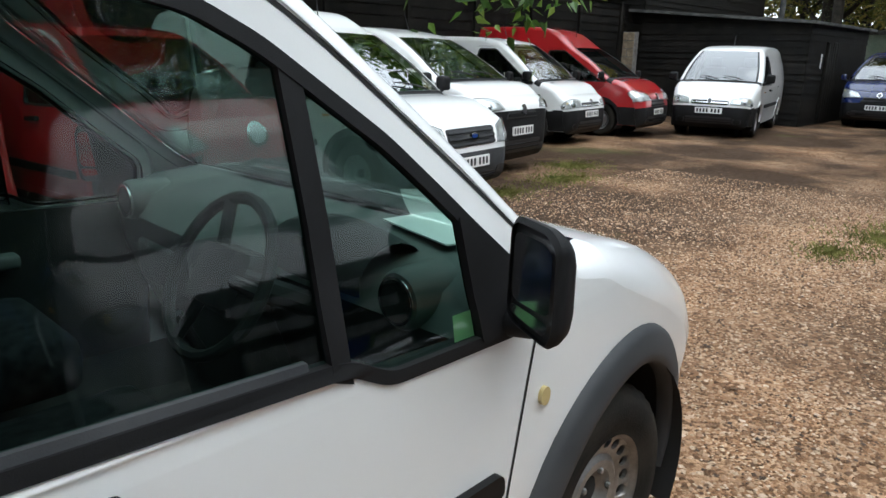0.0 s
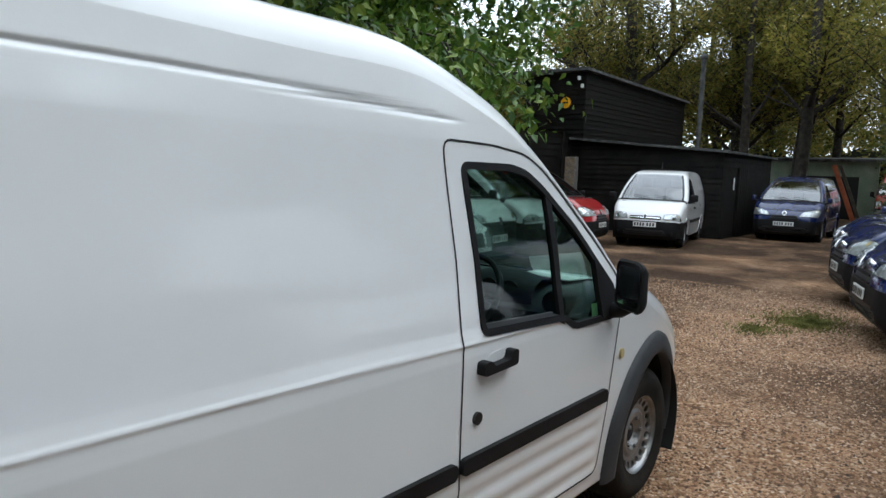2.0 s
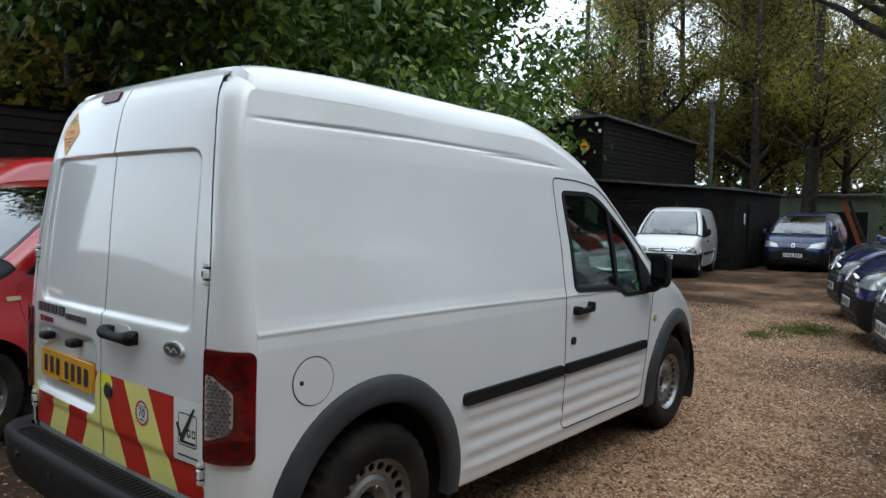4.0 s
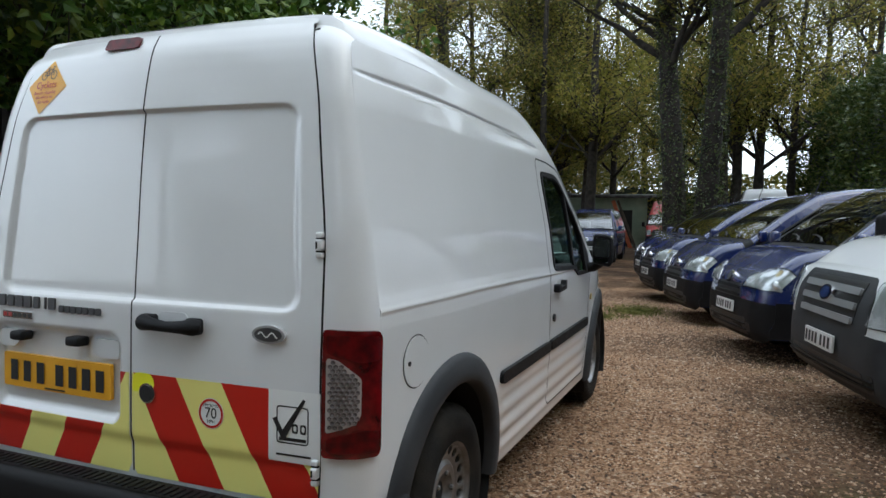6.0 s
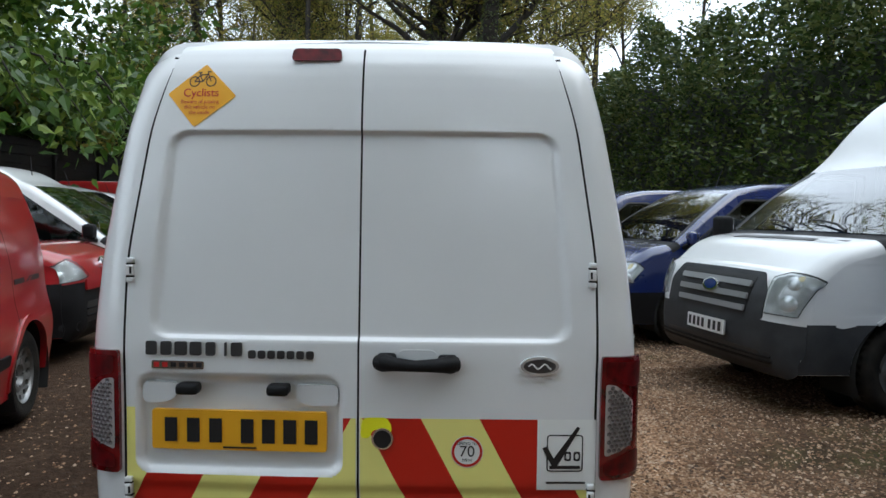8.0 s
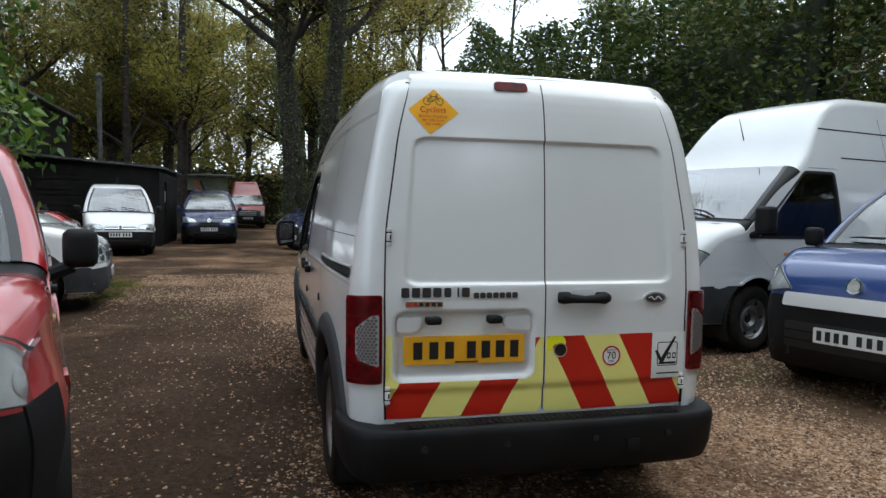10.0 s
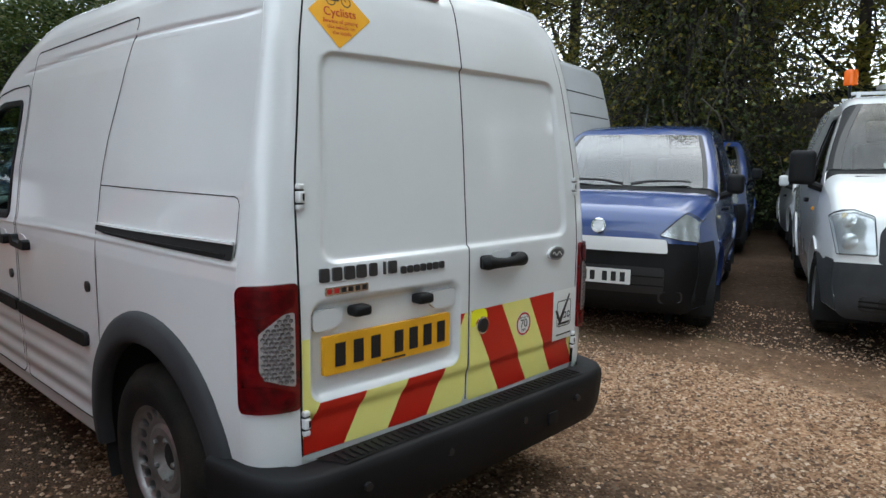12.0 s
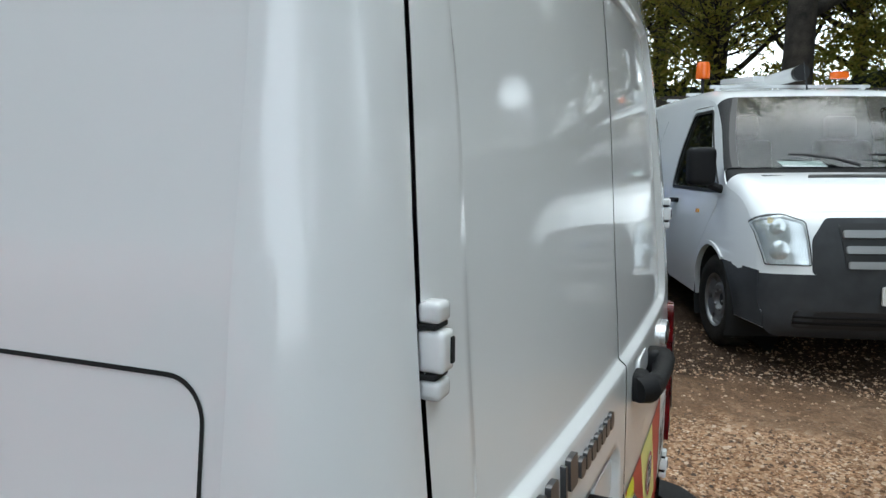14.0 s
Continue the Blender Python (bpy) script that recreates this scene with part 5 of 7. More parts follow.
def hero_arch(ax, az, sg, fn):
    """A broad grey plastic wheel arch with a rolled lip, and the dark liner behind it."""
    n = 30
    lo = -0.13 if ax < 0 else -0.2
    ang = [lerp(lo, math.pi + 0.16, k / n) for k in range(n + 1)]
    prof = [(0.512, 0.0), (0.507, 0.014), (0.49, 0.024), (0.44, 0.032), (0.418, 0.030), (0.408, 0.02), (0.405, -0.03)]

    def pt(t, k):
        r, o = prof[k]
        x, z = ax + r * math.cos(t) * (0.965 if math.cos(t) < 0 else 0.975), az + r * math.sin(t) * 1.01
        return fn(x, z, o - hero_disp(x, z) + (0.012 if k == len(prof) - 1 else 0))
    bm = bmesh.new()
    grid(lambda t, k: pt(t, k), ang, range(len(prof)), bm)
    part("wheel_arch", bm, PLASTIC_G, HERO, "weathered grey plastic wheel arch", angle=60)
    bm = bmesh.new()
    w = hero_half(ax, 0.5)
    grid(lambda u, v: (ax + 0.415 * math.cos(u), sg * (w - v), az + 0.415 * math.sin(u)), [lerp(-0.45, math.pi + 0.45, k / 20) for k in range(21)], [0.0, 0.15, 0.40], bm)
    patch(circle(ax, az, 0.42, 24), lambda u, v, o: (u, sg * (w - 0.40), v), 0, bm=bm)
    part("arch_liner", bm, UNDER, HERO)


def hero_window(d, fn, sg):
    """Door glass, its black frame, the upright bar and the sail at the mirror."""
    part("window_frame", patch(inset(H_WIN, -0.012), fn, 0.006, -0.02, holes=[inset(H_WIN, 0.012)], ucuts=[0.3, 0.5, 0.7, 0.9, 1.05], vcuts=[1.1, 1.2, 1.3, 1.4, 1.5], flip=sg > 0), PLASTIC, d, "black window surround")
    part("window_glass", patch(inset(H_WIN, 0.006), fn, -0.008, ucuts=[0.3, 0.5, 0.7, 0.9], vcuts=[1.1, 1.2, 1.3, 1.4, 1.5], flip=sg > 0), GLASS, d, "green-tinted window glass, closed")
    part("window_bar", patch([(0.605, 1.515), (0.643, 1.49), (0.676, 1.02), (0.638, 1.035)], fn, 0.004, -0.015, vcuts=[1.15, 1.27, 1.4], flip=sg > 0), PLASTIC, d)
    part("sail", patch(rounded([(1.085, 1.002), (0.975, 1.002), (0.955, 1.10), (0.93, 1.245), (0.98, 1.205), (1.085, 1.11)], 0.01, 2), fn, 0.010, -0.012, vcuts=[1.06, 1.13, 1.2], flip=sg > 0), PLASTIC, d)
    part("weather_strip", patch([(0.178, 1.068), (0.60, 1.054), (0.598, 1.076), (0.175, 1.092)], fn, 0.001, -0.012, ucuts=[0.3, 0.5], flip=sg > 0), PLASTIC_G, d)


def hero_handle(parent, fn, x, z, sg):
    """A black pull handle with an open grip over a shallow cup."""
    h = part("door_handle", patch(rounded([(x, z - 0.028), (x + 0.19, z - 0.020), (x + 0.19, z + 0.032), (x + 0.155, z + 0.032), (x + 0.145, z + 0.004), (x + 0.055, z - 0.002), (x + 0.04, z + 0.018), (x, z + 0.016)], 0.014, 5), fn, 0.032, 0.0, flip=sg > 0), PLASTIC, parent, "black plastic door handle")
    part("handle_cup", patch(rounded([(x + 0.04, z - 0.004), (x + 0.158, z - 0.002), (x + 0.15, z + 0.036), (x + 0.07, z + 0.033)], 0.02, 3), fn, 0.003, 0, flip=sg > 0), WHITE_B, h)


def hero_door_parts(d, fn, sg):
    hero_handle(d, fn, 0.130, 0.966, sg)
    part("door_lock", patch(circle(0.138, 0.800, 0.021, 20), fn, 0.01, 0.0, flip=sg > 0), INK, d)
    # mirror: a deep housing with a large glass over a small one
    y0 = hero_half(1.0, 1.1)
    c = Vector((1.02, sg * (y0 + 0.13), 1.118))
    rot = Matrix.Rotation(radians(17 * sg), 4, "Z")
    shape = rounded([(-0.07, -0.062), (0.055, -0.08), (0.072, -0.045), (0.070, 0.105), (0.042, 0.128), (-0.066, 0.134)], 0.03, 5)
    prof = [(0.0, 0.93), (0.008, 1.0), (0.026, 0.97), (0.045, 0.86), (0.06, 0.66), (0.068, 0.4), (0.071, 0.02)]
    bm = bmesh.new()
    rings = [[bm.verts.new(c + rot @ Vector((o - 0.05, sg * u * k, v * k))) for u, v in shape] for o, k in prof]
    for a, b in zip(rings, rings[1:]):
        for i in range(len(shape)):
            j = (i + 1) % len(shape)
            bm.faces.new((a[i], a[j], b[j], b[i]))
    mir = part("mirror", bm, PLASTIC, d, "black door mirror housing", angle=50)
    mf = lambda u, v, o: c + rot @ Vector((-0.05 + 0.006 - o, sg * u * 0.93, v * 0.93))
    part("mirror_back", patch(shape, mf, -0.004), INK, mir)
    part("mirror_glass", patch(rounded([(-0.059, -0.018), (0.058, -0.022), (0.058, 0.095), (0.033, 0.11), (-0.056, 0.116)], 0.022, 4), mf, 0.004, -0.004), CHROME, mir)
    part("small_mirror_glass", patch(rounded([(-0.056, -0.046), (0.046, -0.062), (0.058, -0.034), (-0.058, -0.027)], 0.012, 4), mf, 0.004, -0.004), CHROME, mir)
    part("mirror_arm", tube([(1.06, sg * (y0 - 0.03), 1.02), (1.065, sg * (y0 + 0.05), 1.03), (1.075, sg * (y0 + 0.085), 1.06)], [0.036, 0.032, 0.036], 10), PLASTIC, mir)


def tail_x(z):
    """x of the rear face at a height."""
    return table(z, REAR_Z)


REAR_Z = sorted((r[1], r[0]) for r in hero.rows if r[3] == "tail")


# half width of the rear doors by height
EDGE_Z = sorted((r[1], hero.flat(i)) for i, r in enumerate(hero.rows) if r[3] == "tail")


def rounded_step(u, v, u0, u1, v0, v1, r, soft):
    """1 inside a round-cornered rectangle, falling to 0 over soft metres at its edge."""
    cx, cy = (u0 + u1) / 2, (v0 + v1) / 2
    qx, qy = abs(u - cx) - (u1 - u0) / 2 + r, abs(v - cy) - (v1 - v0) / 2 + r
    sd = math.hypot(max(qx, 0), max(qy, 0)) + min(max(qx, qy), 0) - r
    return smooth_step(soft / 2, -soft / 2, sd)


def rear_press(y, z):
    """Depth of the pressings of the rear doors, inward positive."""
    yr = lerp(0.614, 0.572, (z - 1.05) / 0.6)
    d = 0.013 * rounded_step(abs(y), z, -1.0, yr, 1.052, 1.656, 0.055, 0.016)
    d += 0.024 * rounded_step(y, z, 0.052, 0.652, 0.655, 0.932, 0.045, 0.016)
    d += 0.010 * smooth_step(0.625, 0.590, z)
    return d


def rear_fn(y, z, off):
    e = table(z, EDGE_Z)
    return (tail_x(z) + table(z, REAR_CROWN) * (y / e) ** 2 + rear_press(y, z) - off, y, z)


def plain_rear(y, z, off):
    e = table(z, EDGE_Z)
    return (tail_x(z) + table(z, REAR_CROWN) * (y / e) ** 2 - off, y, z)


def clip(poly, a, b, c):
    """The part of a convex outline where a*u + b*v <= c."""
    out = []
    for p, q in zip(poly, poly[1:] + poly[:1]):
        dp, dq = a * p[0] + b * p[1] - c, a * q[0] + b * q[1] - c
        if dp <= 0:
            out.append(p)
        if (dp < 0) != (dq < 0):
            t = dp / (dp - dq)
            out.append((lerp(p[0], q[0], t), lerp(p[1], q[1], t)))
    return out


def lettering(body, size, mat, parent, name, fn_at, rot):
    """Words in the built-in font, as a flat mesh."""
    cu = bpy.data.curves.new("words", "FONT")
    cu.body, cu.size, cu.align_x, cu.align_y, cu.extrude = body, size, "CENTER", "CENTER", 0.0002
    tmp = new("words", cu)
    me = bpy.data.meshes.new_from_object(tmp.evaluated_get(bpy.context.evaluated_depsgraph_get()))
    bpy.data.objects.remove(tmp)
    ob = part(name, me, mat, parent)
    ob.matrix_local = Matrix.Translation(fn_at) @ rot
    return ob


FACE = Matrix(((0, 0, -1, 0), (-1, 0, 0, 0), (0, 1, 0, 0), (0, 0, 0, 1)))  # writing on the rear face, read from behind


def hero_rear():
    zs = sorted([0.49 + 0.0105 * k for k in range(139)] + [1.046 + 0.003 * k for k in range(5)] + [1.648 + 0.003 * k for k in range(6)])
    doors = {}
    for sg in (1, -1):
        def fn(t, z):
            y = sg * lerp(0.003, table(z, EDGE_Z) - 0.007, t)
            return rear_fn(y, z, 0.0)
        ts = [k / 62 for k in range(63)]
        zmax = [z for z in zs if z < 1.925]
        d = doors[sg] = part("rear_door", grid(fn, ts, zmax, flip=sg < 0), WHITE, HERO, "closed white rear door", angle=80)
        part("rear_gap", ribbon(dense([(sg * table(z, EDGE_Z), z) for z in [0.49 + 0.0585 * k for k in range(25)]], 0.05), plain_rear, 0.02, -0.006), DARK, HERO)
        # hinges
        for hz in (1.245, 0.595):
            y = sg * (table(hz, EDGE_Z))
            x = plain_rear(y, hz, 0.0)[0]
            yc = y - sg * 0.018
            hg = part("hinge", box(0.022, 0.021, 0.032, (x - 0.007, yc + sg * 0.003, hz), 0.005, seg=3), WHITE, d, "white three-part door hinge")
            part("hinge_slot", box(0.004, 0.006, 0.020, (x - 0.0175, yc - sg * 0.002, hz), 0.001), DARK, hg)
            for dz in (0.029, -0.029):
                part("hinge_knuckle", box(0.018, 0.022, 0.016, (x - 0.006, yc + sg * 0.003, hz + dz), 0.005, seg=3), WHITE_B, hg)
                part("hinge_shadow", box(0.016, 0.023, 0.004, (x - 0.004, yc + sg * 0.003, hz + dz * 0.65), 0.001), DARK, hg)
        tail_lamp(sg)
    part("centre_gap", ribbon([(0, 0.48 + 0.02 * k) for k in range(73)], rear_fn, 0.03, -0.008), DARK, HERO)
    part("rear_header", grid(lambda u, v: plain_rear(u * table(v, EDGE_Z), v, -0.004), [k / 8 for k in range(-8, 9)], [1.915, 1.93, 1.945]), WHITE, HERO)
    part("rear_apron", grid(lambda u, v: plain_rear(u * table(v, EDGE_Z), v, -0.01), [k / 8 for k in range(-8, 9)], [0.40, 0.45, 0.50]), WHITE, HERO)
    left, right = doors[1], doors[-1]
    # hazard stripes: red and yellow, leaning away from the middle
    # the sheet is cut round the lower corners of the plate recess
    outer, inner = [(0.006, 0.69, 0.492, 0.643), (0.664, 0.690, 0.643, 0.84)], [(0.006, 0.044, 0.643, 0.82)]
    for j in range(8):
        bite = 0.045 - math.sqrt(0.045**2 - (0.045 - 0.0055 * (j + 0.5)) ** 2)
        z0, z1 = 0.643 + 0.0055 * j, 0.643 + 0.0055 * (j + 1)
        outer.append((0.664 - bite, 0.664, z0, z1))
        inner.append((0.044, 0.044 + bite, z0, z1))
    slope = 0.53
    for sg, d, zones in ((-1, right, [(0.006, 0.688, 0.492, 0.822)]), (1, left, outer), (1, left, inner)):
        for k in range(-1, 8):
            a0 = 0.172 * k + (0.012 if sg < 0 else 0.02)
            bm = bmesh.new()
            for u0, u1, v0, v1 in zones:
                p = [(u0, v0), (u1, v0), (u1, v1), (u0, v1)]
                # stripe edge: u = a + slope * (0.822 - v)
                p = clip(p, -1, -slope, -(a0 + slope * 0.822))
                p = clip(p, 1, slope, a0 + 0.172 + slope * 0.822) if p else p
                if len(p) > 2:
                    patch([(sg * u, v) for u, v in p], rear_fn, 0.0016, ucuts=[sg * (0.05 * q) for q in range(1, 14)], vcuts=[0.56, 0.575, 0.585, 0.595, 0.605, 0.615, 0.625, 0.64, 0.7, 0.76], bm=bm)
            if len(bm.faces):
                part("yellow_stripe" if k % 2 else "red_stripe", bm, STICK_Y if k % 2 else STICK_R, d)
    # plate recess: lamps, plate
    plate_at(left, plain_rear, 0.354, 0.775, PLATE_Y, "rear_plate", 0.522, 0.118, off=-0.018)
    part("plate_maker_bar", patch([(0.30, 0.722), (0.40, 0.722), (0.40, 0.728), (0.30, 0.728)], plain_rear, -0.0012), INK, left)
    for y in (0.497, 0.232):
        part("latch_lamp", box(0.05, 0.064, 0.032, (tail_x(0.9) - 0.004, y, 0.903), 0.012, seg=3), PLASTIC, left, "small black plastic lamp housing")
    for pad in ([(0.54, 0.872), (0.54, 0.914), (0.645, 0.914), (0.645, 0.852), (0.575, 0.852)], [(0.185, 0.872), (0.185, 0.914), (0.06, 0.914), (0.06, 0.852), (0.15, 0.852)]):
        part("recess_pad", patch(rounded(pad, 0.018, 4), plain_rear, -0.010, -0.024, ucuts=[0.1, 0.15, 0.58, 0.62], vcuts=[0.885]), WHITE_B, left)
    # maker's letters as plain shapes
    for k, w in enumerate((0.040, 0.040, 0.044, 0.042, 0.036, 0.014, 0.040)):
        y = 0.613 - 0.0445 * k - (0 if k < 6 else -0.012)
        part("letter_block", patch(rounded([(y - w / 2 + 0.004, 0.998), (y + w / 2 - 0.004, 0.998), (y + w / 2 - 0.004, 1.038), (y - w / 2 + 0.004, 1.038)], 0.006, 2), rear_fn, 0.007, -0.004), BADGE_D, left)
    for k in range(7):
        y = 0.312 - 0.0285 * k
        part("letter_block", patch(rounded([(y - 0.011, 0.992), (y + 0.011, 0.992), (y + 0.011, 1.016), (y - 0.011, 1.016)], 0.006, 2), rear_fn, 0.006, -0.004), BADGE_D, left)
    bd = part("model_strip", patch(rounded([(0.455, 0.957), (0.612, 0.957), (0.612, 0.981), (0.455, 0.981)], 0.004, 2), rear_fn, 0.004, -0.002), CHROME, left, "thin chrome strip with bars")
    for k in range(6):
        y = 0.597 - 0.0255 * k
        part("strip_bar", patch([(y - 0.008, 0.962), (y + 0.008, 0.962), (y + 0.008, 0.976), (y - 0.008, 0.976)], rear_fn, 0.0052), STICK_INK_R if k < 2 else INK, bd)
    # oval badge, handle, lock
    ov = part("oval_badge", patch(circle(-0.528, 0.981, 0.056, 32, 0.027), rear_fn, 0.012, 0), REFLECT, right, "oval chrome badge")
    part("badge_centre", patch(circle(-0.528, 0.981, 0.047, 28, 0.020), rear_fn, 0.0135), BADGE_D, ov)
    part("badge_mark", ribbon([(-0.495 - 0.0066 * q, 0.981 + 0.0075 * math.sin(1.1 * q)) for q in range(11)], rear_fn, 0.0045, 0.0148), STICK_W, ov)
    x = tail_x(0.99)
    h = part("rear_handle", tube([(x - 0.008, -0.058, 0.988), (x - 0.022, -0.075, 0.990), (x - 0.030, -0.11, 0.987), (x - 0.032, -0.17, 0.983), (x - 0.030, -0.23, 0.985), (x - 0.022, -0.268, 0.987), (x - 0.008, -0.286, 0.985)], [0.022, 0.027, 0.020, 0.0165, 0.020, 0.027, 0.022], 14), PLASTIC, right, "black bar door handle")
    part("handle_mount", box(0.034, 0.056, 0.05, (x - 0.006, -0.084, 0.990), 0.014, seg=3), PLASTIC, h)
    part("handle_mount", box(0.034, 0.056, 0.05, (x - 0.006, -0.26, 0.987), 0.014, seg=3), PLASTIC, h)
    part("handle_cup", patch(rounded([(-0.11, 0.985), (-0.235, 0.985), (-0.225, 1.024), (-0.12, 1.024)], 0.02, 4), rear_fn, 0.003, -0.002), WHITE_B, h)
    part("lock_film", patch(rounded([(-0.008, 0.765), (-0.03, 0.76), (-0.05, 0.795), (-0.095, 0.765), (-0.10, 0.80), (-0.085, 0.824), (-0.012, 0.824)], 0.02, 3), rear_fn, 0.0026), STICK_FL, right, "torn fluorescent yellow film")
    lk = part("rear_lock", patch(circle(-0.072, 0.762, 0.032, 28), rear_fn, 0.006, 0), CHROME, right)
    part("lock_face", patch(circle(-0.072, 0.762, 0.026, 24), rear_fn, 0.010, 0.004), INK, lk)
    # brake lamp
    bl = part("brake_lamp", patch(rounded([(0.066, 1.874), (0.218, 1.874), (0.214, 1.914), (0.070, 1.914)], 0.014, 4), lambda y, z, o: (tail_x(1.874) + 0.75 * (tail_x(z) - tail_x(1.874)) - o, y, z), 0.006, -0.01, ucuts=[0.1, 0.14, 0.18], vcuts=[1.894]), LAMP_RED_D, left, "dark red upper brake lamp")
    stickers(left, right)
    # bumper
    path = [(-1.70, 0.875), (-1.80, 0.868), (-1.90, 0.852), (-1.98, 0.82), (-2.025, 0.77), (-2.04, 0.70), (-2.05, 0.45), (-2.055, 0.2)]
    path = path + [(-2.056, 0.0)] + [(x, -y) for x, y in reversed(path)]
    prof = [(-0.10, 0.478), (-0.015, 0.482), (0.0, 0.472), (0.006, 0.445), (0.0, 0.38), (-0.008, 0.32), (-0.03, 0.262), (-0.07, 0.238), (-0.16, 0.236)]
    bm = bmesh.new()
    pts = dense(path, 0.05)

    def bump(i, k):
        a, b = Vector(pts[max(i - 1, 0)]), Vector(pts[min(i + 1, len(pts) - 1)])
        t = (b - a).normalized()
        n = Vector((t.y, -t.x))
        o, z = prof[k]
        return (pts[i][0] + n.x * o, pts[i][1] + n.y * o, z)
    grid(bump, range(len(pts)), range(len(prof)), bm)
    bmp = part("rear_bumper", bm, PLASTIC, HERO, "scuffed black plastic rear bumper", angle=60)
    part("bumper_step", patch([(-2.035, -0.62), (-1.945, -0.66), (-1.945, 0.66), (-2.035, 0.62)], lambda u, v, o: (u, v, 0.482 + o), 0.003), PLASTIC, bmp)
    rib = mesh_of(box(0.062, 0.012, 0.006, (0, 0, 0), 0.002, seg=1), False)
    for k in range(44):
        part("tread_rib", rib, PLASTIC, bmp).matrix_local = Matrix.Translation((-1.995, -0.602 + 0.028 * k, 0.4875))
    for y in (-0.55, -0.2, 0.2, 0.55):
        part("parking_sensor", tube([(-2.045, y, 0.40), (-2.0615, y, 0.40)], 0.013, 14), INK, bmp)
    part("tow_eye_cover", box(0.008, 0.06, 0.05, (-2.056, -0.38, 0.36), 0.003), PLASTIC, bmp)


def tail_lamp(sg):
    """A tall rear lamp that wraps the corner: red lens, honeycomb reversing lens."""
    sb = [hero.arc[i] for i, r in enumerate(hero.rows) if r[3] == "tail"]
    zz = [r[1] for r in hero.rows if r[3] == "tail"]
    by_z = sorted(zip(zz, sb))

    def fn(v, z, off):
        return hero.at(table(z, by_z), sg * (table(z, EDGE_Z) + v), off)
    out = rounded([(0.008, 0.645), (0.175, 0.64), (0.186, 0.66), (0.186, 0.985), (0.17, 1.005), (0.008, 1.01)], 0.012, 4)
    us = [0.03 + 0.02 * k for k in range(8)]
    vs = [0.68 + 0.03 * k for k in range(11)]
    lamp = part("tail_lamp", patch(out, fn, 0.014, -0.01, ucuts=us, vcuts=vs, flip=sg < 0), LAMP_RED, HERO, "red tail lamp with honeycomb lens")
    hon = [(0.020, 0.715), (0.098, 0.742), (0.114, 0.765), (0.114, 0.872), (0.05, 0.925), (0.020, 0.93)]
    part("reversing_lens", patch(rounded(hon, 0.01, 3), fn, 0.016, ucuts=us, vcuts=vs, flip=sg < 0), LAMP_HONEY, lamp, "grey honeycomb lens")
    bm = bmesh.new()
    r = 0.0082
    for i in range(18):
        for j in range(8):
            v, z = 0.024 + j * r * 1.75 + (r * 0.875 if i % 2 else 0), 0.722 + i * r * 1.5
            if inside((v, z), inset(hon, 0.005)):
                hexa = [(v + r * 0.84 * math.cos(radians(60 * q + 30)), z + r * 0.84 * math.sin(radians(60 * q + 30))) for q in range(6)]
                c = bm.verts.new(fn(v, z, 0.0155))
                ring = [bm.verts.new(fn(a, b, 0.0185)) for a, b in hexa]
                for q in range(6):
                    bm.faces.new((c, ring[q], ring[(q + 1) % 6]))
    tagged(part("honeycomb", bm, LAMP_CELL, lamp, smooth=False), kind="stuff")
    part("upper_lens", patch(rounded([(0.02, 0.945), (0.11, 0.915), (0.175, 0.92), (0.175, 0.99), (0.02, 0.995)], 0.012, 3), fn, 0.016, ucuts=us, flip=sg < 0), LAMP_RED_D, lamp)
    part("lower_lens", patch(rounded([(0.02, 0.66), (0.175, 0.655), (0.175, 0.715), (0.11, 0.725), (0.02, 0.70)], 0.012, 3), fn, 0.016, ucuts=us, flip=sg < 0), LAMP_RED_D, lamp)


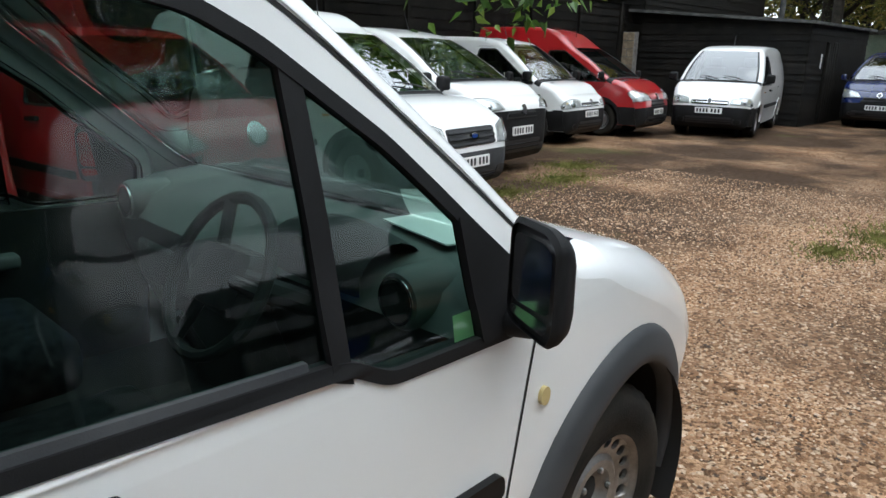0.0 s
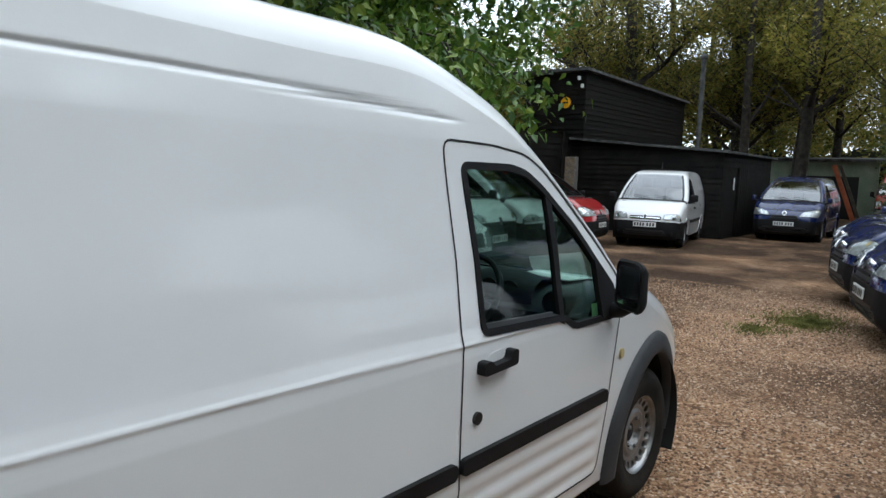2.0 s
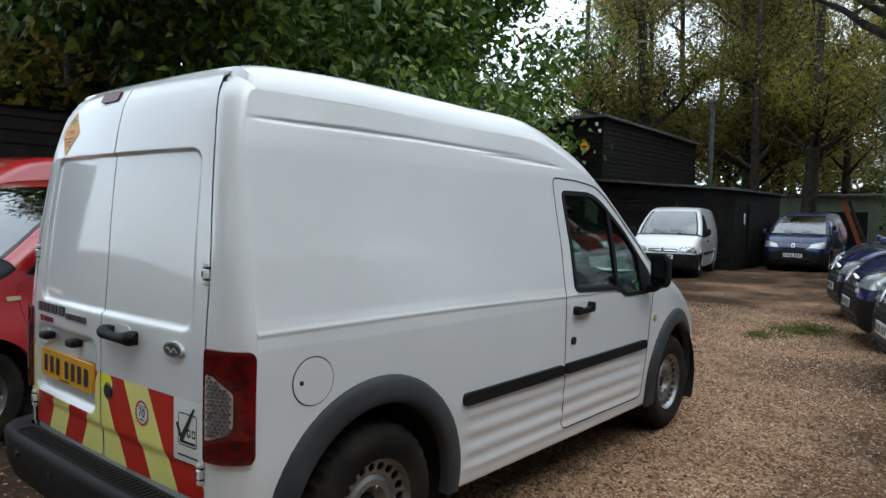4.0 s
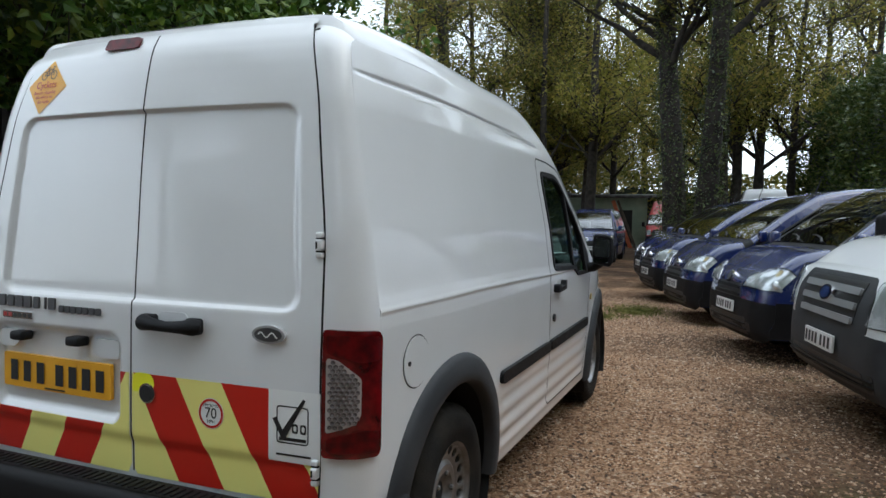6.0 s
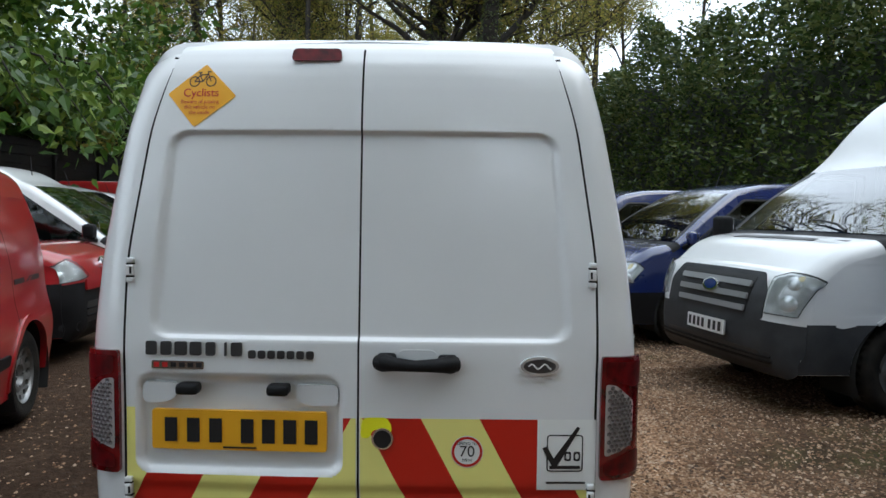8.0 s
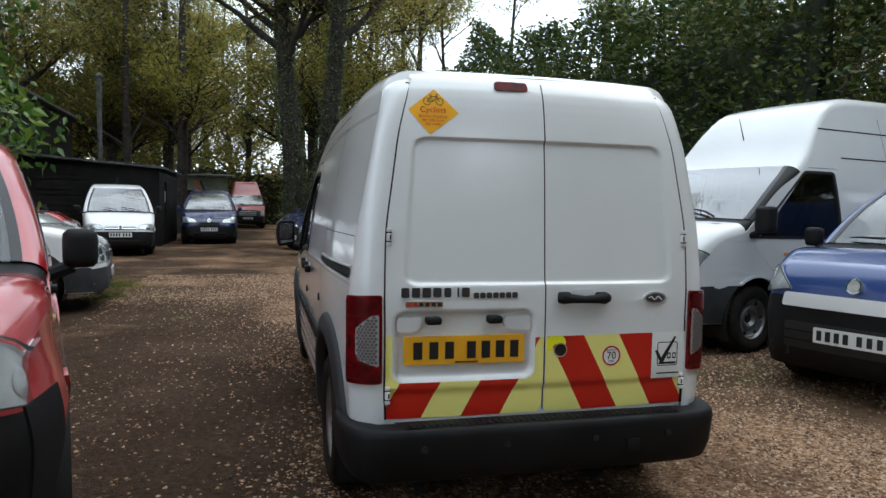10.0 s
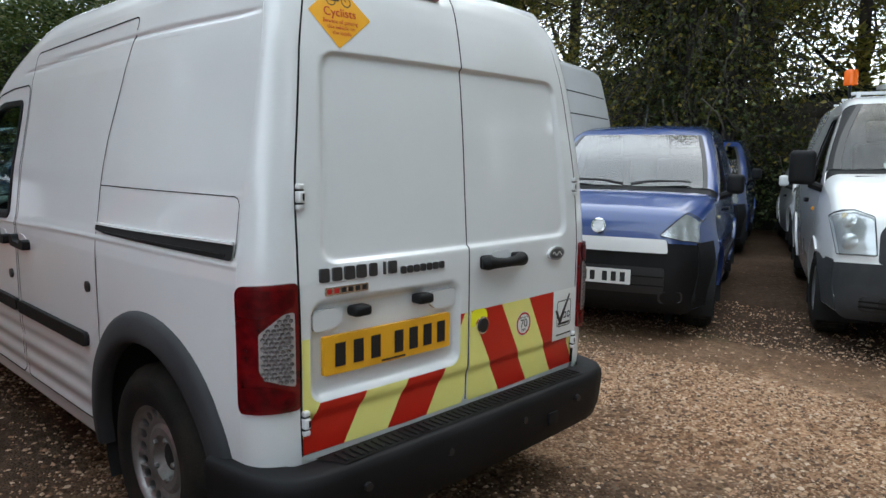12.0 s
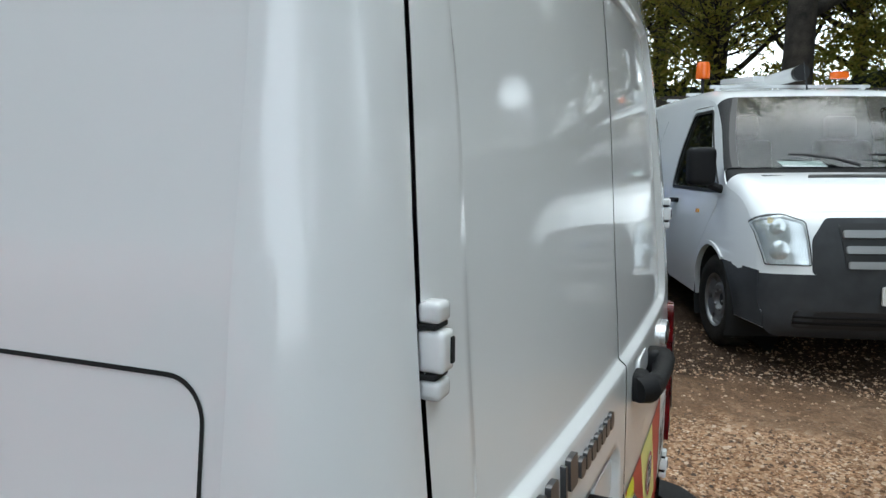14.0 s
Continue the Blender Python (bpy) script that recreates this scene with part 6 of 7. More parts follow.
def stickers(left, right):
    # amber diamond: bicycle over words
    cy, cz = 0.487, 1.769
    dia = [(cy - 0.107, cz - 0.004), (cy + 0.018, cz - 0.099), (cy + 0.107, cz + 0.004), (cy - 0.006, cz + 0.097)]
    st = part("amber_sticker", patch(rounded(dia, 0.006, 2), rear_fn, 0.0018, ucuts=[cy - 0.05, cy, cy + 0.05], vcuts=[cz - 0.05, cz, cz + 0.05]), STICK_O, left, "amber diamond sticker about cyclists")
    def at(y, z, o=0.0035):
        return Vector(rear_fn(y, z, o))
    face = Matrix.Rotation(radians(-5.5), 4, "Z") @ Matrix.Rotation(radians(11), 4, "Y") @ FACE
    lettering("Cyclists", 0.036, STICK_INK_R, st, "cyclist_word", at(cy + 0.002, cz + 0.006, 0.004), face)
    for k, words in enumerate(("Beware of passing", "this vehicle on", "the inside")):
        lettering(words, 0.0165, STICK_INK_R, st, "small_line", at(cy + 0.004, cz - 0.021 - 0.0165 * k, 0.004), face)
    bike = bmesh.new()
    for u in (-0.026, 0.026):
        patch(circle(cy - u, cz + 0.042, 0.0165, 24), rear_fn, 0.0032, holes=[circle(cy - u, cz + 0.042, 0.0135, 24)], bm=bike)
    for a, b in (((0.026, 0.042), (0.010, 0.062)), ((0.010, 0.062), (0.0, 0.042)), ((0.0, 0.042), (0.026, 0.042)), ((0.010, 0.062), (-0.016, 0.064)), ((-0.016, 0.064), (0.0, 0.042)), ((-0.016, 0.064), (-0.026, 0.042)), ((0.004, 0.070), (0.016, 0.070)), ((-0.012, 0.074), (-0.024, 0.072)), ((-0.016, 0.064), (-0.014, 0.074)), ((0.010, 0.062), (0.010, 0.070))):
        ribbon([(cy + a[0], cz + a[1]), (cy + b[0], cz + b[1])], rear_fn, 0.0032, 0.0032, bike)
    part("bicycle_mark", bike, INK, st)
    # speed limit disc
    sy, sz = -0.320, 0.726
    ds = part("speed_disc", patch(circle(sy, sz, 0.047, 32), rear_fn, 0.0028), STICK_W, right, "round white sticker with a red ring")
    part("red_ring", patch(circle(sy, sz, 0.045, 32), rear_fn, 0.0036, holes=[circle(sy, sz, 0.0375, 32)]), STICK_R, ds)
    lettering("70", 0.046, INK, ds, "number", at(sy, sz, 0.0042), FACE)
    lettering("LIMITED TO", 0.011, INK, ds, "small_line", at(sy, sz + 0.024, 0.0042), FACE)
    lettering("MPH", 0.014, INK, ds, "small_line", at(sy, sz - 0.025, 0.0042), FACE)
    # white scheme sticker: ticked frame and bars
    ws = part("scheme_sticker", patch([(-0.525, 0.612), (-0.697, 0.612), (-0.697, 0.823), (-0.525, 0.823)], rear_fn, 0.0028, vcuts=[0.62, 0.7]), STICK_W, right, "white sticker with a black tick")
    sq = rounded([(-0.553, 0.668), (-0.66, 0.668), (-0.66, 0.778), (-0.553, 0.778)], 0.012, 3)
    part("square_frame", patch(sq, rear_fn, 0.0036, holes=[inset(sq, 0.004)]), INK, ws)
    part("tick", patch([(-0.540, 0.738), (-0.553, 0.744), (-0.574, 0.708), (-0.642, 0.803), (-0.65, 0.798), (-0.583, 0.682), (-0.570, 0.682)], rear_fn, 0.0046), INK, ws)
    for k in range(2):
        part("letter_block", patch(rounded([(-0.605 - 0.027 * k, 0.70), (-0.625 - 0.027 * k, 0.70), (-0.625 - 0.027 * k, 0.728), (-0.605 - 0.027 * k, 0.728)], 0.006, 2), rear_fn, 0.0036, holes=[rounded([(-0.610 - 0.027 * k, 0.706), (-0.620 - 0.027 * k, 0.706), (-0.620 - 0.027 * k, 0.722), (-0.610 - 0.027 * k, 0.722)], 0.003, 1)]), INK, ws)
    for v0, v1, u0, u1 in ((0.676, 0.686, -0.562, -0.652), (0.632, 0.638, -0.552, -0.668)):
        part("bar", patch([(u0, v0), (u1, v0), (u1, v1), (u0, v1)], rear_fn, 0.0036), INK, ws)


def hero_cabin():
    part("underbody", box(4.0, 1.5, 0.06, (0.2, 0, 0.33), 0.01), UNDER, HERO)
    part("engine_bay", box(0.75, 1.1, 0.5, (1.75, 0, 0.62), 0.05), UNDER, HERO)
    part("cabin_floor", box(1.5, 1.56, 0.04, (0.6, 0, 0.45), 0.01), CABIN, HERO)
    bm = bmesh.new()
    patch([(-0.80, 0.4), (0.80, 0.4), (0.80, 1.05), (0.66, 1.82), (-0.66, 1.82), (-0.80, 1.05)], lambda u, v, o: (-0.06 + o, u, v), 0, -0.03, bm=bm)
    part("bulkhead", bm, CABIN, HERO)
    part("headlining", grid(lambda u, v: (u, v, 1.80 - 0.16 * max(0, u - 0.35) - 0.06 * (v / 0.6) ** 2), [-0.05, 0.2, 0.4, 0.65], [-0.6, -0.3, 0, 0.3, 0.6]), CABIN_G, HERO)
    # dashboard: a long rounded shelf that falls to the seats
    prof = [(1.44, 1.07), (1.30, 1.10), (1.12, 1.085), (1.03, 1.05), (0.985, 0.98), (1.0, 0.86), (1.06, 0.70), (1.12, 0.55)]
    dash = part("dashboard", grid(lambda y, k: (prof[k][0] - 0.02 * (1 - (y / 0.8) ** 2), y, prof[k][1]), [-0.80 + 0.1 * k for k in range(17)], range(5)), CABIN_G, HERO, "grey plastic dashboard top", angle=60)
    part("dash_front", grid(lambda y, k: (prof[k][0] - 0.02 * (1 - (y / 0.8) ** 2) + 0.002, y, prof[k][1]), [-0.80 + 0.1 * k for k in range(17)], range(4, len(prof))), CABIN, dash, "dark lower dashboard", angle=60)
    part("binnacle", grid(lambda y, a: (1.06 - 0.02 + 0.10 * math.cos(a), y, 1.03 + (0.115 - 0.9 * (y + 0.38) ** 2) * math.sin(a)), [-0.56 + 0.03 * k for k in range(13)], [radians(10 * q) for q in range(-1, 20)]), CABIN, dash)
    for y in (-0.44, -0.33):
        part("dial", patch(circle(y, 1.06, 0.045, 20), lambda u, v, o: (0.955 - o, u, v), 0.004, 0), INK, dash)
    for y in (-0.655, 0.655):
        vent = part("air_vent", tube([(1.09, y, 1.02), (0.975, y, 1.03), (0.962, y, 1.03)], [0.074, 0.066, 0.058], 20), CABIN_G, dash, "round air vent in a grey housing")
        part("vent_ring", patch(circle(y, 1.03, 0.052, 28), lambda u, v, o: (0.961 - o, u, v), 0.006, 0, holes=[circle(y, 1.03, 0.045, 28)]), CHROME, vent, "thin bright ring")
        part("vent_core", patch(circle(y, 1.03, 0.046, 24), lambda u, v, o: (0.961 - o, u, v), 0.003), DARK, vent)
    console = part("centre_console", box(0.16, 0.30, 0.42, (0.98, 0, 0.80), 0.04, seg=3), CABIN, HERO)
    part("radio", box(0.02, 0.19, 0.10, (0.895, 0, 0.90), 0.008), INK, console)
    part("glove_box", box(0.03, 0.36, 0.14, (0.985, 0.45, 0.84), 0.02, seg=3), CABIN, dash)
    part("gear_lever", tube([(0.87, 0, 0.72), (0.80, 0, 0.86)], 0.015, 8), CABIN, console)
    steering(HERO, 0.73, -0.36, 1.065)
    for y in (0.40, -0.385):
        seat(HERO, 0.33, y, 0.72)
    part("paper", patch([(1.14, -0.62), (1.33, -0.66), (1.36, -0.36), (1.2, -0.34)], lambda u, v, o: (u, v, 1.105 + o), 0.004, 0), PAPER, HERO, "white sheet lying on the dashboard")
    for sg in (1, -1):
        fn = lambda x, z, off: (x, sg * (hero_half(x, z) + off), z)
        inner = part("door_trim", patch(rounded([(0.10, 0.42), (1.05, 0.42), (1.10, 0.99), (0.12, 1.03)], 0.05, 3), fn, -0.06, -0.03, ucuts=[0.4, 0.7], vcuts=[0.6, 0.8], flip=sg < 0), CABIN, HERO)
        part("arm_rest", box(0.42, 0.06, 0.05, (0.45, sg * 0.77, 0.86), 0.02, seg=3), CABIN_G, inner)
        part("door_speaker", patch(circle(0.95, 0.60, 0.08, 20), fn, -0.068), DARK, inner)
    # sticker inside the quarter window
    fr = hero.side(-1)
    part("window_sticker", patch([(0.92, 1.0), (0.975, 1.0), (0.97, 1.065), (0.915, 1.065)], fr, -0.012), material("green_sticker", (0.35, 0.48, 0.25), 0.5), HERO, "pale green square sticker")


hero_shell()
hero_rear()
hero_cabin()
# ---- black timber sheds and walls ----
TIMBER = varied(material("black_stained_timber", (0.008, 0.0075, 0.007), 0.8, spec=0.15), (0.005, 0.0048, 0.0045), (0.015, 0.013, 0.011), 2.5, fine=0.5, bump=0.3, bump_scale=90, rough=(0.55, 0.9))
FELT = varied(material("roofing_felt", (0.06, 0.06, 0.058), 0.9), (0.035, 0.035, 0.034), (0.11, 0.11, 0.105), 4, fine=0.5, bump=0.3, bump_scale=120)
BRICK = varied(material("buff_brick", (0.24, 0.19, 0.13), 0.9), (0.17, 0.13, 0.09), (0.30, 0.24, 0.16), 9, fine=0.5, bump=0.4, bump_scale=70)
MORTAR = varied(material("mortar", (0.16, 0.15, 0.13), 0.95), (0.12, 0.11, 0.1), (0.2, 0.19, 0.17), 12, bump=0.3)
BROWN_WOOD = varied(material("weathered_wood", (0.10, 0.085, 0.065), 0.85), (0.035, 0.029, 0.022), (0.09, 0.075, 0.056), 3, fine=0.5, bump=0.4, bump_scale=60)
GREEN_SHEET = varied(material("pale_green_cladding", (0.22, 0.27, 0.20), 0.7), (0.17, 0.22, 0.16), (0.26, 0.30, 0.22), 1.2, fine=0.3)
ORANGE = varied(material("faded_orange_paint", (0.55, 0.10, 0.03), 0.6), (0.36, 0.07, 0.022), (0.45, 0.13, 0.06), 5, fine=0.3)


def boarded_wall(name, label, a, b, z0, top_a, top_b, board=0.155, core=0.08):
    """A wall between two plan points, clad in overlapping boards laid level, each its own piece."""
    a, b = Vector((*a, 0)), Vector((*b, 0))
    d = (b - a).normalized()
    n = Vector((d.y, -d.x, 0))
    ln = (b - a).length
    bm = bmesh.new()
    fn = lambda u, v, o: a + d * u + n * o + Vector((0, 0, v))
    patch([(0, z0), (ln, z0), (ln, top_b), (0, top_a)], fn, -0.02, -core, bm=bm)
    wall = part(name, bm, TIMBER, None, smooth=False)
    tagged(wall, label, "wall", kind="structure")
    k, z = 0, z0
    while z < max(top_a, top_b) - 0.02:
        za, zb = min(z + board, top_a), min(z + board, top_b)
        if z + board <= min(top_a, top_b):
            p = [(0, z), (ln, z), (ln, z + board), (0, z + board)]
        else:
            t = (z - top_a) / (top_b - top_a) if top_a != top_b else 0
            p = [(0, z), (ln * min(1, max(0, t)), z), (0, min(z + board, top_a))] if top_a > top_b else [(ln * max(0, t), z), (ln, z), (ln, min(z + board, top_b))]
            if z < min(top_a, top_b):
                p = [(0, z), (ln, z), (ln, min(z + board, top_b)), (0, min(z + board, top_a))]
        tilt = lambda u, v, o: fn(u, v, o - 0.022 * (v - z) / board)
        part("board", patch(p, tilt, 0.012 + 0.004 * ((k * 7) % 3), -0.02), TIMBER, wall, smooth=False)
        z += board
        k += 1
    return wall


def slab(name, label, poly, z_at, thick, mat, category="roof"):
    bm = patch(poly, lambda u, v, o: (u, v, z_at(u, v) + o), thick, 0.0)
    ob = part(name, bm, mat, None, smooth=False)
    return tagged(ob, label, category, kind="structure")


low_z = lambda u, v: lerp(2.40, 2.76, (v - 5.7) / 4.8)
boarded_wall("wall_shed_front", "black-stained timber shed wall of level boards", (18.5, 10.5), (18.5, 5.75), 0, 2.74, 2.40)
boarded_wall("wall_shed_side", "black-stained timber shed side with a door", (18.5, 5.75), (23.4, 5.75), 0, 2.40, 2.45)
slab("roof_low_shed", "low felt shed roof with a pale edge", [(18.3, 5.6), (23.6, 5.6), (23.6, 10.5), (18.3, 10.5)], low_z, 0.07, FELT)
boarded_wall("wall_store_front", "tall black timber store wall", (18.5, 15.5), (18.5, 10.12), 0, 4.80, 4.86)
boarded_wall("wall_store_side", "tall black timber store side", (18.5, 10.12), (27.0, 10.12), 0, 4.86, 4.70)
slab("roof_store", "dark felt roof of the tall store", [(18.3, 9.97), (27.2, 9.97), (27.2, 15.6), (18.3, 15.6)], lambda u, v: lerp(4.88, 4.72, (u - 18.5) / 8.5), 0.09, FELT)
boarded_wall("wall_back_left", "long black timber wall behind the vans", (18.4, 10.6), (-5.0, 10.6), 0, 2.95, 2.95, board=0.2)
for k in range(12):
    bm = box(0.09, 0.07, 2.98, (-4 + 2.0 * k, 10.55, 1.49), 0.008)
    solid("wall_post", bm, TIMBER, "black upright post on the timber wall", "post", group="wall posts")
door = thing("shed_door", pose(20.2, 5.72, 0), "black timber shed door with a small white notice", "door")
part("leaf", box(0.9, 0.05, 2.0, (0, 0, 1.02), 0.01), TIMBER, door)
for k in range(5):
    part("plank", box(0.165, 0.02, 1.96, (-0.36 + 0.18 * k, -0.034, 1.02), 0.006), TIMBER, door)
part("notice", box(0.10, 0.006, 0.34, (-0.9, -0.045, 1.55), 0.002), STICK_W, door, "small white notice")
sgn = thing("round_sign", pose(18.42, 10.75, 3.92), "round yellow sign on the black store wall", "sign")
part("disc", lathe([(0.001, -0.03), (0.17, -0.03), (0.175, -0.02), (0.175, 0.0)], 28, "x"), STICK_O, sgn)
part("bar", box(0.008, 0.2, 0.045, (-0.034, 0, 0.0), 0.002), INK, sgn)
for i, (y, z) in enumerate(((10.32, 4.66), (10.2, 4.42))):
    lampt = thing("wall_lamp", pose(18.4, y, z), "small white bulkhead lamp on the black wall", "lamp", "wall lamps")
    part("lens", box(0.09, 0.09, 0.13, (0, 0, 0), 0.035, seg=3), STICK_W, lampt)
    part("base", box(0.03, 0.11, 0.15, (0.05, 0, 0), 0.01), PLASTIC, lampt)
flue = thing("flue_pipe", pose(24.5, 8.6, 2.6), "grey metal flue pipe above the shed roof", "pipe")
part("pipe", tube([(0, 0, 0), (0, 0, 3.4)], 0.09, 14), FELT, flue)
part("cowl", lathe([(0.02, 3.62), (0.14, 3.5), (0.14, 3.42)], 14, "z"), FELT, flue)
pier = thing("brick_pier", pose(18.42, 10.65, 0), "buff brick pier against the black shed", "pier")
part("mortar", box(0.30, 0.84, 2.22, (0, 0, 1.11), 0.004), MORTAR, pier)
brick_me = mesh_of(box(0.215, 0.405, 0.206, (0, 0, 0), 0.008, seg=1), False)
half_me = mesh_of(box(0.215, 0.20, 0.206, (0, 0, 0), 0.008, seg=1), False)
for r in range(10):
    ys = (-0.212, 0.212) if r % 2 == 0 else (-0.315, 0.0, 0.315)
    for y in ys:
        me = half_me if (r % 2 and y) else brick_me
        bk = part("brick", me, BRICK, pier)
        bk.matrix_local = pose(-0.052 + 0.003 * ((r * 5 + int(y * 10)) % 3), y, 0.12 + 0.22 * r)
# far lean-to and fences
lean = thing("far_lean_to", pose(38, 9.5, 0), "pale green clad low building beyond the yard", "building")
part("wall", box(0.2, 10.0, 2.9, (0, 0, 1.45), 0.01), GREEN_SHEET, lean)
part("roof", box(5.0, 10.6, 0.15, (2.2, 0, 3.02), 0.02, Matrix.Rotation(radians(-3), 4, "Y")), FELT, lean)
part("opening", box(0.06, 3.2, 2.1, (-0.11, -2.6, 1.05), 0.01), DARK, lean)
for k in range(11):
    part("sheet_joint", box(0.03, 0.04, 2.85, (-0.11, -4.9 + 0.98 * k, 1.45), 0.008), GREEN_SHEET, lean)
pole = thing("leaning_boards", pose(36, 5.6, 0), "faded orange board leaning beside a grey one", "board")
for dy, mt, w in ((0.0, ORANGE, 0.2), (-0.26, BROWN_WOOD, 0.14)):
    bm = box(0.05, w, 2.85, (0, 0, 0), 0.006)
    bmesh.ops.transform(bm, matrix=Matrix.Translation((0, dy, 1.27)) @ Matrix.Rotation(radians(-21), 4, "X"), verts=bm.verts)
    part("board", bm, mt, pole, "orange painted board" if mt is ORANGE else "grey weathered board")
fence = thing("panel_fence", pose(1.5, -12.2, 0, 0, 0, -8), "weathered brown wooden panel fence", "fence")
for k in range(6):
    part("post", box(0.1, 0.1, 2.7, (-6.3 + 2.4 * k, 0, 1.35), 0.01), BROWN_WOOD, fence)
    if k < 5:
        for j in range(15):
            part("slat", box(2.28, 0.02, 0.165, (-5.1 + 2.4 * k, 0.012 * (j % 2), 0.2 + 0.162 * j), 0.004), BROWN_WOOD, fence)

# dark boards before the far white van
boards = thing("dark_board_fence", pose(23.6, 0, 0), "tall fence of dark stained boards beyond the vans", "fence")
for k in range(36):
    part("board", box(0.03, 0.145, 1.95, (0.006 * (k % 2), 0.6 - 0.15 * k, 0.99), 0.004), TIMBER, boards)
for k in range(4):
    part("post", box(0.09, 0.09, 2.0, (0.06, 0.55 - 1.75 * k, 1.0), 0.008), TIMBER, boards)

# ---- things on and round the works van ----
rack = thing("roof_rack", WORKS, "white roof rack with a pipe carrier on the works van", "roof rack")
for x in (-1.3, -2.1, -2.9):
    part("cross_bar", box(0.04, 1.36, 0.03, (x, 0, 1.995), 0.008), WHITE_B, rack)
    for y in (-0.62, 0.62):
        part("foot", box(0.05, 0.04, 0.10, (x, y, 1.955), 0.01), WHITE_B, rack)
tubec = part("pipe_carrier", tube([(-1.15, 0.02, 2.095), (-3.5, 0.02, 2.095)], 0.062, 18), WHITE, rack, "white plastic pipe carrier")
part("end_cap", tube([(-1.10, 0.02, 2.095), (-1.16, 0.02, 2.095)], 0.067, 18), INK, tubec)
part("ladder_wedge", box(0.9, 0.10, 0.05, (-1.5, -0.35, 2.07), 0.01, Matrix.Rotation(radians(4), 4, "Y")), WHITE, rack)
part("orange_block", box(0.10, 0.12, 0.06, (-1.15, 0.35, 2.075), 0.012), BEACON, rack)
bc = thing("beacon", WORKS, "orange flashing beacon on a short pole", "beacon")
part("pole", tube([(-1.61, -0.66, 1.97), (-1.61, -0.66, 2.10)], 0.015, 8), INK, bc)
lens = lathe([(0.062, 2.10), (0.064, 2.12), (0.061, 2.225), (0.05, 2.25), (0.001, 2.255)], 20, "z")
bmesh.ops.translate(lens, vec=(-1.61, -0.66, 0), verts=lens.verts)
part("lens", lens, BEACON, bc)
pp = thing("paper_note", WORKS, "white paper lying behind the windscreen", "paper")
part("sheet", patch([(-0.02, -0.55), (0.10, -0.55), (0.10, -0.25), (-0.02, -0.25)], lambda u, v, o: (u, v, 1.315 + 0.3 * (0.1 - u) + o), 0.003, 0), PAPER, pp)
build_van("white_hatchback", place(-0.8, -8.05, 112), variant("small", H=1.46, cz=0.98, hz=0.78, tz=1.36, belt=0.92, bumper_mat=WHITE, mould=False, mirror_mat=WHITE, tx=-0.85, lamp=[(0.5, 0.60), (0.84, 0.61), (0.93, 0.66), (0.93, 0.76), (0.68, 0.76), (0.52, 0.68)], badge=(0.70, 0.04, 0.04), strip=None, plate=0.4), WHITE, "small white hatchback in the shade", "vans before the hedge")
# ---- trees, hedge, ivy ----
def leaf_material(name, c1, c2, c3, rough=0.5, trans=0.35):
    m = bpy.data.materials.new(name)
    m.use_nodes = True
    n, l = m.node_tree.nodes, m.node_tree.links
    p = n["Principled BSDF"]
    g = n.new("ShaderNodeNewGeometry")
    r = n.new("ShaderNodeValToRGB")
    r.color_ramp.elements[0].color, r.color_ramp.elements[1].color = (*c1, 1), (*c3, 1)
    r.color_ramp.elements.new(0.5).color = (*c2, 1)
    l.new(g.outputs["Random Per Island"], r.inputs[0])
    l.new(r.outputs[0], p.inputs["Base Color"])
    p.inputs["Roughness"].default_value = rough
    t = n.new("ShaderNodeBsdfTranslucent")
    l.new(r.outputs[0], t.inputs[0])
    mx = n.new("ShaderNodeMixShader")
    mx.inputs[0].default_value = trans
    l.new(p.outputs[0], mx.inputs[1])
    l.new(t.outputs[0], mx.inputs[2])
    l.new(mx.outputs[0], n["Material Output"].inputs[0])
    return m


BARK = varied(material("bark", (0.03, 0.025, 0.02), 0.95), (0.014, 0.012, 0.0095), (0.052, 0.042, 0.032), 5, fine=0.6, bump=0.8, bump_scale=25)
LEAF_SPRING = leaf_material("spring_leaves", (0.15, 0.16, 0.025), (0.29, 0.28, 0.05), (0.46, 0.36, 0.08), 0.5, 0.65)
LEAF_OLIVE = leaf_material("olive_leaves", (0.07, 0.085, 0.016), (0.17, 0.17, 0.032), (0.36, 0.27, 0.06), 0.5, 0.62)
LEAF_BRIGHT = leaf_material("chestnut_leaves", (0.027, 0.063, 0.008), (0.068, 0.14, 0.014), (0.18, 0.24, 0.032), 0.42, 0.3)
LEAF_LAUREL = leaf_material("laurel_leaves", (0.028, 0.05, 0.011), (0.065, 0.10, 0.022), (0.15, 0.17, 0.04), 0.2, 0.3)
LEAF_IVY = leaf_material("ivy_leaves", (0.03, 0.05, 0.012), (0.065, 0.09, 0.022), (0.14, 0.15, 0.04), 0.35, 0.25)


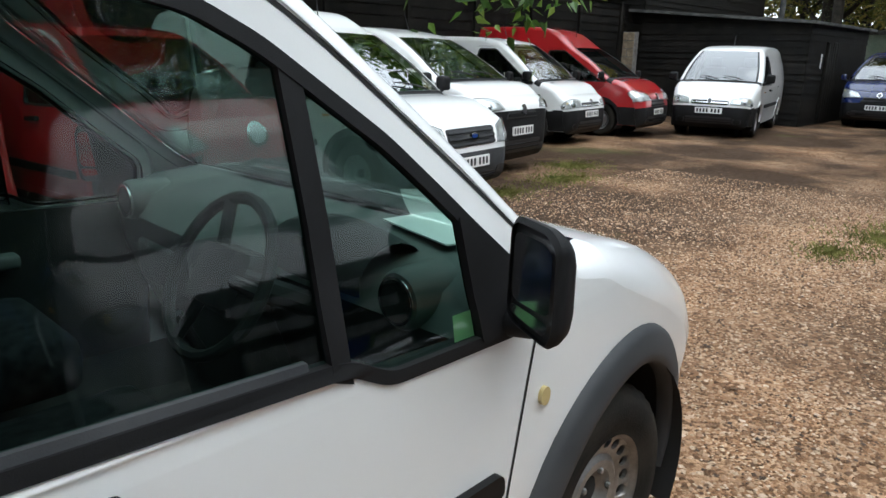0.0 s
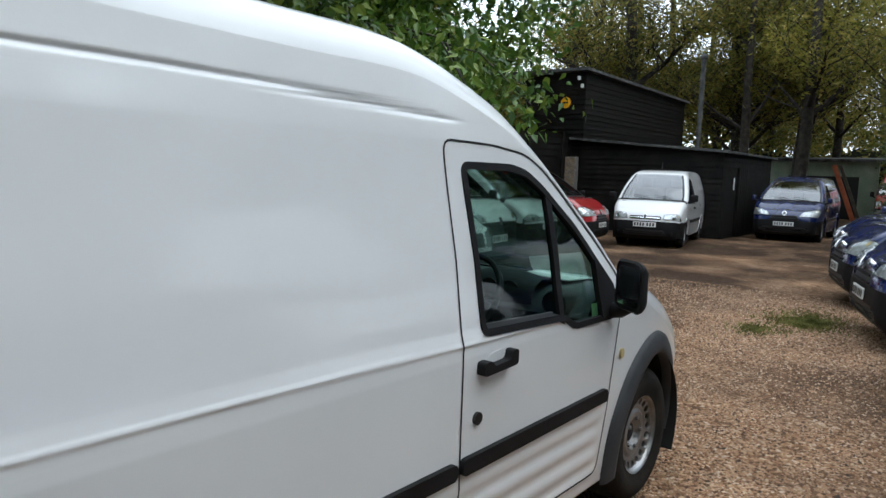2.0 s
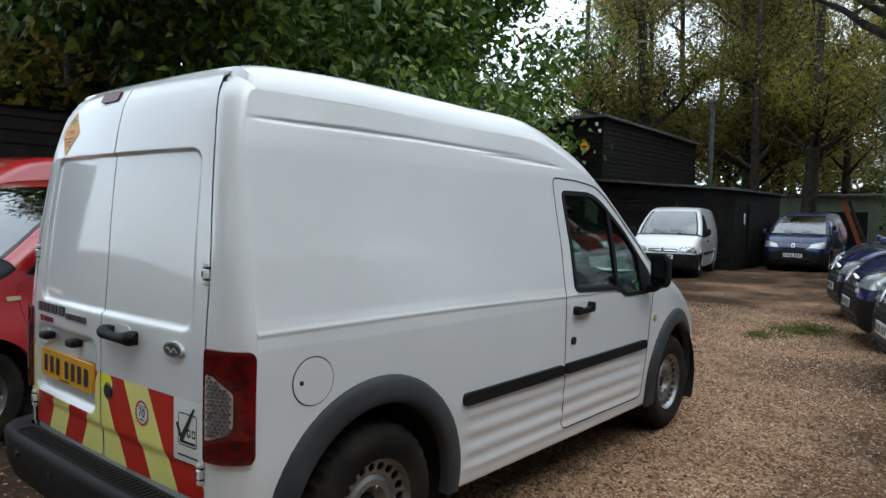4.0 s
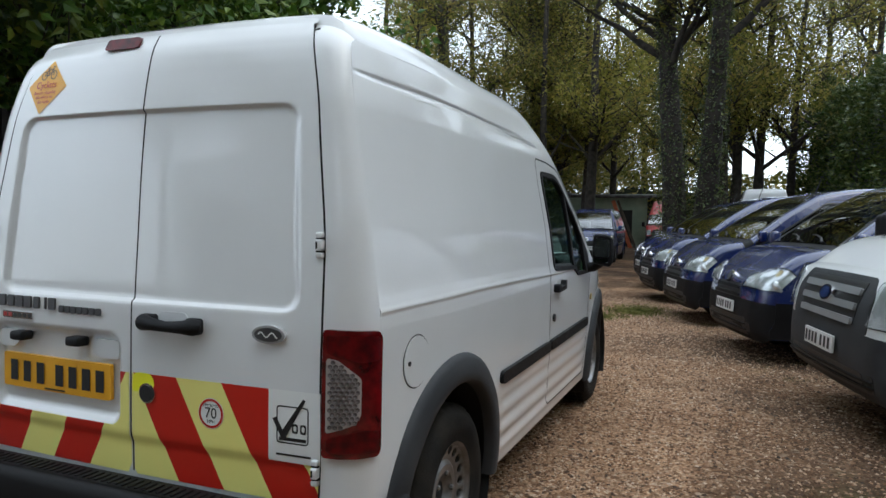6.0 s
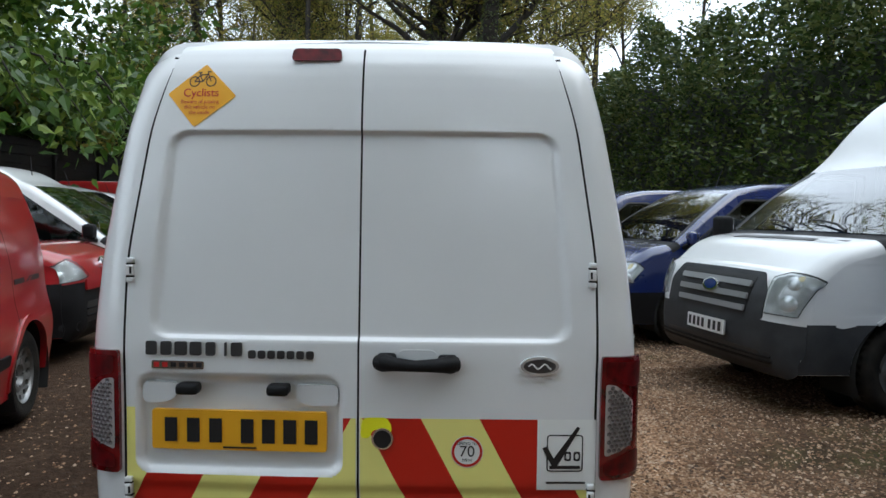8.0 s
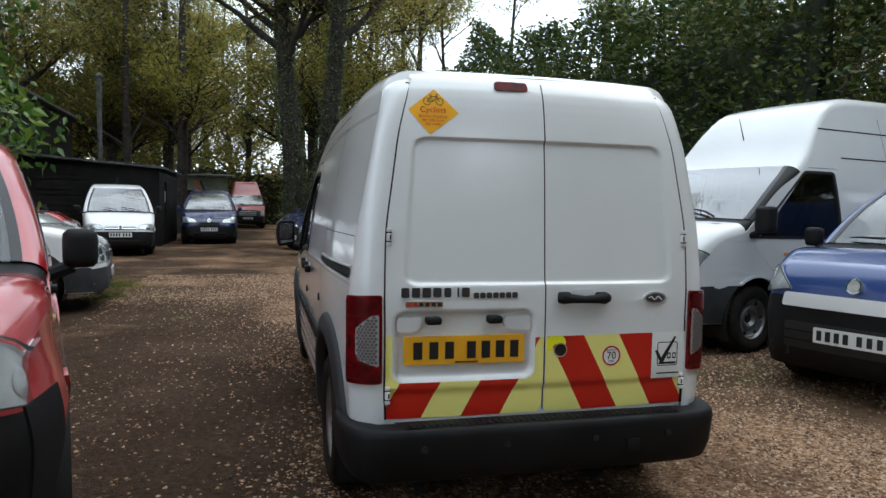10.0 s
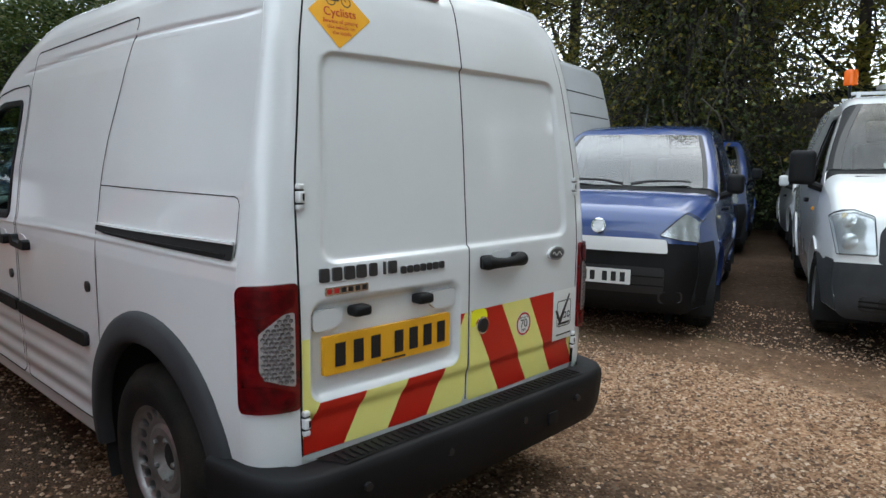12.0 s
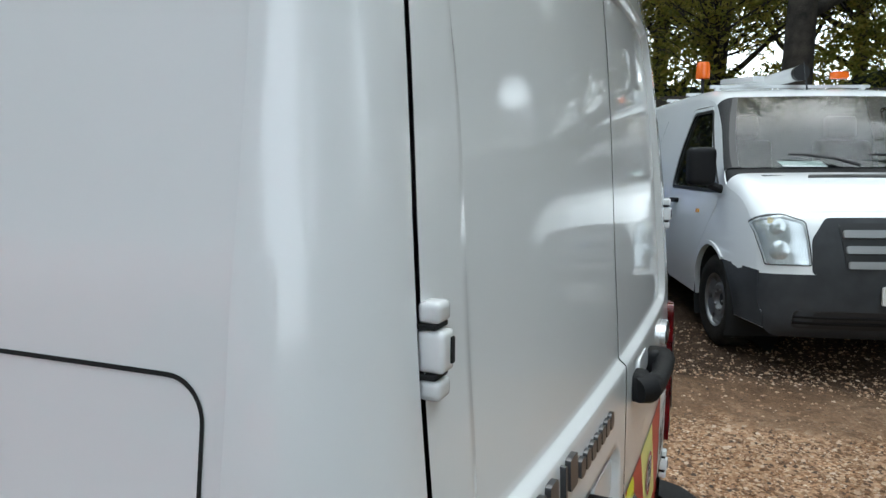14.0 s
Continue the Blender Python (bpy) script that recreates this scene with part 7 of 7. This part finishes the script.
def leaf_mesh(points, size, rnd, mat, droop=0.3, long=1.9, outward=None, corners=4):
    """Folded leaves of four corners at the given points, one mesh."""
    n = len(points)
    P = np.array(points, dtype=float)
    rs = np.random.RandomState(rnd.randrange(1 << 30))
    d = rs.normal(size=(n, 3))
    d[:, 2] = d[:, 2] * 0.6 - droop
    if outward is not None:
        d += np.array(outward) * 0.7
    d /= np.linalg.norm(d, axis=1)[:, None]
    s = np.cross(d, rs.normal(size=(n, 3)))
    s /= np.linalg.norm(s, axis=1)[:, None]
    k = size * rs.uniform(0.6, 1.35, size=(n, 1))
    up = np.cross(s, d) * k * 0.12
    V = np.empty((n, 4, 3))
    V[:, 0] = P
    V[:, 1] = P + d * k * 0.5 * long * 0.5 + s * k * 0.5 + up
    V[:, 2] = P + d * k * long * 0.5 * 1.9
    V[:, 3] = P + d * k * 0.5 * long * 0.5 - s * k * 0.5 + up
    if corners == 3:
        V = V[:, :3].copy()
        V[:, 2] -= s * k * 0.25
    F = (np.arange(n)[:, None] * corners + np.arange(corners)).tolist()
    me = bpy.data.meshes.new("leaves")
    me.from_pydata(V.reshape(-1, 3).tolist(), [], F)
    me.materials.append(mat)
    return me


def grow(rnd, height, spread, trunk_r, depth=4, lean=0.06, first=0.25, upward=0.5, kids=(4, 7)):
    """Limbs of a tree: a list of (points, radii), and the twig ends."""
    limbs, tips = [], []

    def limb(p, d, ln, r, lev):
        pts, rad = [p.copy()], [r]
        k = 6 if lev == 0 else 4 if lev == 1 else 3
        for i in range(k):
            d = (d + Vector((rnd.gauss(0, 1), rnd.gauss(0, 1), rnd.gauss(0, 0.5))) * (0.05 if lev == 0 else 0.16) + Vector((0, 0, 0.05 if lev else 0.1))).normalized()
            p = p + d * ln / k
            pts.append(p.copy())
            rad.append(r * (1 - 0.8 * (i + 1) / k) + 0.004)
        limbs.append((pts, rad, lev))
        if lev >= 2:
            tips.extend((pts[j].lerp(pts[j + 1], rnd.random()), d) for j in range(k) for _ in range(2))
        if lev < depth - 1:
            for _ in range(rnd.randint(*kids) + (5 if lev == 0 else 0)):
                t = rnd.uniform(first if lev == 0 else 0.25, 0.98)
                j = min(int(t * k), k - 1)
                q = pts[j].lerp(pts[j + 1], t * k - j)
                a = rnd.uniform(0, 6.283)
                side = Vector((math.cos(a), math.sin(a), upward * rnd.uniform(0.2, 1.3)))
                nd = (side + d * 0.35).normalized()
                limb(q, nd, spread * (0.62 ** lev) * rnd.uniform(0.55, 1.0) * (1.15 - 0.45 * t if lev == 0 else 1), max(rad[j] * 0.5, 0.008), lev + 1)
    limb(Vector((0, 0, -0.1)), Vector((rnd.gauss(0, lean), rnd.gauss(0, lean), 1)).normalized(), height, trunk_r, 0)
    return limbs, tips


def tree(name, seed, m, label, leaf, size, height, spread, trunk_r, per_tip=3, depth=4, first=0.25, upward=0.5, kids=(4, 7), ivy=0, group="trees round the yard", jitter=0.35, droop=0.3, corners=3, airy=0.0):
    rnd = random.Random(seed)
    limbs, tips = grow(rnd, height, spread, trunk_r, depth, first=first, upward=upward, kids=kids)
    ob = thing(name, m, label, "tree", group)
    bm = bmesh.new()
    for pts, rad, lev in limbs:
        tube(pts, rad, 9 if lev == 0 else 5 if lev == 1 else 3, bm, cap=False)
    part("trunk", bm, BARK, ob, "grey-brown bark trunk and limbs", angle=80)
    pts = []
    for p, d in tips:
        # the airy ones are nearly bare towards the top
        if rnd.random() < airy * smooth_step(0.42, 0.75, p.z / height):
            continue
        for _ in range(per_tip):
            pts.append(p + Vector((rnd.gauss(0, jitter), rnd.gauss(0, jitter), rnd.gauss(0, jitter * 0.8))))
    if pts:
        part("crown", leaf_mesh(pts, size, rnd, leaf, droop, corners=corners), leaf, ob)
    if ivy:
        pts = []
        for _ in range(ivy):
            t = rnd.random() ** 1.3
            z = t * height * 0.62
            a = rnd.uniform(0, 6.283)
            j = min(int(z / height * 6), 5)
            c = limbs[0][0][j].lerp(limbs[0][0][j + 1], z / height * 6 - j)
            r = limbs[0][1][j] + abs(rnd.gauss(0.03, 0.075)) * (1.3 - t)
            pts.append(c + Vector((math.cos(a) * r, math.sin(a) * r, 0)))
        part("ivy", leaf_mesh(pts, 0.06, rnd, LEAF_IVY, 0.5, 1.4), LEAF_IVY, ob, "dark ivy climbing the trunk")
    return ob


def clear_of_sheds(x, y):
    return not (17.5 < x < 27.5 and 4.6 < y < 16.6) and not (x > 17 and 1.4 < y < 5.4 and x < 46)


protos = [
    tree("spring_tree", 11, pose(27.5, 0.4, 0), "tall spring tree with thin olive leaves and ivy", LEAF_OLIVE, 0.115, 17, 4.6, 0.30, 6, first=0.18, ivy=1500, kids=(5, 8), airy=0.55),
    tree("spring_tree", 12, pose(29.5, -1.0, 0), "tall tree in young yellow-green leaf", LEAF_SPRING, 0.11, 16, 4.2, 0.24, 6, first=0.22, kids=(5, 8), airy=0.55),
    tree("spring_tree", 13, pose(30.0, 8.5, 0), "slender tree with sparse spring leaves", LEAF_OLIVE, 0.115, 18, 3.8, 0.22, 6, first=0.15, kids=(5, 8), airy=0.55),
    tree("bare_tree", 14, pose(33.0, 7.2, 0), "almost bare tree with fine dark twigs", LEAF_SPRING, 0.10, 15, 4.5, 0.2, 2, first=0.2, kids=(6, 9)),
]
spots = random.Random(77)
places = []
for k in range(9):
    places.append((28 + spots.uniform(0, 10), -6 + 3.0 * k + spots.uniform(-1, 1)))
for k in range(12):
    places.append((40 + spots.uniform(0, 14), -14 + 3.4 * k + spots.uniform(-1, 1)))
for k in range(8):
    places.append((47 + spots.uniform(0, 12), 3 + 2.4 * k + spots.uniform(-1, 1)))
for k in range(6):
    places.append((20 - 3.6 * k + spots.uniform(-1, 1), 17.5 + spots.uniform(0, 5)))
for k in range(21):
    places.append((32 - 2.3 * k + spots.uniform(-1.0, 1.0), -15.5 - spots.uniform(0, 6)))
# an unseen row west of the yard, added to hold back sky light
for k in range(6):
    places.append((-13 - spots.uniform(0, 6), -14 + 5.2 * k + spots.uniform(-1, 1)))
for i, (x, y) in enumerate(places):
    if clear_of_sheds(x, y):
        s = spots.uniform(0.85, 1.2)
        c = copy_thing(protos[(i * 7 + i // 3) % 4], pose(x, y, 0, 0, 0, spots.uniform(0, 360)) @ Matrix.Scale(s, 4))

# a closer stand behind the sheds
for k, (x, y, turn) in enumerate(((34.0, 10.0, 140), (37.0, 7.6, 250), (39.0, 13.0, 80), (42.0, 10.5, 310), (33.0, 15.0, 200))):
    copy_thing(protos[(0, 2, 1)[k % 3]], pose(x, y, 0, 0, 0, turn))

# the two-stemmed ivy tree at the end of the row of blue vans
tree("ivy_tree", 21, pose(19.6, 1.55, 0, 0, 1, 20), "large ivy-clad tree with two stems", LEAF_OLIVE, 0.11, 17, 4.8, 0.40, 5, first=0.35, ivy=5000, airy=0.8)
tree("ivy_tree", 22, pose(19.4, 0.85, 0, 0, 1, 200), "large ivy-clad stem beside its twin", LEAF_OLIVE, 0.11, 16, 4.4, 0.36, 5, first=0.35, ivy=4000, airy=0.8)
old_tree = tree("ivy_tree", 23, pose(2.9, -10.2, 0), "dark many-stemmed tree with ivy and hanging twigs", LEAF_OLIVE, 0.06, 12, 4.0, 0.30, 9, first=0.12, upward=0.25, kids=(7, 10), ivy=6000, droop=0.7, airy=0.4)
rt = random.Random(24)
for k in range(7):
    a, r = rt.uniform(0, 6.283), rt.uniform(0.25, 0.85)
    foot = Vector((r * math.cos(a), 0.7 * r * math.sin(a), 0))
    pts = [foot + Vector((0.11 * q * math.cos(a) + rt.gauss(0, 0.05), 0.11 * q * math.sin(a) + rt.gauss(0, 0.05), 1.1 * q)) for q in range(7)]
    part("stem", tube(pts, [lerp(0.13, 0.03, q / 6) for q in range(7)], 7, cap=False), BARK, old_tree, angle=80)
bm = bmesh.new()
buds = []
for _ in range(2600):
    a, r, z = rt.uniform(0, 6.283), abs(rt.gauss(0, 1.3)) + 0.25, rt.uniform(1.4, 6.8)
    p = Vector((r * math.cos(a), r * math.sin(a), z))
    way = Vector((math.cos(a) * rt.uniform(0.1, 0.9), math.sin(a) * rt.uniform(0.1, 0.9), rt.uniform(-0.5, 0.55)))
    pts, step = [p.copy()], rt.uniform(0.16, 0.34)
    for q in range(4):
        p = p + way * step + Vector((rt.gauss(0, 0.05), rt.gauss(0, 0.05), 0))
        way.z -= rt.uniform(0.1, 0.4)
        pts.append(p.copy())
        if rt.random() < 0.6:
            buds.append(p.copy())
    tube(pts, [0.013, 0.011, 0.009, 0.007, 0.005], 3, bm, cap=False)
tagged(part("twig_tangle", bm, BARK, old_tree, "tangle of thin drooping twigs", angle=80), kind="stuff")
part("young_leaves", leaf_mesh([p + Vector((rt.gauss(0, 0.06), rt.gauss(0, 0.06), rt.gauss(0, 0.06))) for p in buds for _ in range(2)], 0.05, rt, LEAF_OLIVE, 0.5, 1.8), LEAF_OLIVE, old_tree)
dark_spots = [Vector((rt.gauss(0, 0.95), rt.gauss(0, 0.8), rt.uniform(0.2, 6.8))) for _ in range(20000)]
part("ivy", leaf_mesh(dark_spots, 0.06, rt, LEAF_IVY, 0.5, 1.4), LEAF_IVY, old_tree, "dark ivy over the stems")
# the trees close behind the works van
tree("spring_tree", 41, pose(-2.6, -11.2, 0), "stout tree with spreading boughs in yellow-green leaf", LEAF_SPRING, 0.06, 13, 5.4, 0.30, 5, first=0.2, upward=0.35, kids=(6, 9))
for x, y, z, k in ((-0.9, -14.6, 40, 1), (-5.0, -15.0, 160, 0), (-8.0, -13.8, 250, 1), (1.0, -15.2, 300, 2), (-10.0, -12.0, 10, 2)):
    copy_thing(protos[k], pose(x, y, 0, 0, 0, z) @ Matrix.Scale(0.8, 4))
# bright chestnut over the shed-side row
chest = tree("chestnut_tree", 31, pose(9.5, 11.8, 0), "broad chestnut in bright green leaf over the vans", LEAF_BRIGHT, 0.14, 11, 5.6, 0.34, 13, first=0.2, upward=0.30, kids=(5, 8), jitter=0.45, droop=0.6, corners=4)
copy_thing(chest, pose(2.6, 12.6, 0, 0, 0, 130))
copy_thing(chest, pose(1.2, 16.0, 0, 0, 0, 210))
copy_thing(chest, pose(6.0, 16.5, 0, 0, 0, 300))
copy_thing(chest, pose(14.5, 13.2, 0, 0, 0, 40))
# unseen trees added in the west to dim the van's rear doors
for x, y, z in ((-13.5, -9.0, 20), (-14.5, -3.5, 140), (-14.0, 2.0, 260), (-15.0, 7.5, 60)):
    copy_thing(chest, pose(x, y, 0, 0, 0, z))


# a low limb of the chestnut with large drooping leaves
rndb = random.Random(91)
bm = bmesh.new()
ends = []
for tx, ty, tz in ((-0.6, -4.9, 2.2), (-2.2, -4.6, 2.7), (0.8, -4.9, 2.9), (-1.4, -5.3, 2.5), (-3.6, -4.4, 2.9), (2.2, -4.3, 3.2)):
    pts = [Vector((0, 0, 4.2)), Vector((tx * 0.35, ty * 0.4, 4.5)), Vector((tx * 0.75, ty * 0.75, 4.0)), Vector((tx, ty, tz))]
    pts = [Vector(p) for p in dense([tuple(p) for p in pts], 0.35)]
    tube(pts, [lerp(0.05, 0.006, i / len(pts)) for i in range(len(pts))], 5, bm, cap=False)
    ends += pts[len(pts) // 3:]
part("low_limb", bm, BARK, chest, angle=80)
lp = [p + Vector((rndb.gauss(0, 0.38), rndb.gauss(0, 0.38), rndb.gauss(-0.1, 0.3))) for p in ends for _ in range(22)]
part("low_leaves", leaf_mesh(lp, 0.125, rndb, LEAF_BRIGHT, 0.9, 2.0), LEAF_BRIGHT, chest, "large drooping bright leaves")


# near-black green for the sheet that stands in for shade within a hedge
CORE_SHADE = varied(material("hedge_core_shade", (0.015, 0.02, 0.008), 0.95), (0.006, 0.008, 0.004), (0.03, 0.038, 0.014), 6, fine=0.7, bump=1.0, bump_scale=30)


def hedge(name, label, path, height, depth, count, size, mat, seed, core=None):
    """A thick evergreen hedge along a plan path: dense leaves round a dark sheet that stands in for the shade inside.
    """
    rnd = random.Random(seed)
    ln = [0]
    for a, b in zip(path, path[1:]):
        ln.append(ln[-1] + math.dist(a, b))

    def spot(s):
        j = max(i for i in range(len(ln) - 1) if ln[i] <= s)
        t = (s - ln[j]) / (ln[j + 1] - ln[j])
        a, b = Vector((*path[j], 0)), Vector((*path[j + 1], 0))
        d = (b - a).normalized()
        return a.lerp(b, t), Vector((-d.y, d.x, 0))
    top = lambda s: height * (0.86 + 0.22 * noise.noise(Vector((s * 0.35, seed, 0))) + 0.1 * noise.noise(Vector((s * 1.1, seed, 5))))
    bulge = lambda s, z: depth * (0.62 + 0.5 * noise.noise(Vector((s * 0.55, z * 0.6, seed))) + 0.25 * noise.noise(Vector((s * 1.6, z * 1.6, seed))))
    ob = thing(name, pose(0, 0, 0), label, "hedge")
    pts, outs = [], []
    for _ in range(count):
        s0, t = rnd.uniform(-0.9, ln[-1] + 0.9), rnd.random()
        s = min(max(s0, 0), ln[-1] - 0.01)
        p, n = spot(s)
        p = p + Vector((n.y, -n.x, 0)) * (s0 - s)
        end = math.sqrt(max(0.0, 1 - (abs(s0 - s) / 0.95) ** 2))
        h = top(s)
        z = h * t ** 0.9
        o = bulge(s, z) * end * rnd.random() ** 0.22 * (1 - smooth_step(0.72, 1.05, z / h) * 0.75)
        side = 1 if rnd.random() < 0.72 else -1
        q = p + n * (side * o - abs(rnd.gauss(0, 0.16)) * side) + Vector((0, 0, z + rnd.gauss(0, 0.08)))
        pts.append(q)
        outs.append((n.x * side, n.y * side, 0.45))
    part("foliage", leaf_mesh(pts, size, rnd, mat, 0.1, 2.2, outs), mat, ob)
    ns = max(6, int(ln[-1] / 0.7))

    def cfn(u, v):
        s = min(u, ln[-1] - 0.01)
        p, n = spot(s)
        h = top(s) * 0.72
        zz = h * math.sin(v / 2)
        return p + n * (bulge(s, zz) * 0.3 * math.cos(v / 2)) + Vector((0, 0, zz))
    part("shade_core", grid(cfn, [ln[-1] * k / ns for k in range(ns + 1)], [2 * math.pi * k / 14 for k in range(15)]), CORE_SHADE, ob)
    return ob


hedge("laurel_hedge", "tall glossy dark laurel hedge behind the vans", [(33.0, -3.4), (17.0, -5.6), (6.6, -7.75)], 8.2, 1.5, 122000, 0.08, LEAF_LAUREL, 5)
hedge("shrub_bank", "dark mixed shrubs under the far trees", [(37.0, 20.0), (38.5, 12.0), (44.5, 4.0), (44.0, 0.0), (37.0, -10.0)], 5.2, 1.4, 15000, 0.15, LEAF_OLIVE, 6)
hedge("shrub_bank", "tall green thicket beyond the yard", [(52.0, 30.0), (53.0, 0.0), (50.0, -22.0)], 6.0, 2.0, 17000, 0.17, LEAF_OLIVE, 16)
hedge("shrub_bank", "dark undergrowth beside the panel fence", [(11.0, -10.6), (4.5, -11.0), (0.0, -11.4), (-5.0, -11.5), (-12.0, -12.0)], 2.3, 0.8, 30000, 0.06, LEAF_IVY, 7)
hedge("field_hedge", "mixed green hedge behind the panel fence", [(8.0, -14.5), (-2.0, -14.5), (-12.0, -13.4)], 4.6, 1.2, 52000, 0.075, LEAF_SPRING, 8)
hedge("shrub_bank", "dark elder thicket behind the ivy tree", [(10.0, -13.4), (3.6, -13.4)], 5.6, 0.9, 16000, 0.07, LEAF_OLIVE, 19)
# never in view: added to keep the low western sky off the rear doors
hedge("field_hedge", "unseen tall green hedge added to block light from the west", [(-14.0, -13.0), (-15.0, -4.0), (-14.5, 3.0), (-13.5, 11.0)], 6.0, 1.4, 56000, 0.075, LEAF_SPRING, 18)
hedge("shrub_bank", "dark shrubs above the timber wall", [(18.0, 12.6), (6.0, 12.6), (-2.0, 12.4)], 5.4, 1.0, 13000, 0.13, LEAF_OLIVE, 9)


# last year's leaves and twigs on the bare earth
LITTER = leaf_material("dead_leaves", (0.03, 0.018, 0.01), (0.09, 0.05, 0.025), (0.20, 0.12, 0.06), 0.8, 0.05)
rl = random.Random(57)
verts, faces = [], []
while len(faces) < 9000:
    x, y = rl.uniform(-6, 12), rl.uniform(-6, 5.5)
    w = 1.0 if y > 2.2 or y < -2.0 else 0.16
    if rl.random() > w or noise.noise(Vector((x * 0.8, y * 0.8, 9))) < rl.uniform(-0.5, 0.3):
        continue
    a, k, z = rl.uniform(0, 6.283), rl.uniform(0.008, 0.026), ground_z(x, y) + 0.006
    e = rl.uniform(0.12, 0.55)
    n0 = len(verts)
    for u, v, h in ((-1, 0, 0), (0, -e, rl.uniform(0, 0.3)), (1, 0, rl.uniform(0, 0.2)), (0, e, rl.uniform(0, 0.3))):
        verts.append((x + k * (u * math.cos(a) - v * math.sin(a)), y + k * (u * math.sin(a) + v * math.cos(a)), z + k * h))
    faces.append((n0, n0 + 1, n0 + 2, n0 + 3))
me = bpy.data.meshes.new("leaf_litter")
me.from_pydata(verts, [], faces)
me.materials.append(LITTER)
tagged(new("leaf_litter", me), "brown dead leaves and twigs strewn over the earth", "leaves", kind="stuff")
